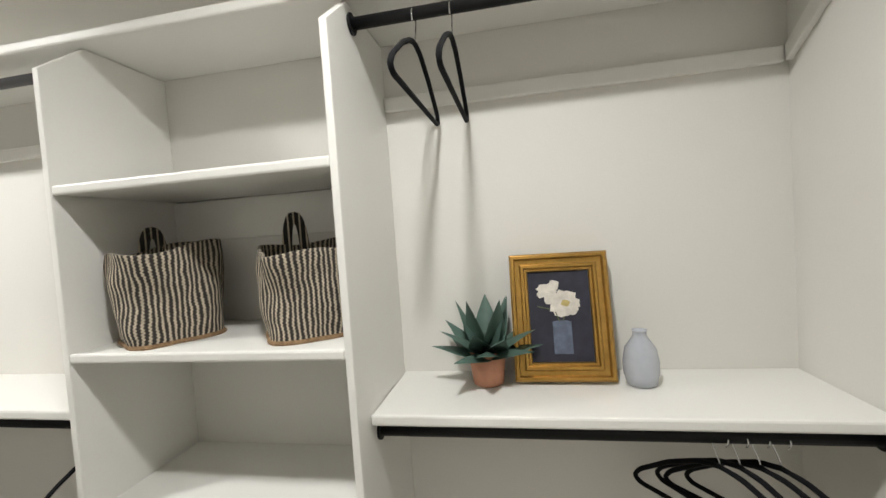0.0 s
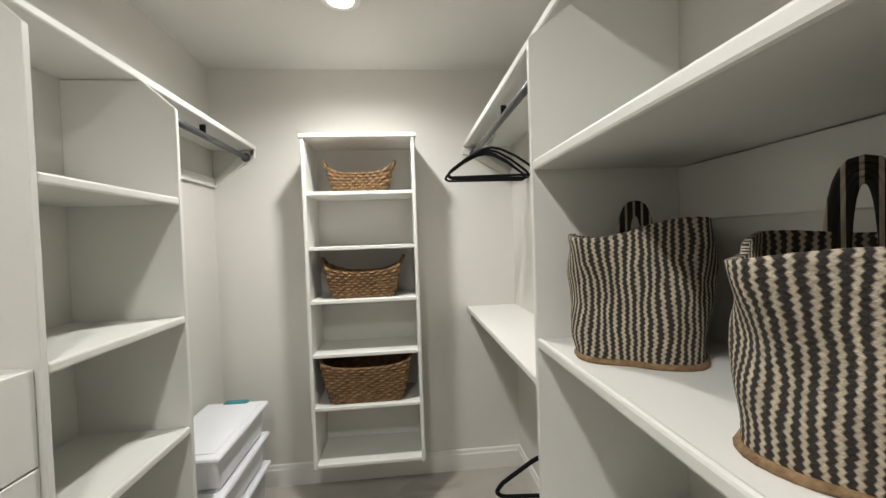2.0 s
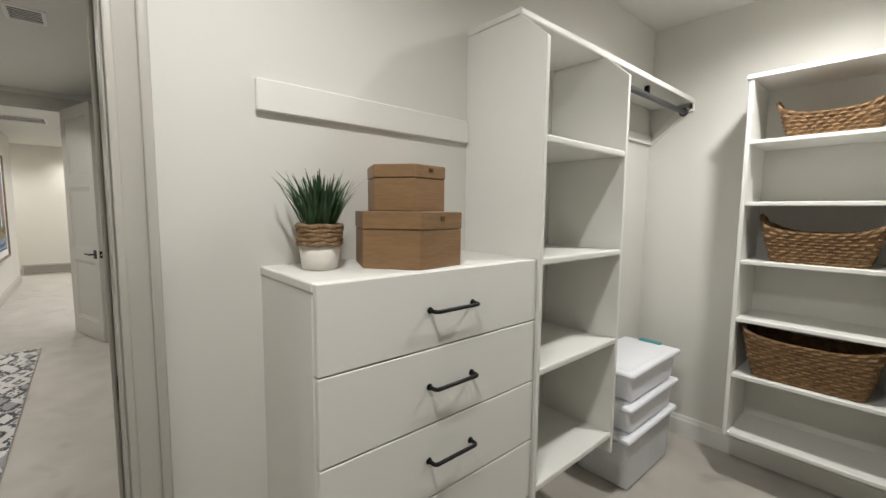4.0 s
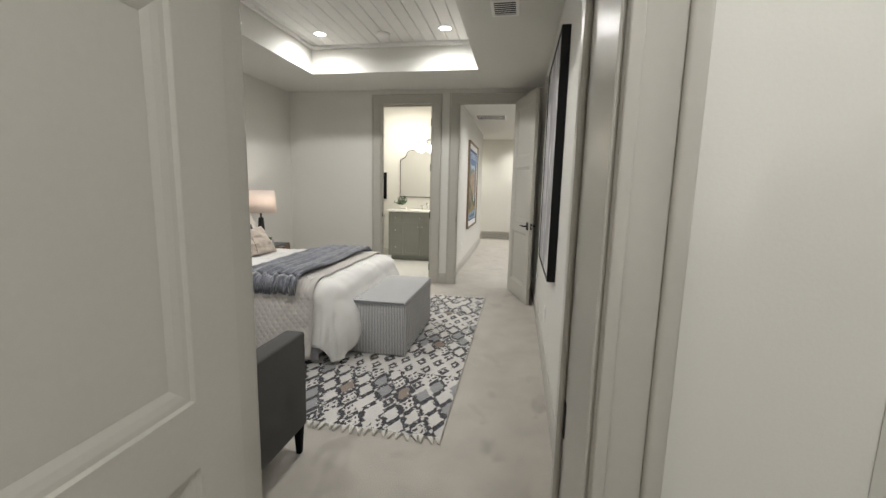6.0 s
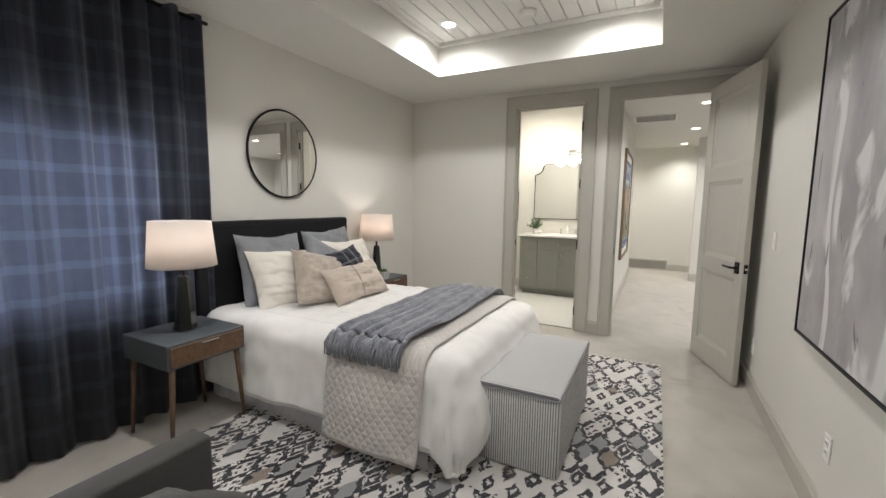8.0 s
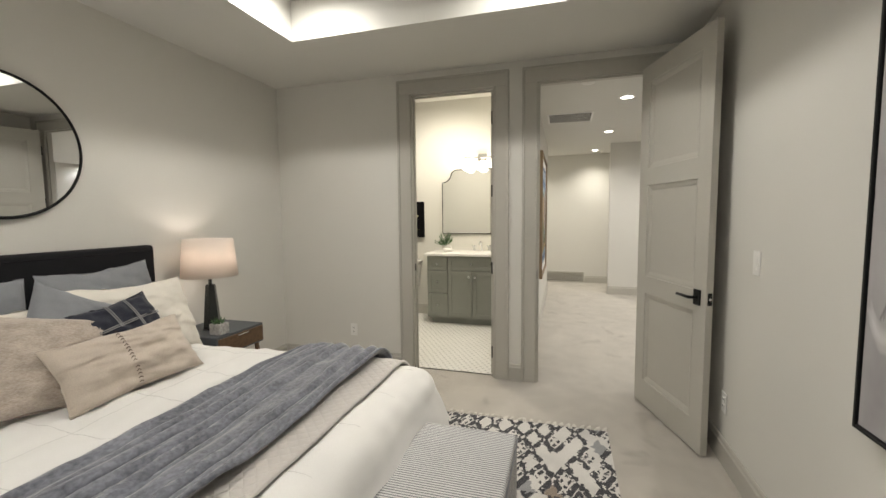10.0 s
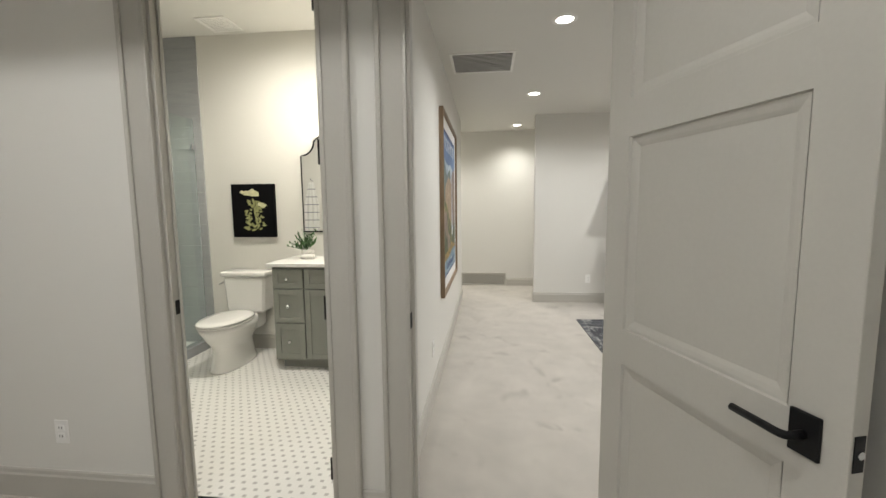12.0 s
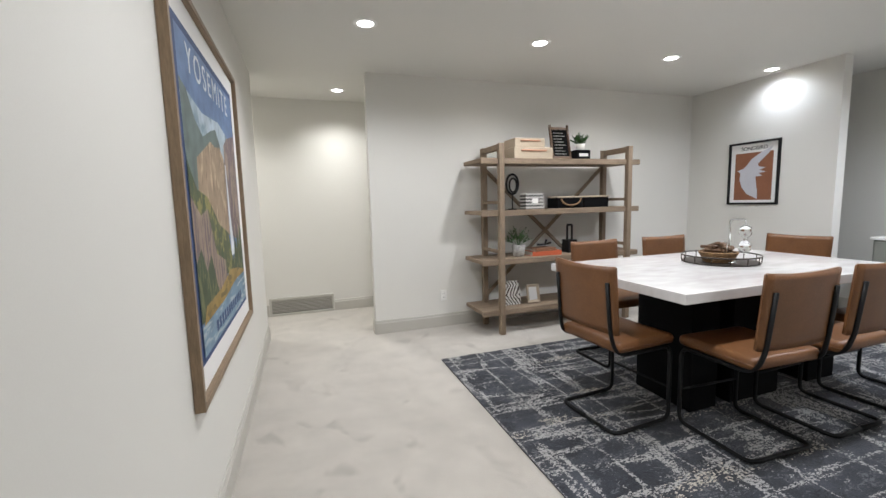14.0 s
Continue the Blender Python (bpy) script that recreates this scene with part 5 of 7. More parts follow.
# ceiling vent
def ceiling_vent(name, x0, x1, y0, y1, z, label, n=9, axis=0, share=0.13):
    ob = thing(name, label, "vent")
    f = 0.022
    for lo, hi in (((x0, y0), (x1, y0 + f)), ((x0, y1 - f), (x1, y1)), ((x0, y0 + f), (x0 + f, y1 - f)), ((x1 - f, y0 + f), (x1, y1 - f))):
        bm = B()
        box(bm, (*lo, z - 0.008), (*hi, z - 0.0005), 0.002)
        part("frame_bar", bm, PLASTW, ob)
    # shade of the duct, put in as a flat matt black sheet
    bm = B()
    box(bm, (x0 + f, y0 + f, z - 0.0022), (x1 - f, y1 - f, z - 0.0008))
    part("backing", bm, BLACKM, ob, "matt black sheet for the shade behind the slats")
    sw = share * (y1 - y0 if axis == 0 else x1 - x0) / n
    for i in range(n):
        bm = B()
        if axis == 0:
            c = y0 + f + (i + 0.5) * (y1 - y0 - 2 * f) / n
            prism(bm, [(c + sw, z - 0.0024), (c - sw, z - 0.0024), (c - sw, z - 0.0034), (c + sw, z - 0.0034)], x0 + f, x1 - f, 0)
        else:
            c = x0 + f + (i + 0.5) * (x1 - x0 - 2 * f) / n
            prism(bm, [(c + sw, z - 0.0024), (c - sw, z - 0.0024), (c - sw, z - 0.0034), (c + sw, z - 0.0034)], y0 + f, y1 - f, 1)
        part("slat", bm, PLASTW, ob)
    return ob


ceiling_vent("ceiling_vent", 0.16, 0.36, -2.82, -2.55, 2.62, "small white ceiling air register", 7)

# rug
def rug_pattern():
    """Ivory shag with charcoal lattice lines, broken by noise, and small diamonds inside."""
    m = material("ivory_shag", (0.63, 0.61, 0.58), 0.95, 0.14, 300, 5, 1.0, sheen=0.3, spec=0.1)
    nt = m.node_tree
    b = nt.nodes["Principled BSDF"]
    co = nt.nodes.new("ShaderNodeTexCoord")
    wob = node(nt, "TexNoise", Scale=30.0, Detail=3.0)
    nt.links.new(co.outputs["Object"], wob.inputs["Vector"])
    sep = nt.nodes.new("ShaderNodeSeparateXYZ")
    nt.links.new(co.outputs["Object"], sep.inputs[0])
    off = maths(nt, "MULTIPLY", maths(nt, "SUBTRACT", wob.outputs["Fac"], 0.5), 0.06)
    x, y = maths(nt, "ADD", sep.outputs[0], off), maths(nt, "ADD", sep.outputs[1], off)
    X, Y = maths(nt, "MULTIPLY", x, 1 / 0.127), maths(nt, "MULTIPLY", y, 1 / 0.25)
    p, q_ = maths(nt, "ADD", X, Y), maths(nt, "SUBTRACT", X, Y)
    dp, dq = maths(nt, "PINGPONG", p, 0.5), maths(nt, "PINGPONG", q_, 0.5)

    def chance(a, c, seed):
        """A random number for each piece of the lattice."""
        v = nt.nodes.new("ShaderNodeCombineXYZ")
        nt.links.new(a, v.inputs[0])
        nt.links.new(c, v.inputs[1])
        v.inputs[2].default_value = seed
        w = nt.nodes.new("ShaderNodeTexWhiteNoise")
        nt.links.new(v.outputs[0], w.inputs["Vector"])
        return w.outputs["Value"]

    fp, fq = maths(nt, "FLOOR", p), maths(nt, "FLOOR", q_)
    band = maths(nt, "PINGPONG", maths(nt, "ADD", sep.outputs[1], 0.15), 0.55)
    lattice = maths(nt, "GREATER_THAN", band, 0.17)
    keep_p = maths(nt, "GREATER_THAN", chance(maths(nt, "ROUND", p), fq, 1.5), 0.12)
    keep_q = maths(nt, "GREATER_THAN", chance(fp, maths(nt, "ROUND", q_), 4.5), 0.12)
    line = maths(nt, "MAXIMUM", maths(nt, "MULTIPLY", maths(nt, "MULTIPLY", maths(nt, "LESS_THAN", dp, 0.145), maths(nt, "GREATER_THAN", dq, 0.09)), keep_p), maths(nt, "MULTIPLY", maths(nt, "MULTIPLY", maths(nt, "LESS_THAN", dq, 0.145), maths(nt, "GREATER_THAN", dp, 0.09)), keep_q))
    line = maths(nt, "MULTIPLY", line, lattice)
    inner = maths(nt, "MINIMUM", dp, dq)
    lot = chance(fp, fq, 8.5)
    ring = maths(nt, "LESS_THAN", maths(nt, "ABSOLUTE", maths(nt, "SUBTRACT", inner, 0.30)), 0.09)
    ring = maths(nt, "MULTIPLY", ring, maths(nt, "MAXIMUM", maths(nt, "GREATER_THAN", lot, 0.92), maths(nt, "LESS_THAN", lattice, 0.5)))
    gap = maths(nt, "GREATER_THAN", wob.outputs["Fac"], 0.36)
    near = maths(nt, "MAXIMUM", maths(nt, "ABSOLUTE", maths(nt, "SUBTRACT", dp, 0.33)), maths(nt, "ABSOLUTE", maths(nt, "SUBTRACT", dq, 0.33)))
    dots = maths(nt, "MULTIPLY", maths(nt, "LESS_THAN", near, 0.085), maths(nt, "LESS_THAN", maths(nt, "ABSOLUTE", maths(nt, "SUBTRACT", lot, 0.5)), 0.16))
    dark = maths(nt, "MAXIMUM", maths(nt, "MULTIPLY", maths(nt, "MAXIMUM", line, ring), gap), dots)
    filled = maths(nt, "GREATER_THAN", inner, 0.15)
    grey = maths(nt, "MULTIPLY", filled, maths(nt, "LESS_THAN", lot, 0.15))
    taupe = maths(nt, "MULTIPLY", filled, maths(nt, "LESS_THAN", lot, 0.05))
    overlay(nt, (0.29, 0.29, 0.295), grey)
    overlay(nt, (0.27, 0.215, 0.17), taupe)
    overlay(nt, (0.028, 0.028, 0.034), dark)
    return m


rug = thing("shag_rug", "ivory shag rug with charcoal diamond lattice and fringe", "rug")
bm = B()
nx, ny = 60, 80
gr = [[bm.verts.new((0.44 + 2.42 * i / nx, -4.33 + 2.87 * j / ny, 0.014 + 0.003 * noise.noise((i * 0.7, j * 0.7, 0.0)))) for j in range(ny + 1)] for i in range(nx + 1)]
for i in range(nx):
    for j in range(ny):
        bm.faces.new((gr[i][j], gr[i + 1][j], gr[i + 1][j + 1], gr[i][j + 1]))
part("pile_layer", bm, rug_pattern(), rug)
bm = B()
box(bm, (0.442, -4.328, 0.001), (2.858, -1.462, 0.009))
part("backing", bm, LINEN, rug)
FRINGE = material("ivory_cotton_fringe", (0.66, 0.63, 0.58), 0.95, 0.08, 200, 9, 0.5)
bm = B()
for side, y0 in ((-1, -4.33), (1, -1.46)):
    x = 0.45
    while x < 2.85:
        a = rnd.uniform(-0.02, 0.02)
        ln = rnd.uniform(0.045, 0.06)
        tube(bm, [(x, y0, 0.012), (x + a * 0.5, y0 + side * ln * 0.4, 0.014), (x + a, y0 + side * ln, 0.008)], [0.006, 0.008, 0.004], 5)
        tube(bm, [(x + 0.018, y0, 0.012), (x + 0.01 + a * 0.5, y0 + side * ln * 0.5, 0.014), (x + a + 0.004, y0 + side * ln * 0.9, 0.008)], [0.006, 0.006, 0.004], 5)
        x += rnd.uniform(0.038, 0.05)
fr = part("fringe", bm, FRINGE, rug, "knotted ivory fringe", True)
fr["kind"] = "stuff"

# armchair
CHAIRG = material("charcoal_upholstery", (0.06, 0.058, 0.056), 0.7, 0.12, 220, 5, 0.2)
ac = thing("armchair", "charcoal upholstered armchair with tapered dark legs", "armchair")
for x0, x1 in ((1.085, 1.185), (1.785, 1.885)):
    bm = B()
    box(bm, (x0, -1.25, 0.14), (x1, -0.45, 0.62), 0.012, 2)
    part("arm", bm, CHAIRG, ac, "", True)
bm = B()
box(bm, (1.187, -0.62, 0.14), (1.783, -0.44, 0.82), 0.02, 3)
part("backrest", bm, CHAIRG, ac, "", True)
bm = B()
box(bm, (1.187, -1.24, 0.14), (1.783, -0.622, 0.30), 0.012, 2)
part("seat_base", bm, CHAIRG, ac)
bm = B()
box(bm, (1.19, -1.25, 0.302), (1.78, -0.625, 0.43), 0.03, 3)
part("seat_cushion", bm, CHAIRG, ac, "", True)
for x in (1.11, 1.86):
    for y in (-1.21, -0.5):
        bm = B()
        tube(bm, [(x, y, 0.142), (x, y, 0.0)], [0.026, 0.016], 4)
        part("leg", bm, BLACKM, ac, "dark tapered leg")
SHEEP = material("cream_sheepskin", (0.66, 0.61, 0.54), 0.95, 0.12, 60, 9, 1.0, sheen=0.5)
bm = B()
bmesh.ops.create_icosphere(bm, subdivisions=4, radius=1.0)
for v in bm.verts:
    p = v.co.copy()
    v.co = Vector((1.48 + 0.26 * p.x, -0.85 + 0.2 * p.y, 0.475 + 0.042 * p.z)) + p * 0.02 * noise.noise(p * 7)
solid("sheepskin_throw", bm, SHEEP, "fluffy cream throw on the armchair seat", "throw", smooth=True)
pillow("chair_pillow", "dark charcoal cushion propped in the armchair", (1.50, -0.90, 0.60), 0.52, 0.40, 0.21, 50, -42, CHAIRG, 4, 9)


# ---- hall ----
def lettering(words, size, mat, parent, m, name="lettering", spacing=1.0):
    """Raised flat letters in the built-in font, as a mesh."""
    cu_ = bpy.data.curves.new(name, "FONT")
    cu_.body, cu_.size, cu_.align_x, cu_.extrude = words, size, "CENTER", 0.0006
    cu_.space_character = spacing
    tmp = bpy.data.objects.new(name, cu_)
    scene.collection.objects.link(tmp)
    bpy.context.view_layer.update()
    me = bpy.data.meshes.new_from_object(tmp.evaluated_get(bpy.context.evaluated_depsgraph_get()))
    bpy.data.objects.remove(tmp)
    me.materials.clear()
    me.materials.append(mat)
    ob = new(name, me)
    ob.parent = parent
    ob.matrix_basis = m
    return ob


def shape(bm, pts, y):
    f = bm.faces.new([bm.verts.new((x, y, z)) for x, z in pts])
    f.normal_update()
    bmesh.ops.triangulate(bm, faces=[f], ngon_method="EAR_CLIP")


OAK = material("oak_frame_wood", (0.22, 0.155, 0.095), 0.5, 0.2, 30, 8, 0.1, stretch=(8, 8, 1))
MAT = material("white_mat_board", (0.78, 0.77, 0.75), 0.85, 0.01, 200, 3, 0.03)
PIC = {k: material("poster_" + k, c, 0.6, 0.25, 14, 5, 0.0) for k, c in dict(sky=(0.12, 0.19, 0.34), deep=(0.03, 0.06, 0.16), pale=(0.42, 0.50, 0.56), cliff=(0.31, 0.225, 0.15), shade=(0.15, 0.11, 0.12), rock=(0.27, 0.20, 0.16), fall=(0.62, 0.66, 0.70), tree=(0.05, 0.07, 0.035), hill=(0.13, 0.17, 0.16), green=(0.075, 0.09, 0.04), gold=(0.30, 0.20, 0.06), water=(0.16, 0.25, 0.33)).items()}
def brushed(m, colour, scale, lo, hi, stretch):
    """Strokes of a second colour, as a painter lays them."""
    overlay(m.node_tree, colour, noise_map(m.node_tree, scale, lo, hi, 4.0, stretch, 0.5))


brushed(PIC["cliff"], (0.50, 0.38, 0.25), 7, 0.52, 0.6, (3, 1, 1))
brushed(PIC["cliff"], (0.22, 0.15, 0.10), 9, 0.56, 0.62, (3, 1, 0.8))
brushed(PIC["shade"], (0.33, 0.25, 0.20), 8, 0.52, 0.6, (4, 1, 0.7))
brushed(PIC["rock"], (0.14, 0.105, 0.11), 8, 0.5, 0.58, (4, 1, 0.7))
brushed(PIC["rock"], (0.30, 0.23, 0.16), 11, 0.57, 0.63, (4, 1, 0.7))
brushed(PIC["green"], (0.24, 0.22, 0.07), 14, 0.52, 0.58, (1, 1, 1))
brushed(PIC["green"], (0.05, 0.075, 0.03), 12, 0.52, 0.58, (1.6, 1, 0.7))
brushed(PIC["tree"], (0.13, 0.14, 0.06), 16, 0.55, 0.6, (2, 1, 0.6))
brushed(PIC["gold"], (0.16, 0.12, 0.045), 12, 0.54, 0.6, (0.6, 1, 2))
brushed(PIC["water"], (0.36, 0.42, 0.46), 12, 0.53, 0.6, (0.4, 1, 3))
brushed(PIC["pale"], (0.20, 0.28, 0.34), 6, 0.5, 0.6, (1, 1, 1))
poster = thing("framed_poster", "tall waterfall travel poster in an oak frame with white mat", "picture", (0.998, -7.485, 0.61), -90)
W_, H_ = 1.47, 1.56
frame_bars(poster, W_, H_, 0.03, 0.035, OAK, ((0.0, 1.0), (0.85, 0.8)))
bm = B()
box(bm, (-W_ / 2 + 0.01, -0.012, 0.01), (W_ / 2 - 0.01, -0.001, H_ - 0.01))
part("mat_board", bm, MAT, poster, "white mat board")
PX, P0, P1 = 0.615, 0.125, 1.435


def layer(key, pts, y, label=""):
    bm = B()
    shape(bm, [(-PX + 2 * PX * a, P0 + (P1 - P0) * b_) for a, b_ in pts], -y)
    part("printed_shape", bm, PIC[key], poster, label)


layer("deep", [(0, 0), (1, 0), (1, 1), (0, 1)], 0.0124, "dark blue printed border")
layer("sky", [(0.025, 0.02), (0.975, 0.02), (0.975, 0.975), (0.025, 0.975)], 0.0130, "printed blue sky")
layer("pale", [(0.025, 0.4), (0.975, 0.4), (0.975, 0.74), (0.6, 0.80), (0.3, 0.78), (0.025, 0.82)], 0.0134)
layer("hill", [(0.025, 0.4), (0.025, 0.83), (0.10, 0.81), (0.18, 0.74), (0.28, 0.70), (0.42, 0.74), (0.52, 0.76), (0.60, 0.71), (0.64, 0.4)], 0.0138)
layer("cliff", [(0.12, 0.35), (0.16, 0.62), (0.28, 0.66), (0.40, 0.70), (0.48, 0.69), (0.58, 0.70), (0.66, 0.66), (0.70, 0.35)], 0.0142, "printed golden cliff")
layer("shade", [(0.64, 0.35), (0.66, 0.62), (0.68, 0.72), (0.76, 0.76), (0.975, 0.80), (0.975, 0.3)], 0.0146)
layer("rock", [(0.80, 0.42), (0.82, 0.62), (0.975, 0.76), (0.975, 0.36)], 0.0150)
layer("fall", [(0.66, 0.26), (0.665, 0.44), (0.67, 0.64), (0.69, 0.64), (0.71, 0.44), (0.75, 0.26)], 0.0154, "printed white waterfall")
layer("green", [(0.025, 0.2), (0.025, 0.60), (0.12, 0.52), (0.26, 0.50), (0.44, 0.40), (0.62, 0.36), (0.70, 0.2)], 0.0156)
layer("rock", [(0.025, 0.12), (0.025, 0.50), (0.14, 0.44), (0.24, 0.46), (0.34, 0.30), (0.5, 0.26), (0.52, 0.12)], 0.0158)
layer("tree", [(0.66, 0.14), (0.69, 0.26), (0.72, 0.24), (0.77, 0.34), (0.81, 0.27), (0.85, 0.37), (0.89, 0.29), (0.93, 0.39), (0.975, 0.34), (0.975, 0.14)], 0.0158)
layer("tree", [(0.025, 0.12), (0.025, 0.30), (0.10, 0.34), (0.16, 0.26), (0.24, 0.31), (0.30, 0.20), (0.36, 0.12)], 0.0160)
layer("gold", [(0.025, 0.08), (0.10, 0.16), (0.36, 0.17), (0.60, 0.21), (0.80, 0.19), (0.975, 0.16), (0.975, 0.1)], 0.0166)
layer("water", [(0.025, 0.02), (0.025, 0.11), (0.4, 0.12), (0.7, 0.15), (0.975, 0.15), (0.975, 0.02)], 0.0170, "printed blue water")
lettering("YOSEMITE", 0.16, PIC["fall"], poster, pose(0, -0.0135, 1.268, 90, 0, 0), spacing=1.32)
bm = B()
for i in range(12):
    x = -0.34 + i * 0.062
    box(bm, (x, -0.0178, 0.185), (x + 0.04, -0.0172, 0.235))
part("small_print", bm, PIC["deep"], poster)

ceiling_vent("return_air_vent", 0.385, 0.925, -7.39, -6.885, 2.61, "white ceiling return air grille, black sheet behind its slats", 15)
gr_ = thing("wall_register", "low greige return air grille in the wall", "vent")
for lo, hi in (((0.29, -10.475, 0.0), (1.055, -10.455, 0.03)), ((0.29, -10.475, 0.195), (1.055, -10.455, 0.225)), ((0.29, -10.475, 0.03), (0.315, -10.455, 0.195)), ((1.03, -10.475, 0.03), (1.055, -10.455, 0.195))):
    bm = B()
    box(bm, lo, hi, 0.003)
    part("frame_bar", bm, TRIM, gr_)
for i in range(9):
    bm = B()
    z = 0.04 + i * 0.0175
    prism(bm, [(-10.474, z - 0.001), (-10.474, z + 0.004), (-10.459, z + 0.014), (-10.459, z + 0.004)], 0.315, 1.03, 0)
    part("slat", bm, TRIM, gr_)
# thin black sheet on the wall stands in for shade between the slats
bm = B()
box(bm, (0.315, -10.4748, 0.03), (1.03, -10.474, 0.195))
part("backing", bm, BLACKM, gr_)
sd = thing("smoke_detector", "round white smoke detector on the ceiling", "smoke detector", (0.52, -5.66, 2.61))
bm = B()
lathe(bm, [(0.05, -0.036), (0.062, -0.03), (0.068, -0.012), (0.068, -0.0005)], 28)
part("body", bm, PLASTW, sd, "", True)
bm = B()
lathe(bm, [(0.02, -0.04), (0.02, -0.034)], 16)
part("test_button", bm, PLASTW, sd)
copy_thing(sd, pose(1.585, -3.90, 2.9245))
for x, y, z in ((0.925, -5.037, 0.91), (-0.002, -0.2, 0.92), (1.992, -5.077, 0.938)):
    bm = B()
    box(bm, (x - 0.0015, y - 0.014, z - 0.032), (x + 0.0015, y + 0.014, z + 0.032), 0.0005)
    solid("strike_plate", bm, BLACK, "black strike plate on the door jamb", "strike plate", "strike plates")
for z in (0.22, 0.95, 1.6, 2.2):
    bm = B()
    tube(bm, [(1.299, -5.062, z - 0.05), (1.299, -5.062, z + 0.05)], 0.007, 8)
    box(bm, (1.293, -5.09, z - 0.048), (1.297, -5.058, z + 0.048), 0.001)
    solid("door_hinge", bm, BLACK, "black butt hinge on the bathroom door jamb", "hinge", "bathroom door hinges")


# ---- bathroom ----
def dotted_tile():
    """White mosaic with small grey dots in staggered rows."""
    m = material("white_mosaic_tile", (0.74, 0.73, 0.70), 0.35, 0.03, 90, 3, 0.05)
    nt = m.node_tree
    b = nt.nodes["Principled BSDF"]
    co = nt.nodes.new("ShaderNodeTexCoord")
    sep = nt.nodes.new("ShaderNodeSeparateXYZ")
    nt.links.new(co.outputs["Object"], sep.inputs[0])
    Y = maths(nt, "DIVIDE", sep.outputs[1], 0.046)
    X = maths(nt, "ADD", maths(nt, "DIVIDE", sep.outputs[0], 0.06), maths(nt, "MULTIPLY", maths(nt, "FLOOR", Y), 0.5))
    dx = maths(nt, "SUBTRACT", maths(nt, "FRACT", X), 0.5)
    dy = maths(nt, "SUBTRACT", maths(nt, "FRACT", Y), 0.5)
    on = maths(nt, "MULTIPLY", maths(nt, "LESS_THAN", maths(nt, "ABSOLUTE", dx), 0.17), maths(nt, "LESS_THAN", maths(nt, "ABSOLUTE", dy), 0.2))
    mix = nt.nodes.new("ShaderNodeMix")
    mix.data_type = "RGBA"
    nt.links.new(b.inputs["Base Color"].links[0].from_socket, mix.inputs["A"])
    mix.inputs["B"].default_value = (0.44, 0.43, 0.41, 1)
    nt.links.new(on, mix.inputs["Factor"])
    nt.links.new(mix.outputs["Result"], b.inputs["Base Color"])
    return m


bm = B()
box(bm, (1.12, -7.12, 0.0), (4.3, -5.10, 0.006))
box(bm, (1.294, -5.10, 0.0), (1.991, -5.11, 0.006))
solid("floor_bath", bm, dotted_tile(), "white mosaic tile floor with grey dots", "floor", kind="structure")
PORC = material("white_porcelain", (0.80, 0.79, 0.76), 0.12, 0.01, 60, 3, 0.0, coat=0.3)
SAGE = material("sage_grey_cabinet_paint", (0.235, 0.24, 0.215), 0.45, 0.03, 90, 3, 0.04)
STONE = material("white_quartz", (0.80, 0.79, 0.77), 0.25, 0.03, 50, 4, 0.0)
TILEG = material("glazed_grey_tile", (0.36, 0.37, 0.375), 0.1, 0.06, 9, 2, 0.5, coat=0.4, stretch=(0.5, 0.5, 3))

# shower
bm = B()
box(bm, (3.33, -7.12, 0.0), (3.43, -5.10, 0.095), 0.006)
solid("shower_curb", bm, TILEG, "grey tiled shower curb", "shower curb", kind="structure")
bm = B()
box(bm, (3.43, -7.12, 0.006), (4.3, -5.10, 0.05), 0.004)
solid("shower_floor", bm, PORC, "white shower pan", "shower pan", kind="structure")
tw = thing("shower_wall", "glazed grey-green shower wall of long stacked tiles", "tiled wall", kind="structure")
me = None
for r in range(29):
    for c_ in range(2):
        x0 = 3.30 + c_ * 0.9 - (0.45 if r % 2 else 0)
        x1 = min(x0 + 0.899, 4.3)
        x0 = max(x0, 3.30)
        if x1 - x0 < 0.02:
            continue
        bm = B()
        box(bm, (x0, -7.12, r * 0.102), (x1, -7.108 + 0.001 * math.sin(r * 3 + c_ * 5), r * 0.102 + 0.1013), 0.001)
        part("tile", bm, TILEG, tw)
for r in range(29):
    for c_ in range(6):
        bm = B()
        box(bm, (4.288, -7.105 + c_ * 0.33, r * 0.102), (4.3, -6.776 + c_ * 0.33, r * 0.102 + 0.1013))
        part("tile", bm, TILEG, tw)
sg = thing("shower_glass", "clear frameless shower glass panel on the curb", "shower glass")
bm = B()
box(bm, (3.372, -7.10, 0.096), (3.382, -5.6, 2.21))
gp_ = part("pane", bm, glass("clear_glass", (0.90, 0.98, 0.955)), sg)
gp_.visible_shadow = False
for z in (1.95,):
    bm = B()
    box(bm, (3.362, -7.108, z - 0.025), (3.392, -7.06, z + 0.025), 0.002)
    part("clamp", bm, CHROME, sg, "chrome glass clamp")
hd = thing("wall_shower", "chrome wall shower on a bent arm", "shower head", (3.665, -7.107, 2.1))
bm = B()
tube(bm, rounded([(0, 0, 0), (0, 0.08, 0.01), (0, 0.14, -0.05)], 0.04), 0.009, 8)
part("arm", bm, CHROME, hd, "", True)
bm = B()
lathe(bm, [(0.012, 0.05), (0.016, 0.03), (0.045, 0.0), (0.045, -0.012)], 20)
bm.transform(pose(0, 0.15, -0.075, 38, 0, 0))
part("rose", bm, CHROME, hd, "", True)
bm = B()
lathe(bm, [(0.028, 0), (0.025, 0.008)], 20)
bm.transform(pose(0, 0, 0, -90, 0, 0))
part("wall_flange", bm, CHROME, hd, "", True)
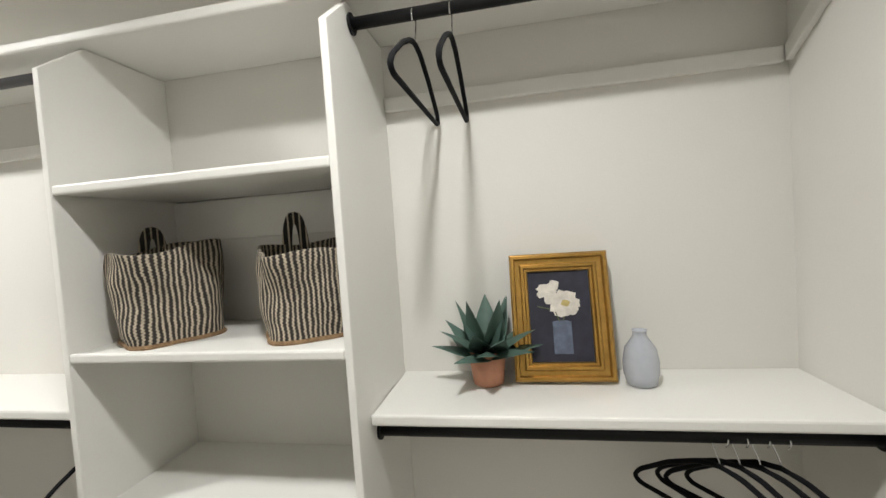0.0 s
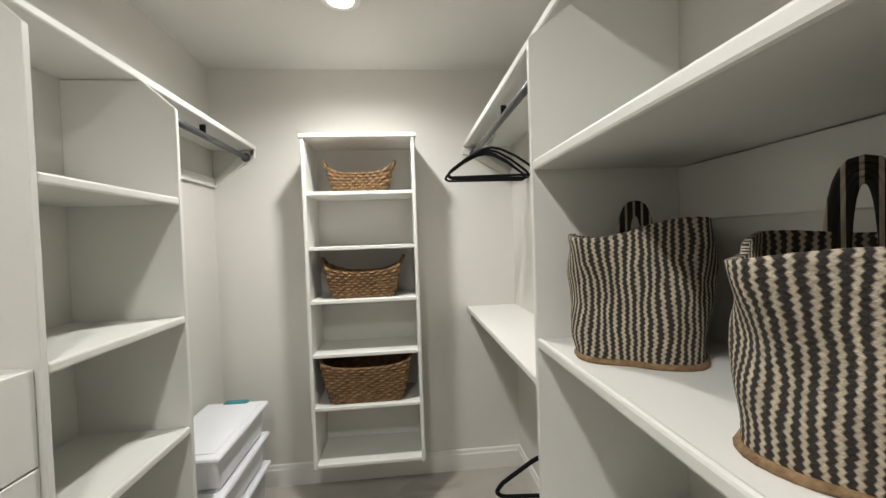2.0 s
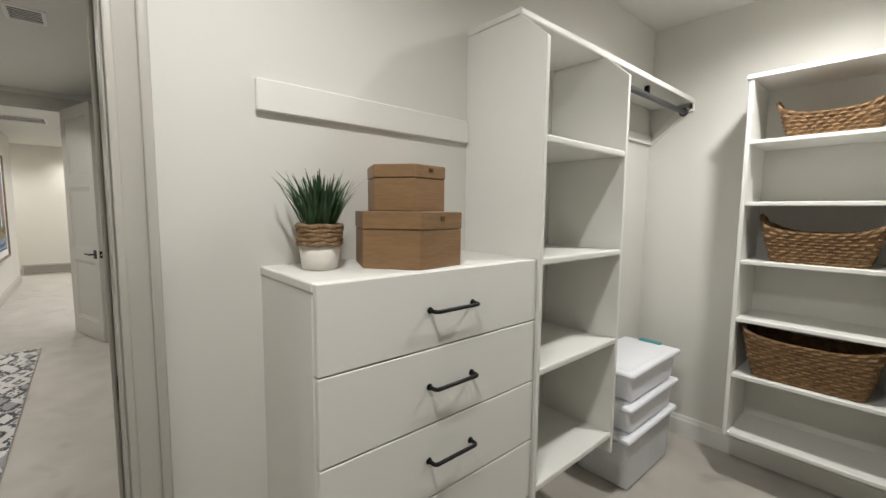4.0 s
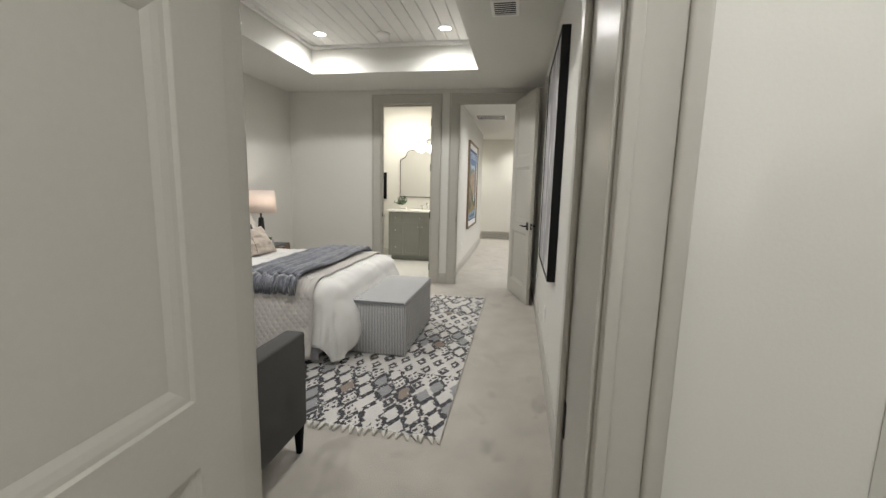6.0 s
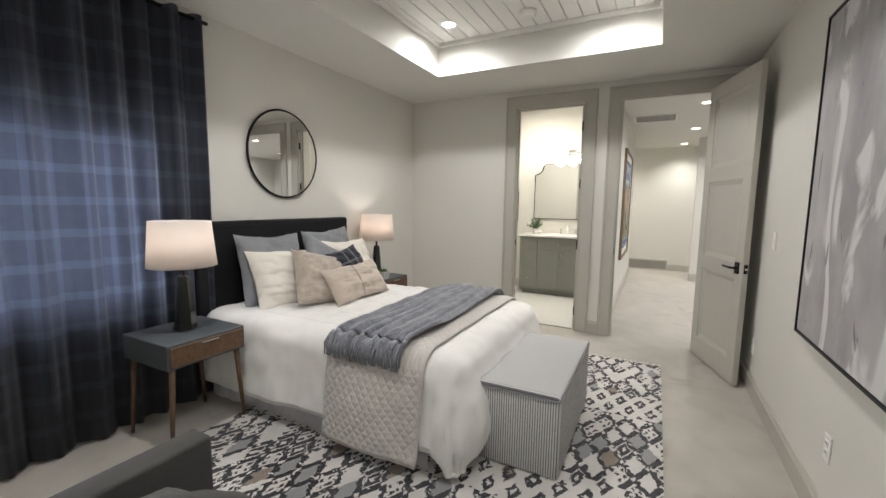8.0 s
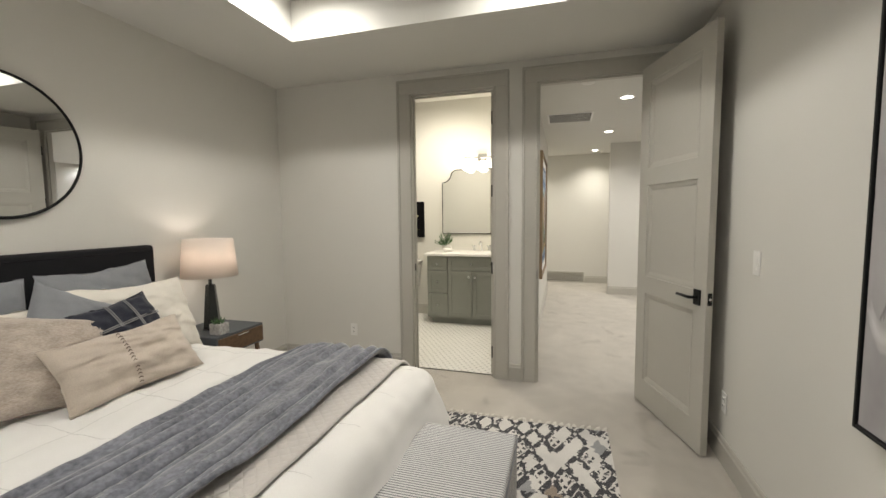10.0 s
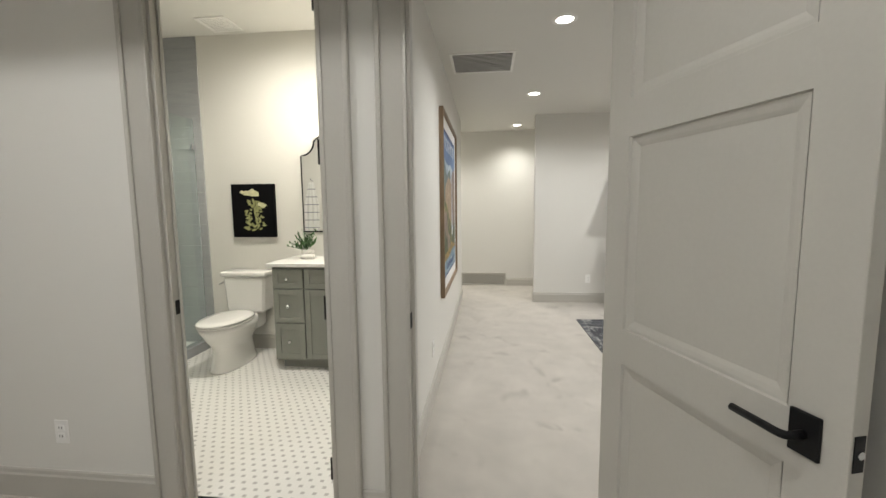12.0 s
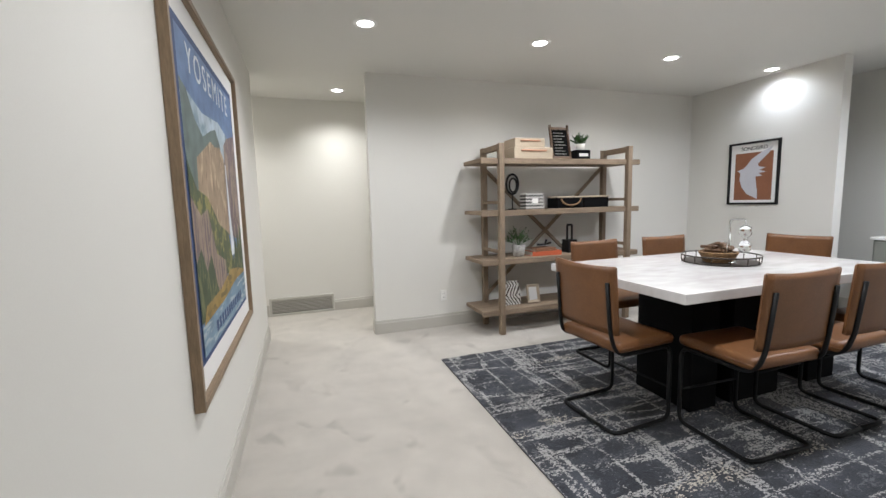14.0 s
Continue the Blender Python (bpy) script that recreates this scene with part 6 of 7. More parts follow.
sv = thing("shower_valve", "round chrome shower valve with a lever", "shower valve", (3.755, -7.107, 1.215))
bm = B()
lathe(bm, [(0.085, 0), (0.082, 0.008), (0.03, 0.014), (0.026, 0.05)], 32)
bm.transform(pose(0, 0, 0, -90, 0, 0))
part("plate", bm, CHROME, sv, "", True)
bm = B()
tube(bm, [(0, 0.05, 0), (0.07, 0.055, -0.01)], [0.014, 0.007], 8)
part("lever", bm, CHROME, sv, "", True)

# toilet
to = thing("toilet", "white two-piece toilet with an elongated closed seat", "toilet", (2.85, -7.11, 0.006))


def loft(bm, rings):
    vs_ = [[bm.verts.new(p) for p in r] for r in rings]
    n_ = len(vs_[0])
    for a, b_ in zip(vs_, vs_[1:]):
        for k in range(n_):
            bm.faces.new((a[k], a[(k + 1) % n_], b_[(k + 1) % n_], b_[k]))
    bm.faces.new(vs_[0][::-1]), bm.faces.new(vs_[-1])


def egg(w, y0, y1, z, n_=28):
    pts = []
    for k in range(n_):
        a = 2 * math.pi * k / n_
        s = math.sin(a)
        yy = (y0 + y1) / 2 + (y1 - y0) / 2 * math.copysign(abs(s) ** 0.85, s)
        pts.append((w / 2 * math.copysign(abs(math.cos(a)) ** 0.8, math.cos(a)) * (1 - 0.12 * max(0, s)), yy, z))
    return pts


bm = B()
loft(bm, [egg(0.25, 0.13, 0.655, 0), egg(0.255, 0.125, 0.66, 0.02), egg(0.232, 0.15, 0.635, 0.07), egg(0.222, 0.17, 0.615, 0.17), egg(0.232, 0.17, 0.62, 0.21), egg(0.295, 0.14, 0.675, 0.275), egg(0.35, 0.12, 0.72, 0.345), egg(0.37, 0.15, 0.74, 0.39)])
part("bowl", bm, PORC, to, "", True)
bm = B()
loft(bm, [egg(0.365, 0.2, 0.738, 0.393), egg(0.378, 0.2, 0.748, 0.402), egg(0.372, 0.2, 0.742, 0.41)])
part("seat", bm, PORC, to, "", True)
bm = B()
loft(bm, [egg(0.352, 0.205, 0.728, 0.4095), egg(0.352, 0.205, 0.728, 0.417), egg(0.378, 0.2, 0.748, 0.4185), egg(0.38, 0.2, 0.75, 0.427), egg(0.36, 0.21, 0.73, 0.437), egg(0.25, 0.25, 0.65, 0.443)])
part("lid", bm, PORC, to, "closed seat lid", True)
bm = B()
prism(bm, [(-0.18, 0.40), (0.18, 0.40), (0.205, 0.74), (-0.205, 0.74)], 0.005, 0.19, 1, 0.02)
part("tank", bm, PORC, to)
bm = B()
box(bm, (-0.22, 0.0, 0.742), (0.22, 0.205, 0.785), 0.014, 3)
part("tank_lid", bm, PORC, to, "", True)
bm = B()
tube(bm, [(0.2, 0.12, 0.68), (0.235, 0.12, 0.68), (0.235, 0.19, 0.67)], 0.008, 8)
part("flush_lever", bm, CHROME, to, "chrome flush lever", True)
bm = B()
box(bm, (-0.12, 0.02, 0.25), (0.12, 0.2, 0.41), 0.03, 2)
part("pedestal_neck", bm, PORC, to, "", True)

# vanity
va = thing("vanity_cabinet", "sage grey shaker vanity with chrome knobs", "vanity")
bm = B()
box(bm, (1.125, -7.12, 0.09), (2.40, -6.62, 0.89), 0.002)
box(bm, (1.13, -7.1, 0.006), (2.36, -6.68, 0.09))
part("carcass", bm, SAGE, va)


def shaker(x0, x1, z0, z1, knob, name):
    bm = B()
    box(bm, (x0, -6.62, z0), (x1, -6.606, z1))
    f = 0.045 if z1 - z0 > 0.14 else 0.03
    for lo, hi in (((x0, z0), (x0 + f, z1)), ((x1 - f, z0), (x1, z1)), ((x0 + f, z0), (x1 - f, z0 + f)), ((x0 + f, z1 - f), (x1 - f, z1))):
        box(bm, (lo[0], -6.607, lo[1]), (hi[0], -6.598, hi[1]), 0.0015)
    d_ = part(name, bm, SAGE, va)
    bm = B()
    lathe(bm, [(0.006, 0), (0.006, 0.012), (0.014, 0.018), (0.013, 0.027), (0.006, 0.03)], 14)
    bm.transform(pose(knob[0], -6.598, knob[1], -90, 0, 0))
    part("knob", bm, CHROME, d_, "round chrome knob", True)


for z0, z1 in ((0.71, 0.87), (0.42, 0.70), (0.11, 0.41)):
    shaker(2.125, 2.385, z0, z1, (2.255, (z0 + z1) / 2), "drawer_front")
shaker(1.50, 2.115, 0.71, 0.87, (1.81, 0.79), "drawer_front")
shaker(1.81, 2.115, 0.11, 0.70, (1.845, 0.63), "door")
shaker(1.50, 1.80, 0.11, 0.70, (1.765, 0.63), "door")
for z0, z1 in ((0.71, 0.87), (0.42, 0.70), (0.11, 0.41)):
    shaker(1.14, 1.49, z0, z1, (1.315, (z0 + z1) / 2), "drawer_front")
bm = B()
box(bm, (1.122, -7.12, 0.89), (2.43, -6.58, 0.92), 0.003)
solid("quartz_countertop", bm, STONE, "white quartz top on the sage grey vanity", "countertop")
fa = thing("faucet", "chrome widespread faucet with two handles", "faucet", (1.765, -7.02, 0.921))
bm = B()
tube(bm, rounded([(0, 0, 0), (0, 0, 0.13), (0, 0.1, 0.13), (0, 0.12, 0.09)], 0.05), 0.011, 10)
part("spout", bm, CHROME, fa, "", True)
for x in (-0.1, 0.1):
    bm = B()
    lathe(bm, [(0.02, 0), (0.016, 0.01), (0.012, 0.07), (0.008, 0.08)], 14, (x, 0, 0))
    tube(bm, [(x - 0.03, 0, 0.075), (x + 0.03, 0, 0.075)], 0.006, 8)
    part("handle", bm, CHROME, fa, "", True)
mi = thing("vanity_mirror", "arched vanity mirror in a thin black frame", "mirror", (1.775, -7.118, 1.15))
out = [(-0.555, 0), (0.555, 0), (0.555, 0.70)]
out += [(0.555 - 0.13 * math.sin(k * math.pi / 12), 0.70 + 0.13 * (1 - math.cos(k * math.pi / 12))) for k in range(1, 7)]
out += [(0.37, 0.87), (-0.37, 0.87)] + [(-0.555 + 0.13 * math.sin(k * math.pi / 12), 0.70 + 0.13 * (1 - math.cos(k * math.pi / 12))) for k in range(6, 0, -1)] + [(-0.555, 0.70)]
bm = B()
prism(bm, out, 0.002, 0.008, 1)
part("glass", bm, MIRR, mi, "mirror glass")
bm = B()
tube(bm, [(x, 0.009, z) for x, z in out], 0.007, 6, True)
part("frame", bm, BLACK, mi, "thin black frame")
vl = thing("vanity_light", "chrome bar light with three glass globes, lit", "wall light", (1.765, -7.118, 2.17))
bm = B()
box(bm, (-0.26, 0.03, -0.010), (0.26, 0.045, 0.010), 0.003)
box(bm, (-0.06, 0, -0.05), (0.06, 0.031, 0.05), 0.004)
part("bar", bm, CHROME, vl)
GLOBE = glow("lit_glass_globe", (1.0, 0.93, 0.78), 9.0)
for x in (-0.185, 0, 0.185):
    bm = B()
    tube(bm, rounded([(x, 0.04, 0), (x, 0.1, 0), (x, 0.1, -0.075)], 0.02), 0.008, 8)
    part("arm", bm, CHROME, vl, "", True)
    bm = B()
    bmesh.ops.create_uvsphere(bm, u_segments=20, v_segments=12, radius=0.062)
    bm.transform(pose(x, 0.1, -0.128))
    part("globe", bm, GLOBE, vl, "glowing glass globe", True).visible_shadow = False
    li = bpy.data.lights.new("vanity_bulb", "POINT")
    li.energy, li.color, li.shadow_soft_size = 3.5, (1.0, 0.91, 0.74), 0.055
    new("vanity_bulb", li).matrix_basis = pose(1.765 + x, -7.018, 2.042)


def leafy(name, label, at, pot_r, pot_h, pot_mat, spread, count, seed, leaf=0.03):
    ob = thing(name, label, "potted plant", at)
    bm = B()
    lathe(bm, [(pot_r * 0.75, 0), (pot_r * 0.85, 0.003), (pot_r, pot_h), (pot_r * 0.9, pot_h), (pot_r * 0.85, pot_h - 0.01)], 20)
    part("pot", bm, pot_mat, ob, "", True)
    rg = random.Random(seed)
    bm, st_ = B(), B()
    for i in range(count):
        a, el, ln = rg.uniform(0, 6.28), rg.uniform(0.2, 1.4), spread * rg.uniform(0.5, 1)
        tip = Vector((math.cos(a) * math.cos(el), math.sin(a) * math.cos(el), math.sin(el))) * ln + Vector((0, 0, pot_h))
        tube(st_, [(0, 0, pot_h - 0.005), tuple(tip * 0.6 + Vector((0, 0, pot_h * 0.4))), tuple(tip)], 0.0012, 4)
        for k in range(6):
            f = 0.45 + 0.11 * k
            p = Vector((0, 0, pot_h)).lerp(tip, f)
            blade(bm, p, a + (1.2 if k % 2 else -1.2) + rg.uniform(-0.4, 0.4), leaf * rg.uniform(0.7, 1.1), leaf * 0.5, rg.uniform(0.4, 1.3), 0.5, 3)
    part("stems", st_, LEAF, ob)
    part("leaves", bm, LEAF, ob, "small green leaves")
    return ob


leafy("potted_plant", "small leafy plant in a cream pot on the vanity", (2.24, -6.95, 0.921), 0.05, 0.07, CREAM, 0.17, 36, 4, 0.04)
TOWELW = material("white_terry", (0.78, 0.76, 0.73), 0.95, 0.05, 200, 10, 0.8, sheen=0.3)
bm = B()
tube(bm, [(2.13, -6.86, 0.945), (2.16, -6.86, 0.947), (2.22, -6.86, 0.946), (2.25, -6.86, 0.945)], [0.021, 0.024, 0.024, 0.021], 12)
tube(bm, [(2.145, -6.875, 0.985), (2.185, -6.875, 0.987), (2.235, -6.875, 0.985)], [0.017, 0.019, 0.017], 12)
solid("rolled_cloth", bm, TOWELW, "rolled white washcloth on the vanity top", "towel", smooth=True)
fb = thing("botanical_canvas", "dark canvas with pale yellow flowers on stems", "picture", (2.81, -7.119, 1.10), 180)
bm = B()
box(bm, (-0.212, -0.035, 0), (0.212, 0, 0.50), 0.003)
part("canvas", bm, BLACKM, fb, "black canvas")
FLP, STG = material("painted_pale_yellow", (0.60, 0.58, 0.36), 0.8, 0.15, 90, 30, 0.2), material("painted_olive_leaves", (0.30, 0.30, 0.13), 0.8, 0.4, 90, 30, 0.2)
rg = random.Random(11)
for x, z, r_ in ((0.0, 0.42, 0.05), (-0.05, 0.415, 0.038), (0.035, 0.405, 0.034), (0.10, 0.30, 0.034), (0.07, 0.31, 0.026), (-0.1, 0.425, 0.024)):
    bm = B()
    disc(bm, x, z, r_, r_ * 0.65, -0.0362 - r_ * 0.02, 14, 0.18)
    part("painted_flower", bm, FLP, fb, "pale yellow painted flower")
bm = B()
for i in range(80):
    t_ = i / 80
    x, z, a = rg.uniform(-0.09, 0.11) * (1 - 0.3 * t_), 0.07 + 0.28 * t_, rg.uniform(0, 6.28)
    l_, w_ = rg.uniform(0.035, 0.06), 0.011
    c_, s_ = math.cos(a), math.sin(a)
    f = bm.faces.new([bm.verts.new((x + u * c_ - v * s_, -0.0358 - 0.0002 * (i % 5), z + u * s_ + v * c_)) for u, v in ((-l_ / 2, 0), (0, w_), (l_ / 2, 0), (0, -w_))])
part("painted_leaves", bm, STG, fb, "olive painted leaves")
ceiling_vent("exhaust_fan", 2.78, 3.06, -7.05, -6.77, 2.96, "square white bathroom exhaust fan grille", 16, share=0.34)

tl = thing("hand_towel", "white hand towel with grey stripes on a wall hook", "towel", (3.11, -5.104, 1.74))
bm = B()
sheet = []
for k in range(17):
    f = k / 16
    half = 0.035 + 0.075 * min(1, f * 2.2)
    sheet.append([bm.verts.new((half * (2 * i / 20 - 1) + 0.012 * f, -0.028 - 0.012 * math.sin(i * 0.95 + 1) * (0.4 + 0.6 * f), -0.75 * f)) for i in range(21)])
for a, b_ in zip(sheet, sheet[1:]):
    for i in range(20):
        bm.faces.new((a[i], a[i + 1], b_[i + 1], b_[i]))
TOWELS = striped("white_grey_striped_terry", (0.76, 0.75, 0.72), (0.33, 0.34, 0.36), 2, 0.11, 0.12, 0, 60, 0.95, 0.6)
thicken(part("cloth", bm, TOWELS, tl, "", True), 0.008)
bm = B()
tube(bm, rounded([(0, 0.004, 0.02), (0, -0.04, 0.02), (0, -0.05, 0.045)], 0.015), 0.007, 8)
lathe(bm, [(0.022, 0), (0.02, 0.006)], 18, (0, 0, 0))
part("hook", bm, CHROME, tl, "chrome wall hook", True)

# ---- dining ----
LEATH = material("cognac_leather", (0.185, 0.082, 0.03), 0.38, 0.18, 140, 6, 0.15, dark=(0.125, 0.053, 0.019))
MARB = material("white_marble", (0.80, 0.79, 0.78), 0.12, 0.1, 6, 1.8, 0.0, dark=(0.62, 0.60, 0.585), stretch=(1, 2.5, 1), coat=0.3)
RUSTIC = material("weathered_oak", (0.30, 0.225, 0.155), 0.7, 0.3, 26, 5, 0.3, stretch=(1, 9, 9), dark=(0.17, 0.125, 0.085))
RUSTZ = material("weathered_oak_upright", (0.30, 0.225, 0.155), 0.7, 0.3, 26, 5, 0.3, stretch=(9, 9, 1), dark=(0.17, 0.125, 0.085))


def rug_navy():
    m = material("distressed_navy_rug", (0.028, 0.031, 0.039), 0.95, 0.3, 160, 7, 0.6, sheen=0.2, spec=0.1)
    nt = m.node_tree
    b = nt.nodes["Principled BSDF"]
    co = nt.nodes.new("ShaderNodeTexCoord")
    tuft = node(nt, "TexVoronoi", Scale=95.0)
    tuft.distance = "CHEBYCHEV"
    mp = node(nt, "Mapping", Scale=(1.0, 1.7, 1.0))
    nt.links.new(co.outputs["Object"], mp.inputs["Vector"])
    nt.links.new(mp.outputs[0], tuft.inputs["Vector"])
    sc = nt.nodes.new("ShaderNodeSeparateColor")
    nt.links.new(tuft.outputs["Color"], sc.inputs[0])
    rough_ = maths(nt, "MULTIPLY", maths(nt, "SUBTRACT", sc.outputs[0], 0.5), 1.3)

    def worn(value, level):
        """Breaks a soft mask up tuft by tuft."""
        return maths(nt, "GREATER_THAN", maths(nt, "ADD", value, rough_), level)

    def threads(stretch, width, detail=3.0):
        """Thin wandering lines along one way of the weave."""
        n = noise_map(nt, 1.0, 0.0, 1.0, detail, stretch)
        return maths(nt, "SUBTRACT", 1.0, maths(nt, "DIVIDE", maths(nt, "ABSOLUTE", maths(nt, "SUBTRACT", n, 0.5)), width))

    overlay(nt, (0.048, 0.053, 0.065), noise_map(nt, 4.0, 0.45, 0.62, 5.0))
    overlay(nt, (0.10, 0.105, 0.115), worn(noise_map(nt, 9.0, 0.45, 0.70, 6.0, (1, 2.2, 1)), 0.75))
    overlay(nt, (0.33, 0.325, 0.32), worn(noise_map(nt, 16.0, 0.50, 0.80, 6.0, (1, 1.8, 1)), 1.05))
    overlay(nt, (0.012, 0.013, 0.018), maths(nt, "MULTIPLY", worn(noise_map(nt, 3.2, 0.48, 0.62, 6.0), 0.9), 0.8))
    overlay(nt, (0.24, 0.235, 0.235), worn(noise_map(nt, 2.6, 0.56, 0.74, 6.0, (0.7, 1.8, 1)), 0.88))
    overlay(nt, (0.34, 0.335, 0.325), worn(threads((0.6, 4.6, 1), 0.035), 0.68))
    overlay(nt, (0.34, 0.335, 0.325), worn(threads((3.6, 0.6, 1), 0.03), 0.72))
    overlay(nt, (0.47, 0.435, 0.37), worn(noise_map(nt, 1.7, 0.58, 0.74, 5.0, (0.7, 2.6, 1)), 0.80))
    return m


dr_ = thing("dining_rug", "distressed navy and grey rug under the dining table", "rug")
bm = B()
n1, n2 = 40, 30
gr = [[bm.verts.new((-4.1 + 3.65 * i / n1, -8.35 + 2.75 * j / n2, 0.012 + 0.004 * noise.noise((i * 0.5, j * 0.5, 3.0)))) for j in range(n2 + 1)] for i in range(n1 + 1)]
for i in range(n1):
    for j in range(n2):
        bm.faces.new((gr[i][j], gr[i + 1][j], gr[i + 1][j + 1], gr[i][j + 1]))
part("pile_layer", bm, rug_navy(), dr_, "", True)
bm = B()
box(bm, (-4.1, -8.35, 0.001), (-0.45, -5.6, 0.009))
part("backing", bm, NAVY, dr_)

tb = thing("dining_table", "white marble dining table on black pedestal blocks", "table")
TZ = 0.86
bm = B()
box(bm, (-3.10, -7.79, TZ - 0.055), (-1.16, -6.63, TZ), 0.004, 2)
part("tabletop", bm, MARB, tb, "veined white marble top")
for x0, x1, y0, y1 in ((-1.80, -1.58, -7.36, -6.93), (-2.36, -1.92, -7.36, -6.93), (-2.98, -2.7, -7.5, -6.95)):
    bm = B()
    box(bm, (x0, y0, 0.017), (x1, y1, TZ - 0.056), 0.004)
    part("pedestal", bm, BLACKM, tb, "black pedestal block")


def dining_chair(at, turn):
    """A leather seat and back on a bent black tube; the sitter faces +y of the chair's own frame."""
    ob = thing("dining_chair", "cognac leather cantilever chair with a black tube frame", "chair", at, turn, "chairs round the table")
    w, r_ = 0.218, 0.0115
    for s in (-1, 1):
        bm = B()
        x = s * w
        tube(bm, rounded([(x * 0.93, -0.262, 0.875), (x * 0.95, -0.238, 0.60), (x, -0.215, 0.50), (x, -0.15, 0.462), (x, 0.19, 0.462), (x, 0.215, 0.42), (x, 0.215, r_ + 0.002), (x, -0.205, r_ + 0.002), (0, -0.205, r_ + 0.002)], 0.05, 4), r_, 10)
        part("frame_tube", bm, BLACK, ob, "bent black steel tube", True)
    bm = B()
    tube(bm, [(-w, 0.215, 0.205), (w, 0.215, 0.205)], 0.0065, 8)
    part("crossbar", bm, BLACK, ob, "", True)
    bm = B()
    box(bm, (-0.236, -0.205, 0.474), (0.236, 0.232, 0.54), 0.027, 4)
    for v in bm.verts:
        u, q_ = v.co.x / 0.236, (v.co.y - 0.012) / 0.22
        if v.co.z > 0.5:
            v.co.z += 0.012 * max(0, 1 - u * u) * max(0, 1 - q_ * q_) - 0.012 * max(0, q_ - 0.6)
    seat = part("seat", bm, LEATH, ob, "", True)
    bm = B()
    tube(bm, rounded([(-0.235, -0.2, 0.507), (0.235, -0.2, 0.507), (0.235, 0.23, 0.507), (-0.235, 0.23, 0.507), (-0.235, -0.2, 0.507)], 0.03)[:-1], 0.0035, 6, True)
    part("welt", bm, LEATH, seat, "stitched welt", True)
    bm = B()
    m_, k_ = 14, 10
    faces = []
    for off in (0.0, 0.03):
        g_ = []
        for i in range(m_ + 1):
            row = []
            for j in range(k_ + 1):
                u, v = 2 * i / m_ - 1, j / k_
                pad = 0.005 * (1 - u * u) * math.sin(math.pi * v) * (1 if off else -1)
                row.append(bm.verts.new((u * (0.238 + 0.004 * v), -0.225 - 0.032 * v - 0.018 * (1 - u * u) + off + pad, 0.585 + 0.38 * v - 0.010 * (1 - u * u) * (1 if v > 0.9 else 0))))
            g_.append(row)
        faces.append(g_)
    a_, b_ = faces
    for i in range(m_):
        for j in range(k_):
            bm.faces.new((a_[i][j], a_[i + 1][j], a_[i + 1][j + 1], a_[i][j + 1]))
            bm.faces.new((b_[i][j], b_[i][j + 1], b_[i + 1][j + 1], b_[i + 1][j]))
    for i in range(m_):
        bm.faces.new((a_[i][0], b_[i][0], b_[i + 1][0], a_[i + 1][0])), bm.faces.new((a_[i][k_], a_[i + 1][k_], b_[i + 1][k_], b_[i][k_]))
    for j in range(k_):
        bm.faces.new((a_[0][j], a_[0][j + 1], b_[0][j + 1], b_[0][j])), bm.faces.new((a_[m_][j], b_[m_][j], b_[m_][j + 1], a_[m_][j + 1]))
    bmesh.ops.recalc_face_normals(bm, faces=bm.faces)
    bmesh.ops.bevel(bm, geom=[e for e in bm.edges if e.calc_face_angle(0) > 0.9], offset=0.006, segments=2, affect="EDGES")
    back = part("backrest", bm, LEATH, ob, "", True)
    for s in (-1, 1):
        bm = B()
        tube(bm, [(s * 0.243, -0.243, 0.962), (s * 0.2385, -0.211, 0.588)], 0.004, 6)
        part("back_seam", bm, LEATH, back)
    return ob


ch = dining_chair((-1.165, -7.12, 0.015), 94)
for x, y, a in ((-1.64, -6.65, 178), (-2.265, -6.65, 181), (-2.90, -6.66, 180), (-1.80, -7.85, 1), (-2.57, -7.85, -1), (-3.26, -7.52, -86)):
    copy_thing(ch, pose(x, y, 0.015, 0, 0, a))

# tray and things on the table
IRON = material("dark_bronze_iron", (0.06, 0.05, 0.042), 0.5, 0.2, 60, 8, 0.1, metal=0.7)
tr_ = thing("round_tray", "round bronze gallery tray on the table", "tray", (-2.235, -7.28, TZ))
bm = B()
lathe(bm, [(0.235, 0.002), (0.24, 0.008), (0.23, 0.01)], 48)
part("base", bm, IRON, tr_, "", True)
bm = B()
tube(bm, [(0.242 * math.cos(k * math.pi / 24), 0.242 * math.sin(k * math.pi / 24), 0.055) for k in range(48)], 0.005, 6, True)
part("rim", bm, IRON, tr_, "", True)
for k in range(14):
    a = k * math.pi / 7
    bm = B()
    tube(bm, [(0.24 * math.cos(a), 0.24 * math.sin(a), 0.008), (0.242 * math.cos(a), 0.242 * math.sin(a), 0.055)], 0.003, 5)
    part("post", bm, IRON, tr_)
bk = thing("wicker_bowl", "small woven bowl heaped with driftwood pieces", "bowl", (-2.175, -7.25, TZ + 0.011))
bm = B()
for i in range(6):
    r_ = 0.085 + 0.006 * i
    tube(bm, [(r_ * math.cos(k * 0.2618), r_ * math.sin(k * 0.2618), 0.008 + i * 0.012 + 0.002 * math.sin(k * 2.9 + i)) for k in range(24)], 0.0075, 6, True)
lathe(bm, [(0.085, 0.001), (0.085, 0.008)], 24)
part("coil", bm, SEAGR, bk, "", True)
rg = random.Random(8)
for i in range(14):
    bm = B()
    box(bm, (-0.05, -0.014, -0.011), (0.05, 0.014, 0.011), 0.004)
    bm.transform(pose(rg.uniform(-0.06, 0.06), rg.uniform(-0.06, 0.06), 0.075 + 0.05 * rg.random(), rg.uniform(-30, 30), rg.uniform(-30, 30), rg.uniform(0, 180)))
    part("wood_piece", bm, WOOD, bk)
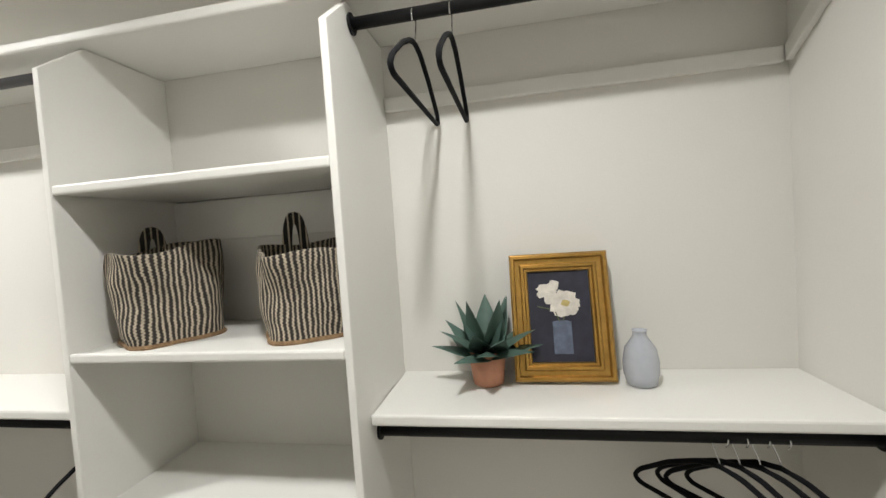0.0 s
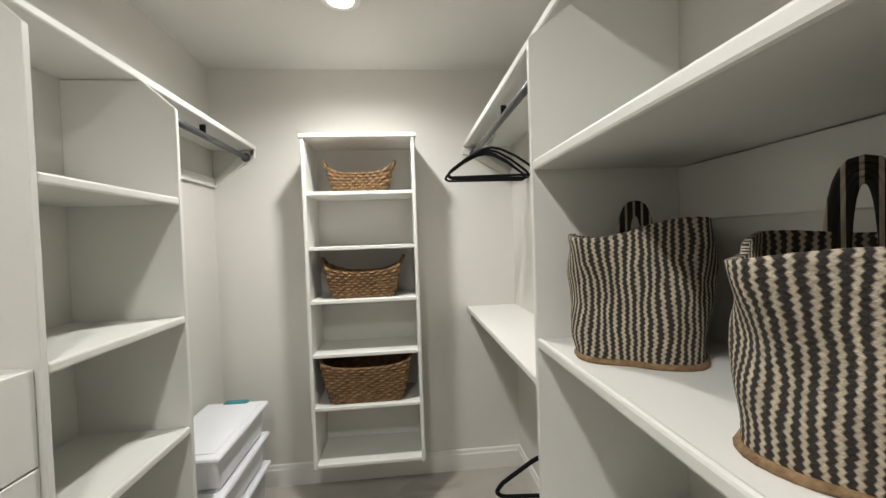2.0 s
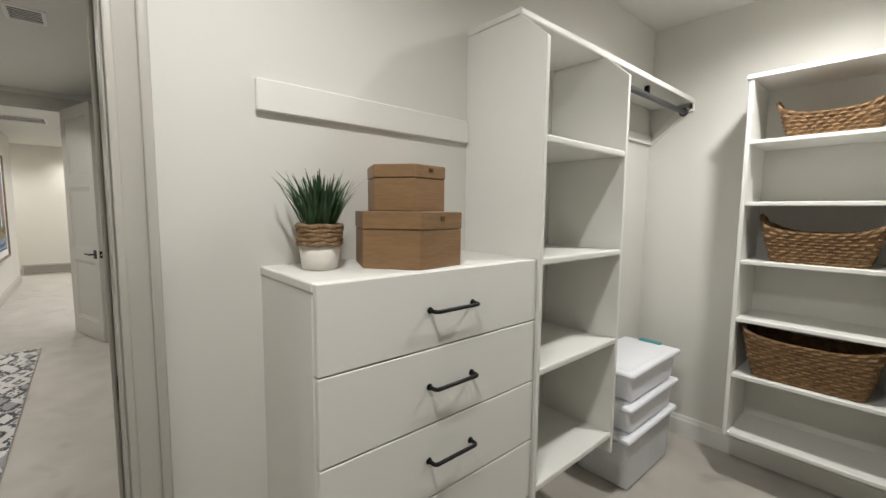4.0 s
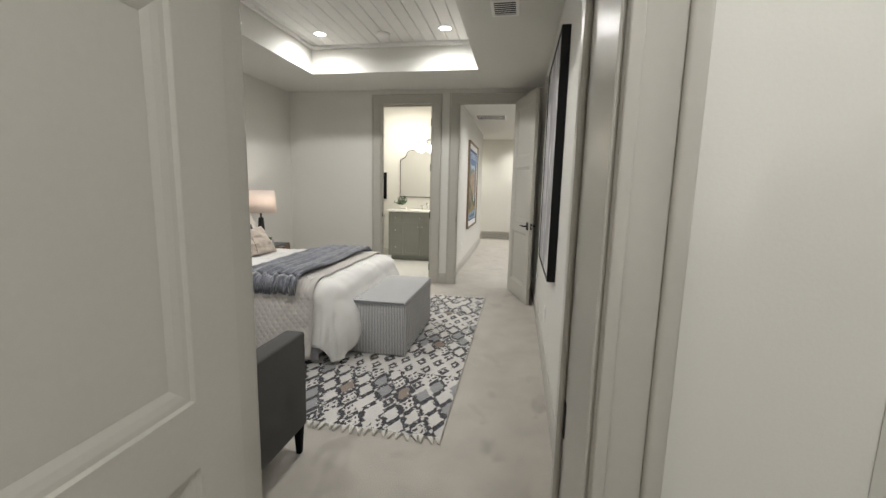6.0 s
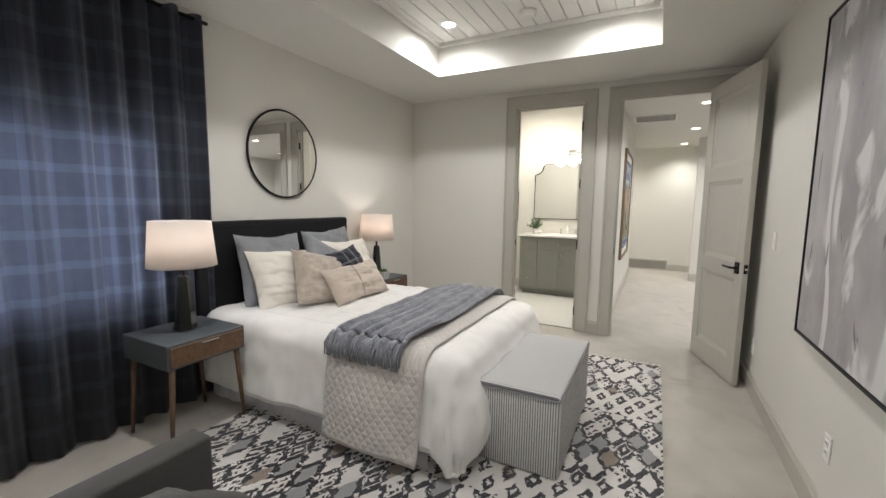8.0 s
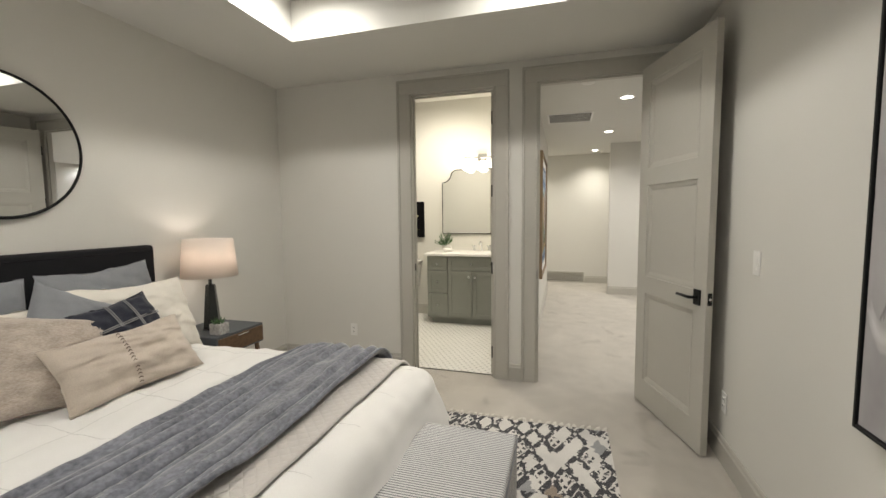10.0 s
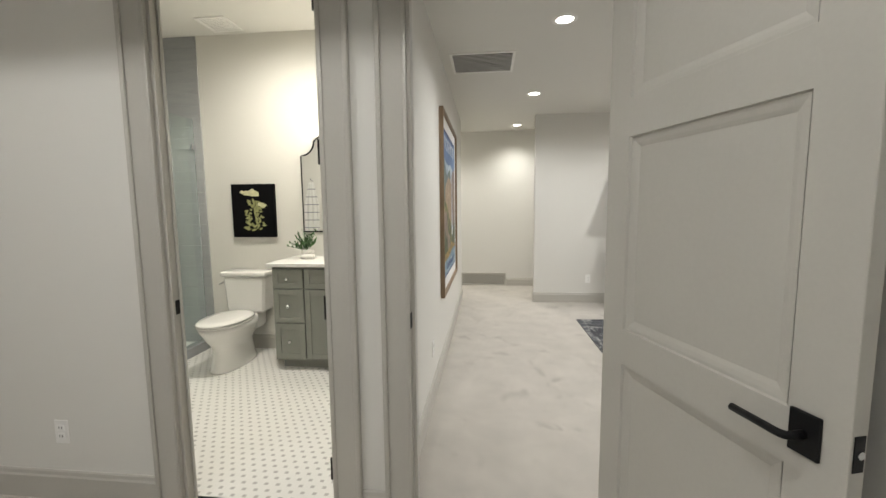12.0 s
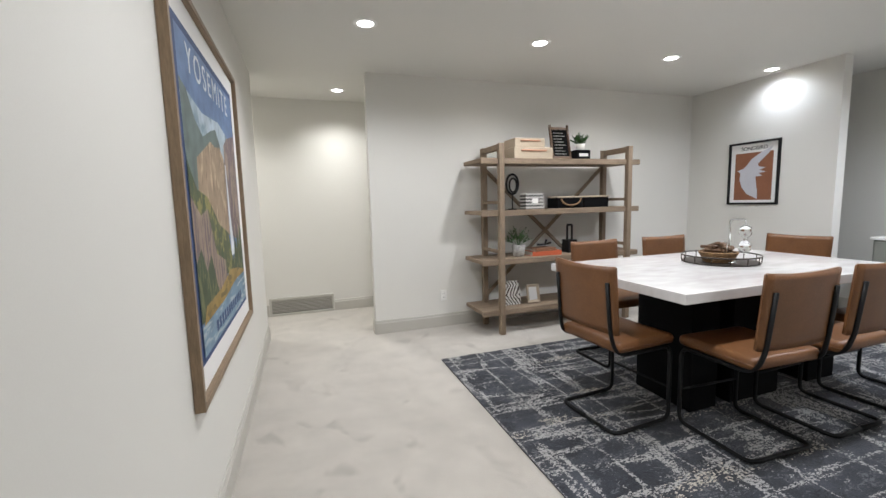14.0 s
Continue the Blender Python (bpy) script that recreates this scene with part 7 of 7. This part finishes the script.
ho = thing("hourglass_stand", "hourglass hanging in a thin steel stand", "ornament", (-2.29, -7.19, TZ + 0.011))
bm = B()
tube(bm, rounded([(0.09, 0, 0), (0.09, 0, 0.30), (-0.06, 0, 0.30), (-0.06, 0, 0.26)], 0.02), 0.005, 8)
tube(bm, rounded([(0.14, 0.02, 0), (0.14, 0.02, 0.15), (0.2, 0.02, 0.15)], 0.02), 0.004, 8)
lathe(bm, [(0.05, 0), (0.05, 0.008)], 20, (0.09, 0, 0))
part("stand", bm, CHROME, ho, "", True)
bm = B()
lathe(bm, [(0.01, 0.06), (0.035, 0.075), (0.038, 0.12), (0.008, 0.155), (0.038, 0.19), (0.035, 0.24), (0.01, 0.255)], 20, (-0.06, 0, 0))
part("glass_bulb", bm, glass("hourglass_glass", (0.95, 0.97, 0.97)), ho, "clear glass bulbs", True)

# shelving unit
et = thing("etagere_shelf", "weathered oak open shelf with crossed braces", "bookshelf")
for x in (-1.265, -2.80):
    for y in (-8.79, -9.19):
        bm = B()
        box(bm, (x, y, 0), (x + 0.055, y + 0.055, 1.89), 0.003)
        part("post", bm, RUSTZ, et)
    for z in (1.83, 1.31, 0.82):
        bm = B()
        box(bm, (x + 0.005, -9.136, z), (x + 0.05, -8.79, z + (0.055 if z > 1.5 else 0.03)), 0.003)
        part("side_rail", bm, RUSTIC, et)
for z in (1.75, 1.245, 0.76, 0.25):
    bm = B()
    box(bm, (-2.93, -9.215, z - 0.04), (-1.03, -8.80, z), 0.005)
    part("shelf", bm, RUSTIC, et)
    bm = B()
    box(bm, (-2.93, -8.80, z - 0.055), (-1.03, -8.765, z + 0.002), 0.004)
    part("shelf_edge", bm, RUSTIC, et)
for (xa, za), (xb, zb) in (((-1.24, 1.70), (-2.77, 0.30)), ((-2.77, 1.70), (-1.24, 0.30))):
    bm = B()
    tube(bm, [(xa, -9.2 + (0.0 if xa > -2 else 0.012), za), (xb, -9.2 + (0.0 if xa > -2 else 0.012), zb)], 0.022, 4)
    part("cross_brace", bm, RUSTIC, et)

KRL = material("cream_kraft_board", (0.46, 0.38, 0.28), 0.7, 0.08, 160, 6, 0.1)
for at, w, d_, h, lb in (((-1.63, -8.95, 1.751), 0.44, 0.28, 0.115, "long kraft box with a copper handle"), ((-1.60, -8.95, 1.867), 0.34, 0.24, 0.09, "smaller kraft box stacked on another")):
    bx = thing("storage_box", lb, "box", at, 0, "kraft boxes")
    bm = B()
    box(bm, (-w / 2, -d_ / 2, 0), (w / 2, d_ / 2, h), 0.004)
    part("body", bm, KRL, bx)
    bm = B()
    tube(bm, [(-w * 0.32, d_ / 2 + 0.008, h * 0.72), (w * 0.32, d_ / 2 + 0.008, h * 0.72)], 0.007, 8)
    part("handle", bm, TERRA, bx, "copper bar handle")
sg_ = thing("easel_sign", "small chalkboard letter sign on an easel", "sign", (-2.04, -8.93, 1.751), 180)
bm = B()
prism(bm, [(0.0, 0.0), (0.02, 0.0), (0.07, 0.24), (0.055, 0.24)], -0.08, 0.08, 0, 0.002)
part("board", bm, BLACKM, sg_, "black letter board")
for x in (-0.085, 0.075):
    bm = B()
    prism(bm, [(-0.012, 0), (0.01, 0), (0.06, 0.26), (0.04, 0.26)], x, x + 0.01, 0)
    part("easel_leg", bm, WOOD, sg_)
bm = B()
for i in range(8):
    z = 0.045 + i * 0.022
    y = z / 0.24 * 0.055 - 0.0035
    box(bm, (-0.05, y - 0.002, z), (0.05 - (i % 3) * 0.015, y + 0.002, z + 0.0035))
part("letter_rows", bm, CONC, sg_)
for z0, z1 in ((0.012, 0.03), (0.225, 0.245)):
    bm = B()
    prism(bm, [(z0 / 0.24 * 0.055 - 0.008, z0), (z0 / 0.24 * 0.055 + 0.01, z0), (z1 / 0.24 * 0.055 + 0.01, z1), (z1 / 0.24 * 0.055 - 0.008, z1)], -0.085, 0.085, 0)
    part("frame_rail", bm, WOOD, sg_)
sg_.scale = (1.35, 1.35, 1.45)
ht = thing("potted_topiary", "tiny topiary in a black lettered box", "potted plant", (-2.27, -8.93, 1.751), 180)
bm = B()
box(bm, (-0.07, -0.05, 0), (0.07, 0.05, 0.085), 0.004)
part("box", bm, BLACKM, ht, "black wooden box")
bm = B()
box(bm, (-0.045, -0.0515, 0.03), (0.045, -0.05, 0.055))
part("letter_row", bm, PLASTW, ht)
ht.scale = (1.25, 1.25, 1.25)
leafy("small_plant", "small round green plant in a white pot", (-2.27, -8.93, 1.858), 0.05, 0.065, CREAM, 0.11, 46, 6, 0.035)
rs = thing("ring_sculpture", "black ring sculpture on a stand", "sculpture", (-1.45, -8.93, 1.246))
bm = B()
tube(bm, [(0.068 * math.cos(k * 0.2618), 0, 0.26 + 0.10 * math.sin(k * 0.2618)) for k in range(24)], 0.011, 8, True)
tube(bm, [(0.042 * math.cos(k * 0.2618), 0.014, 0.25 + 0.07 * math.sin(k * 0.2618)) for k in range(24)], 0.009, 8, True)
part("rings", bm, BLACK, rs, "", True)
bm = B()
tube(bm, [(0, 0, 0.01), (0, 0, 0.165)], 0.006, 8)
lathe(bm, [(0.045, 0), (0.045, 0.012)], 20)
part("stand", bm, BLACK, rs)
ZIG = striped("black_white_zigzag_paper", (0.62, 0.61, 0.58), (0.02, 0.02, 0.02), 2, 0.034, 0.55, 0, 60, 0.6, 0.0, 0, 0.017, 1.0)
zb = thing("patterned_box", "black and white zigzag keepsake box", "box", (-1.68, -8.93, 1.246))
bm = B()
box(bm, (-0.11, -0.06, 0), (0.11, 0.06, 0.165), 0.003)
part("body", bm, ZIG, zb)
bm = B()
box(bm, (-0.035, 0.06, 0.06), (0.035, 0.062, 0.11))
part("label_plate", bm, PLASTW, zb, "white label plate")
for x, lb in ((-2.10, "black tray box with a rope handle"), (-2.43, "low black tray box")):
    kb = thing("tray_box", lb, "box", (x, -8.95, 1.246))
    bm = B()
    box(bm, (-0.16, -0.1, 0), (0.16, 0.1, 0.11), 0.004)
    part("body", bm, BLACKM, kb)
    bm = B()
    box(bm, (-0.165, -0.105, 0.11), (0.165, 0.105, 0.125), 0.003)
    part("lid", bm, KRL, kb)
    if x > -2.3:
        bm = B()
        tube(bm, [(0.12 * math.cos(a), 0.11, 0.10 - 0.07 * math.sin(a)) for a in [math.pi * k / 12 for k in range(13)]], 0.008, 6)
        part("rope_handle", bm, ROPE, kb, "rope handle", True)
leafy("fern_plant", "bushy green fern in a grey pot", (-1.52, -8.93, 0.761), 0.07, 0.12, CONC, 0.2, 34, 9, 0.035)
ORNG = material("orange_book_cloth", (0.50, 0.11, 0.045), 0.6, 0.1, 120, 6, 0.1)
BRN = material("brown_book_cloth", (0.22, 0.11, 0.06), 0.7, 0.1, 120, 6, 0.1)
PAGES = material("book_pages", (0.68, 0.64, 0.55), 0.9, 0.05, 300, 4, 0.2)


def book(x, y, z, w, d_, h, mat, label):
    ob = thing("book", label, "book", (x, y, z), random.Random(int(x * 100)).uniform(-4, 4), "stacked books")
    bm = B()
    box(bm, (-w / 2, -d_ / 2, 0), (w / 2, d_ / 2, 0.003))
    box(bm, (-w / 2, -d_ / 2, h - 0.003), (w / 2, d_ / 2, h))
    box(bm, (-w / 2, d_ / 2 - 0.003, 0.003), (w / 2, d_ / 2, h - 0.003))
    part("cover", bm, mat, ob)
    bm = B()
    box(bm, (-w / 2 + 0.004, -d_ / 2 + 0.004, 0.003), (w / 2 - 0.004, d_ / 2 - 0.003, h - 0.003))
    part("pages", bm, PAGES, ob)


book(-1.80, -8.93, 0.761, 0.34, 0.22, 0.045, ORNG, "orange hardback lying on the shelf")
book(-1.78, -8.93, 0.807, 0.26, 0.2, 0.03, BRN, "brown hardback on an orange one")
pg = thing("propeller_ornament", "small black iron propeller ornament on books", "ornament", (-1.83, -8.92, 0.838))
bm = B()
for k in range(3):
    a = k * 2.1
    tube(bm, [(0, 0, 0.03), (0.09 * math.cos(a), 0.05 * math.sin(a), 0.03 + 0.02 * k)], [0.008, 0.012], 6)
part("blades", bm, BLACK, pg)
cl = thing("lantern", "slim black metal lantern with a ring handle", "lantern", (-2.16, -8.95, 0.761))
bm = B()
box(bm, (-0.06, -0.06, 0), (0.06, 0.06, 0.14), 0.004)
part("base", bm, BLACK, cl)
for x in (-0.03, 0.03):
    bm = B()
    tube(bm, [(x, 0, 0.14), (x, 0, 0.30)], 0.012, 6)
    part("upright", bm, BLACK, cl)
bm = B()
tube(bm, [(-0.03, 0, 0.30), (0.03, 0, 0.30)], 0.012, 6)
part("top_bar", bm, BLACK, cl)
book(-2.5, -8.93, 0.761, 0.28, 0.2, 0.05, PLASTW, "white book lying on the shelf")
bm = B()
ZEB = striped("zebra_print", (0.70, 0.68, 0.63), (0.08, 0.06, 0.05), 0, 0.035, 0.45, 0.05, 14, 0.7, 0.0, 2, 0.1, 0.6)
for x, w, h, mt, lb in ((-1.42, 0.2, 0.25, ZEB, "zebra print photo frame leaning on the shelf"), (-1.68, 0.15, 0.19, KRL, "small beige photo frame leaning on the shelf")):
    pf = thing("photo_frame", lb, "photo frame", group="photo frames")
    pf.matrix_basis = pose(x, -8.90, 0.256, 12, 0, 0) @ pose(0, 0, 0, 0, 0, 180)
    frame_bars(pf, w, h, 0.028, 0.015, mt)
    bm = B()
    box(bm, (-w / 2 + 0.005, -0.004, 0.005), (w / 2 - 0.005, 0, h - 0.005))
    part("print", bm, MAT if h < 0.2 else ZEB, pf)

# print on the far wall
sb = thing("framed_print", "terracotta bird print in a black frame", "picture", (-4.239, -8.455, 1.227), 90)
frame_bars(sb, 0.55, 0.70, 0.022, 0.025, BLACK, ((0.0, 1.0),))
RUST, PALE = material("terracotta_print", (0.25, 0.105, 0.055), 0.8, 0.08, 90, 6, 0.0), material("pale_grey_print", (0.52, 0.52, 0.56), 0.8, 0.05, 90, 6, 0.0)
bm = B()
box(bm, (-0.265, -0.006, 0.01), (0.265, -0.001, 0.69))
part("mat_board", bm, MAT, sb)
bm = B()
box(bm, (-0.205, -0.0066, 0.05), (0.205, -0.006, 0.58))
part("printed_ground", bm, RUST, sb, "terracotta ground")
bm = B()
shape(bm, [(0.20, 0.63), (0.08, 0.575), (-0.02, 0.51), (-0.08, 0.43), (-0.11, 0.405), (-0.175, 0.385), (-0.14, 0.355), (-0.145, 0.28), (-0.12, 0.2), (-0.06, 0.12), (0.06, 0.06), (0.055, 0.15), (0.04, 0.24), (0.03, 0.31), (0.10, 0.315), (0.065, 0.345), (0.14, 0.36), (0.07, 0.38), (0.13, 0.405), (0.06, 0.42), (0.05, 0.45), (0.10, 0.5), (0.16, 0.56)], -0.0082)
part("printed_bird", bm, PALE, sb, "pale grey bird shape")
lettering("SONGBIRD", 0.058, BLACKM, sb, pose(0, -0.0072, 0.608, 90, 0, 0))

# cabinet in the alcove
cb = thing("sideboard", "grey painted sideboard with drawers in the alcove", "cabinet")
bm = B()
box(bm, (-5.19, -7.55, 0.08), (-4.62, -6.2, 0.87), 0.004)
box(bm, (-5.10, -7.53, 0), (-4.66, -6.22, 0.08))
part("body", bm, SAGE, cb)
bm = B()
box(bm, (-5.195, -7.57, 0.872), (-4.60, -6.18, 0.90), 0.004)
part("top", bm, STONE, cb)
for k in range(2):
    for j in range(3):
        y0, z0 = -7.53 + k * 0.67, 0.1 + j * 0.255
        bm = B()
        box(bm, (-4.62, y0, z0), (-4.603, y0 + 0.65, z0 + 0.245), 0.003)
        d_ = part("drawer_front", bm, SAGE, cb)
        bm = B()
        tube(bm, [(-4.585, y0 + 0.25, z0 + 0.13), (-4.585, y0 + 0.4, z0 + 0.13)], 0.006, 8)
        part("bar_pull", bm, BLACK, d_)
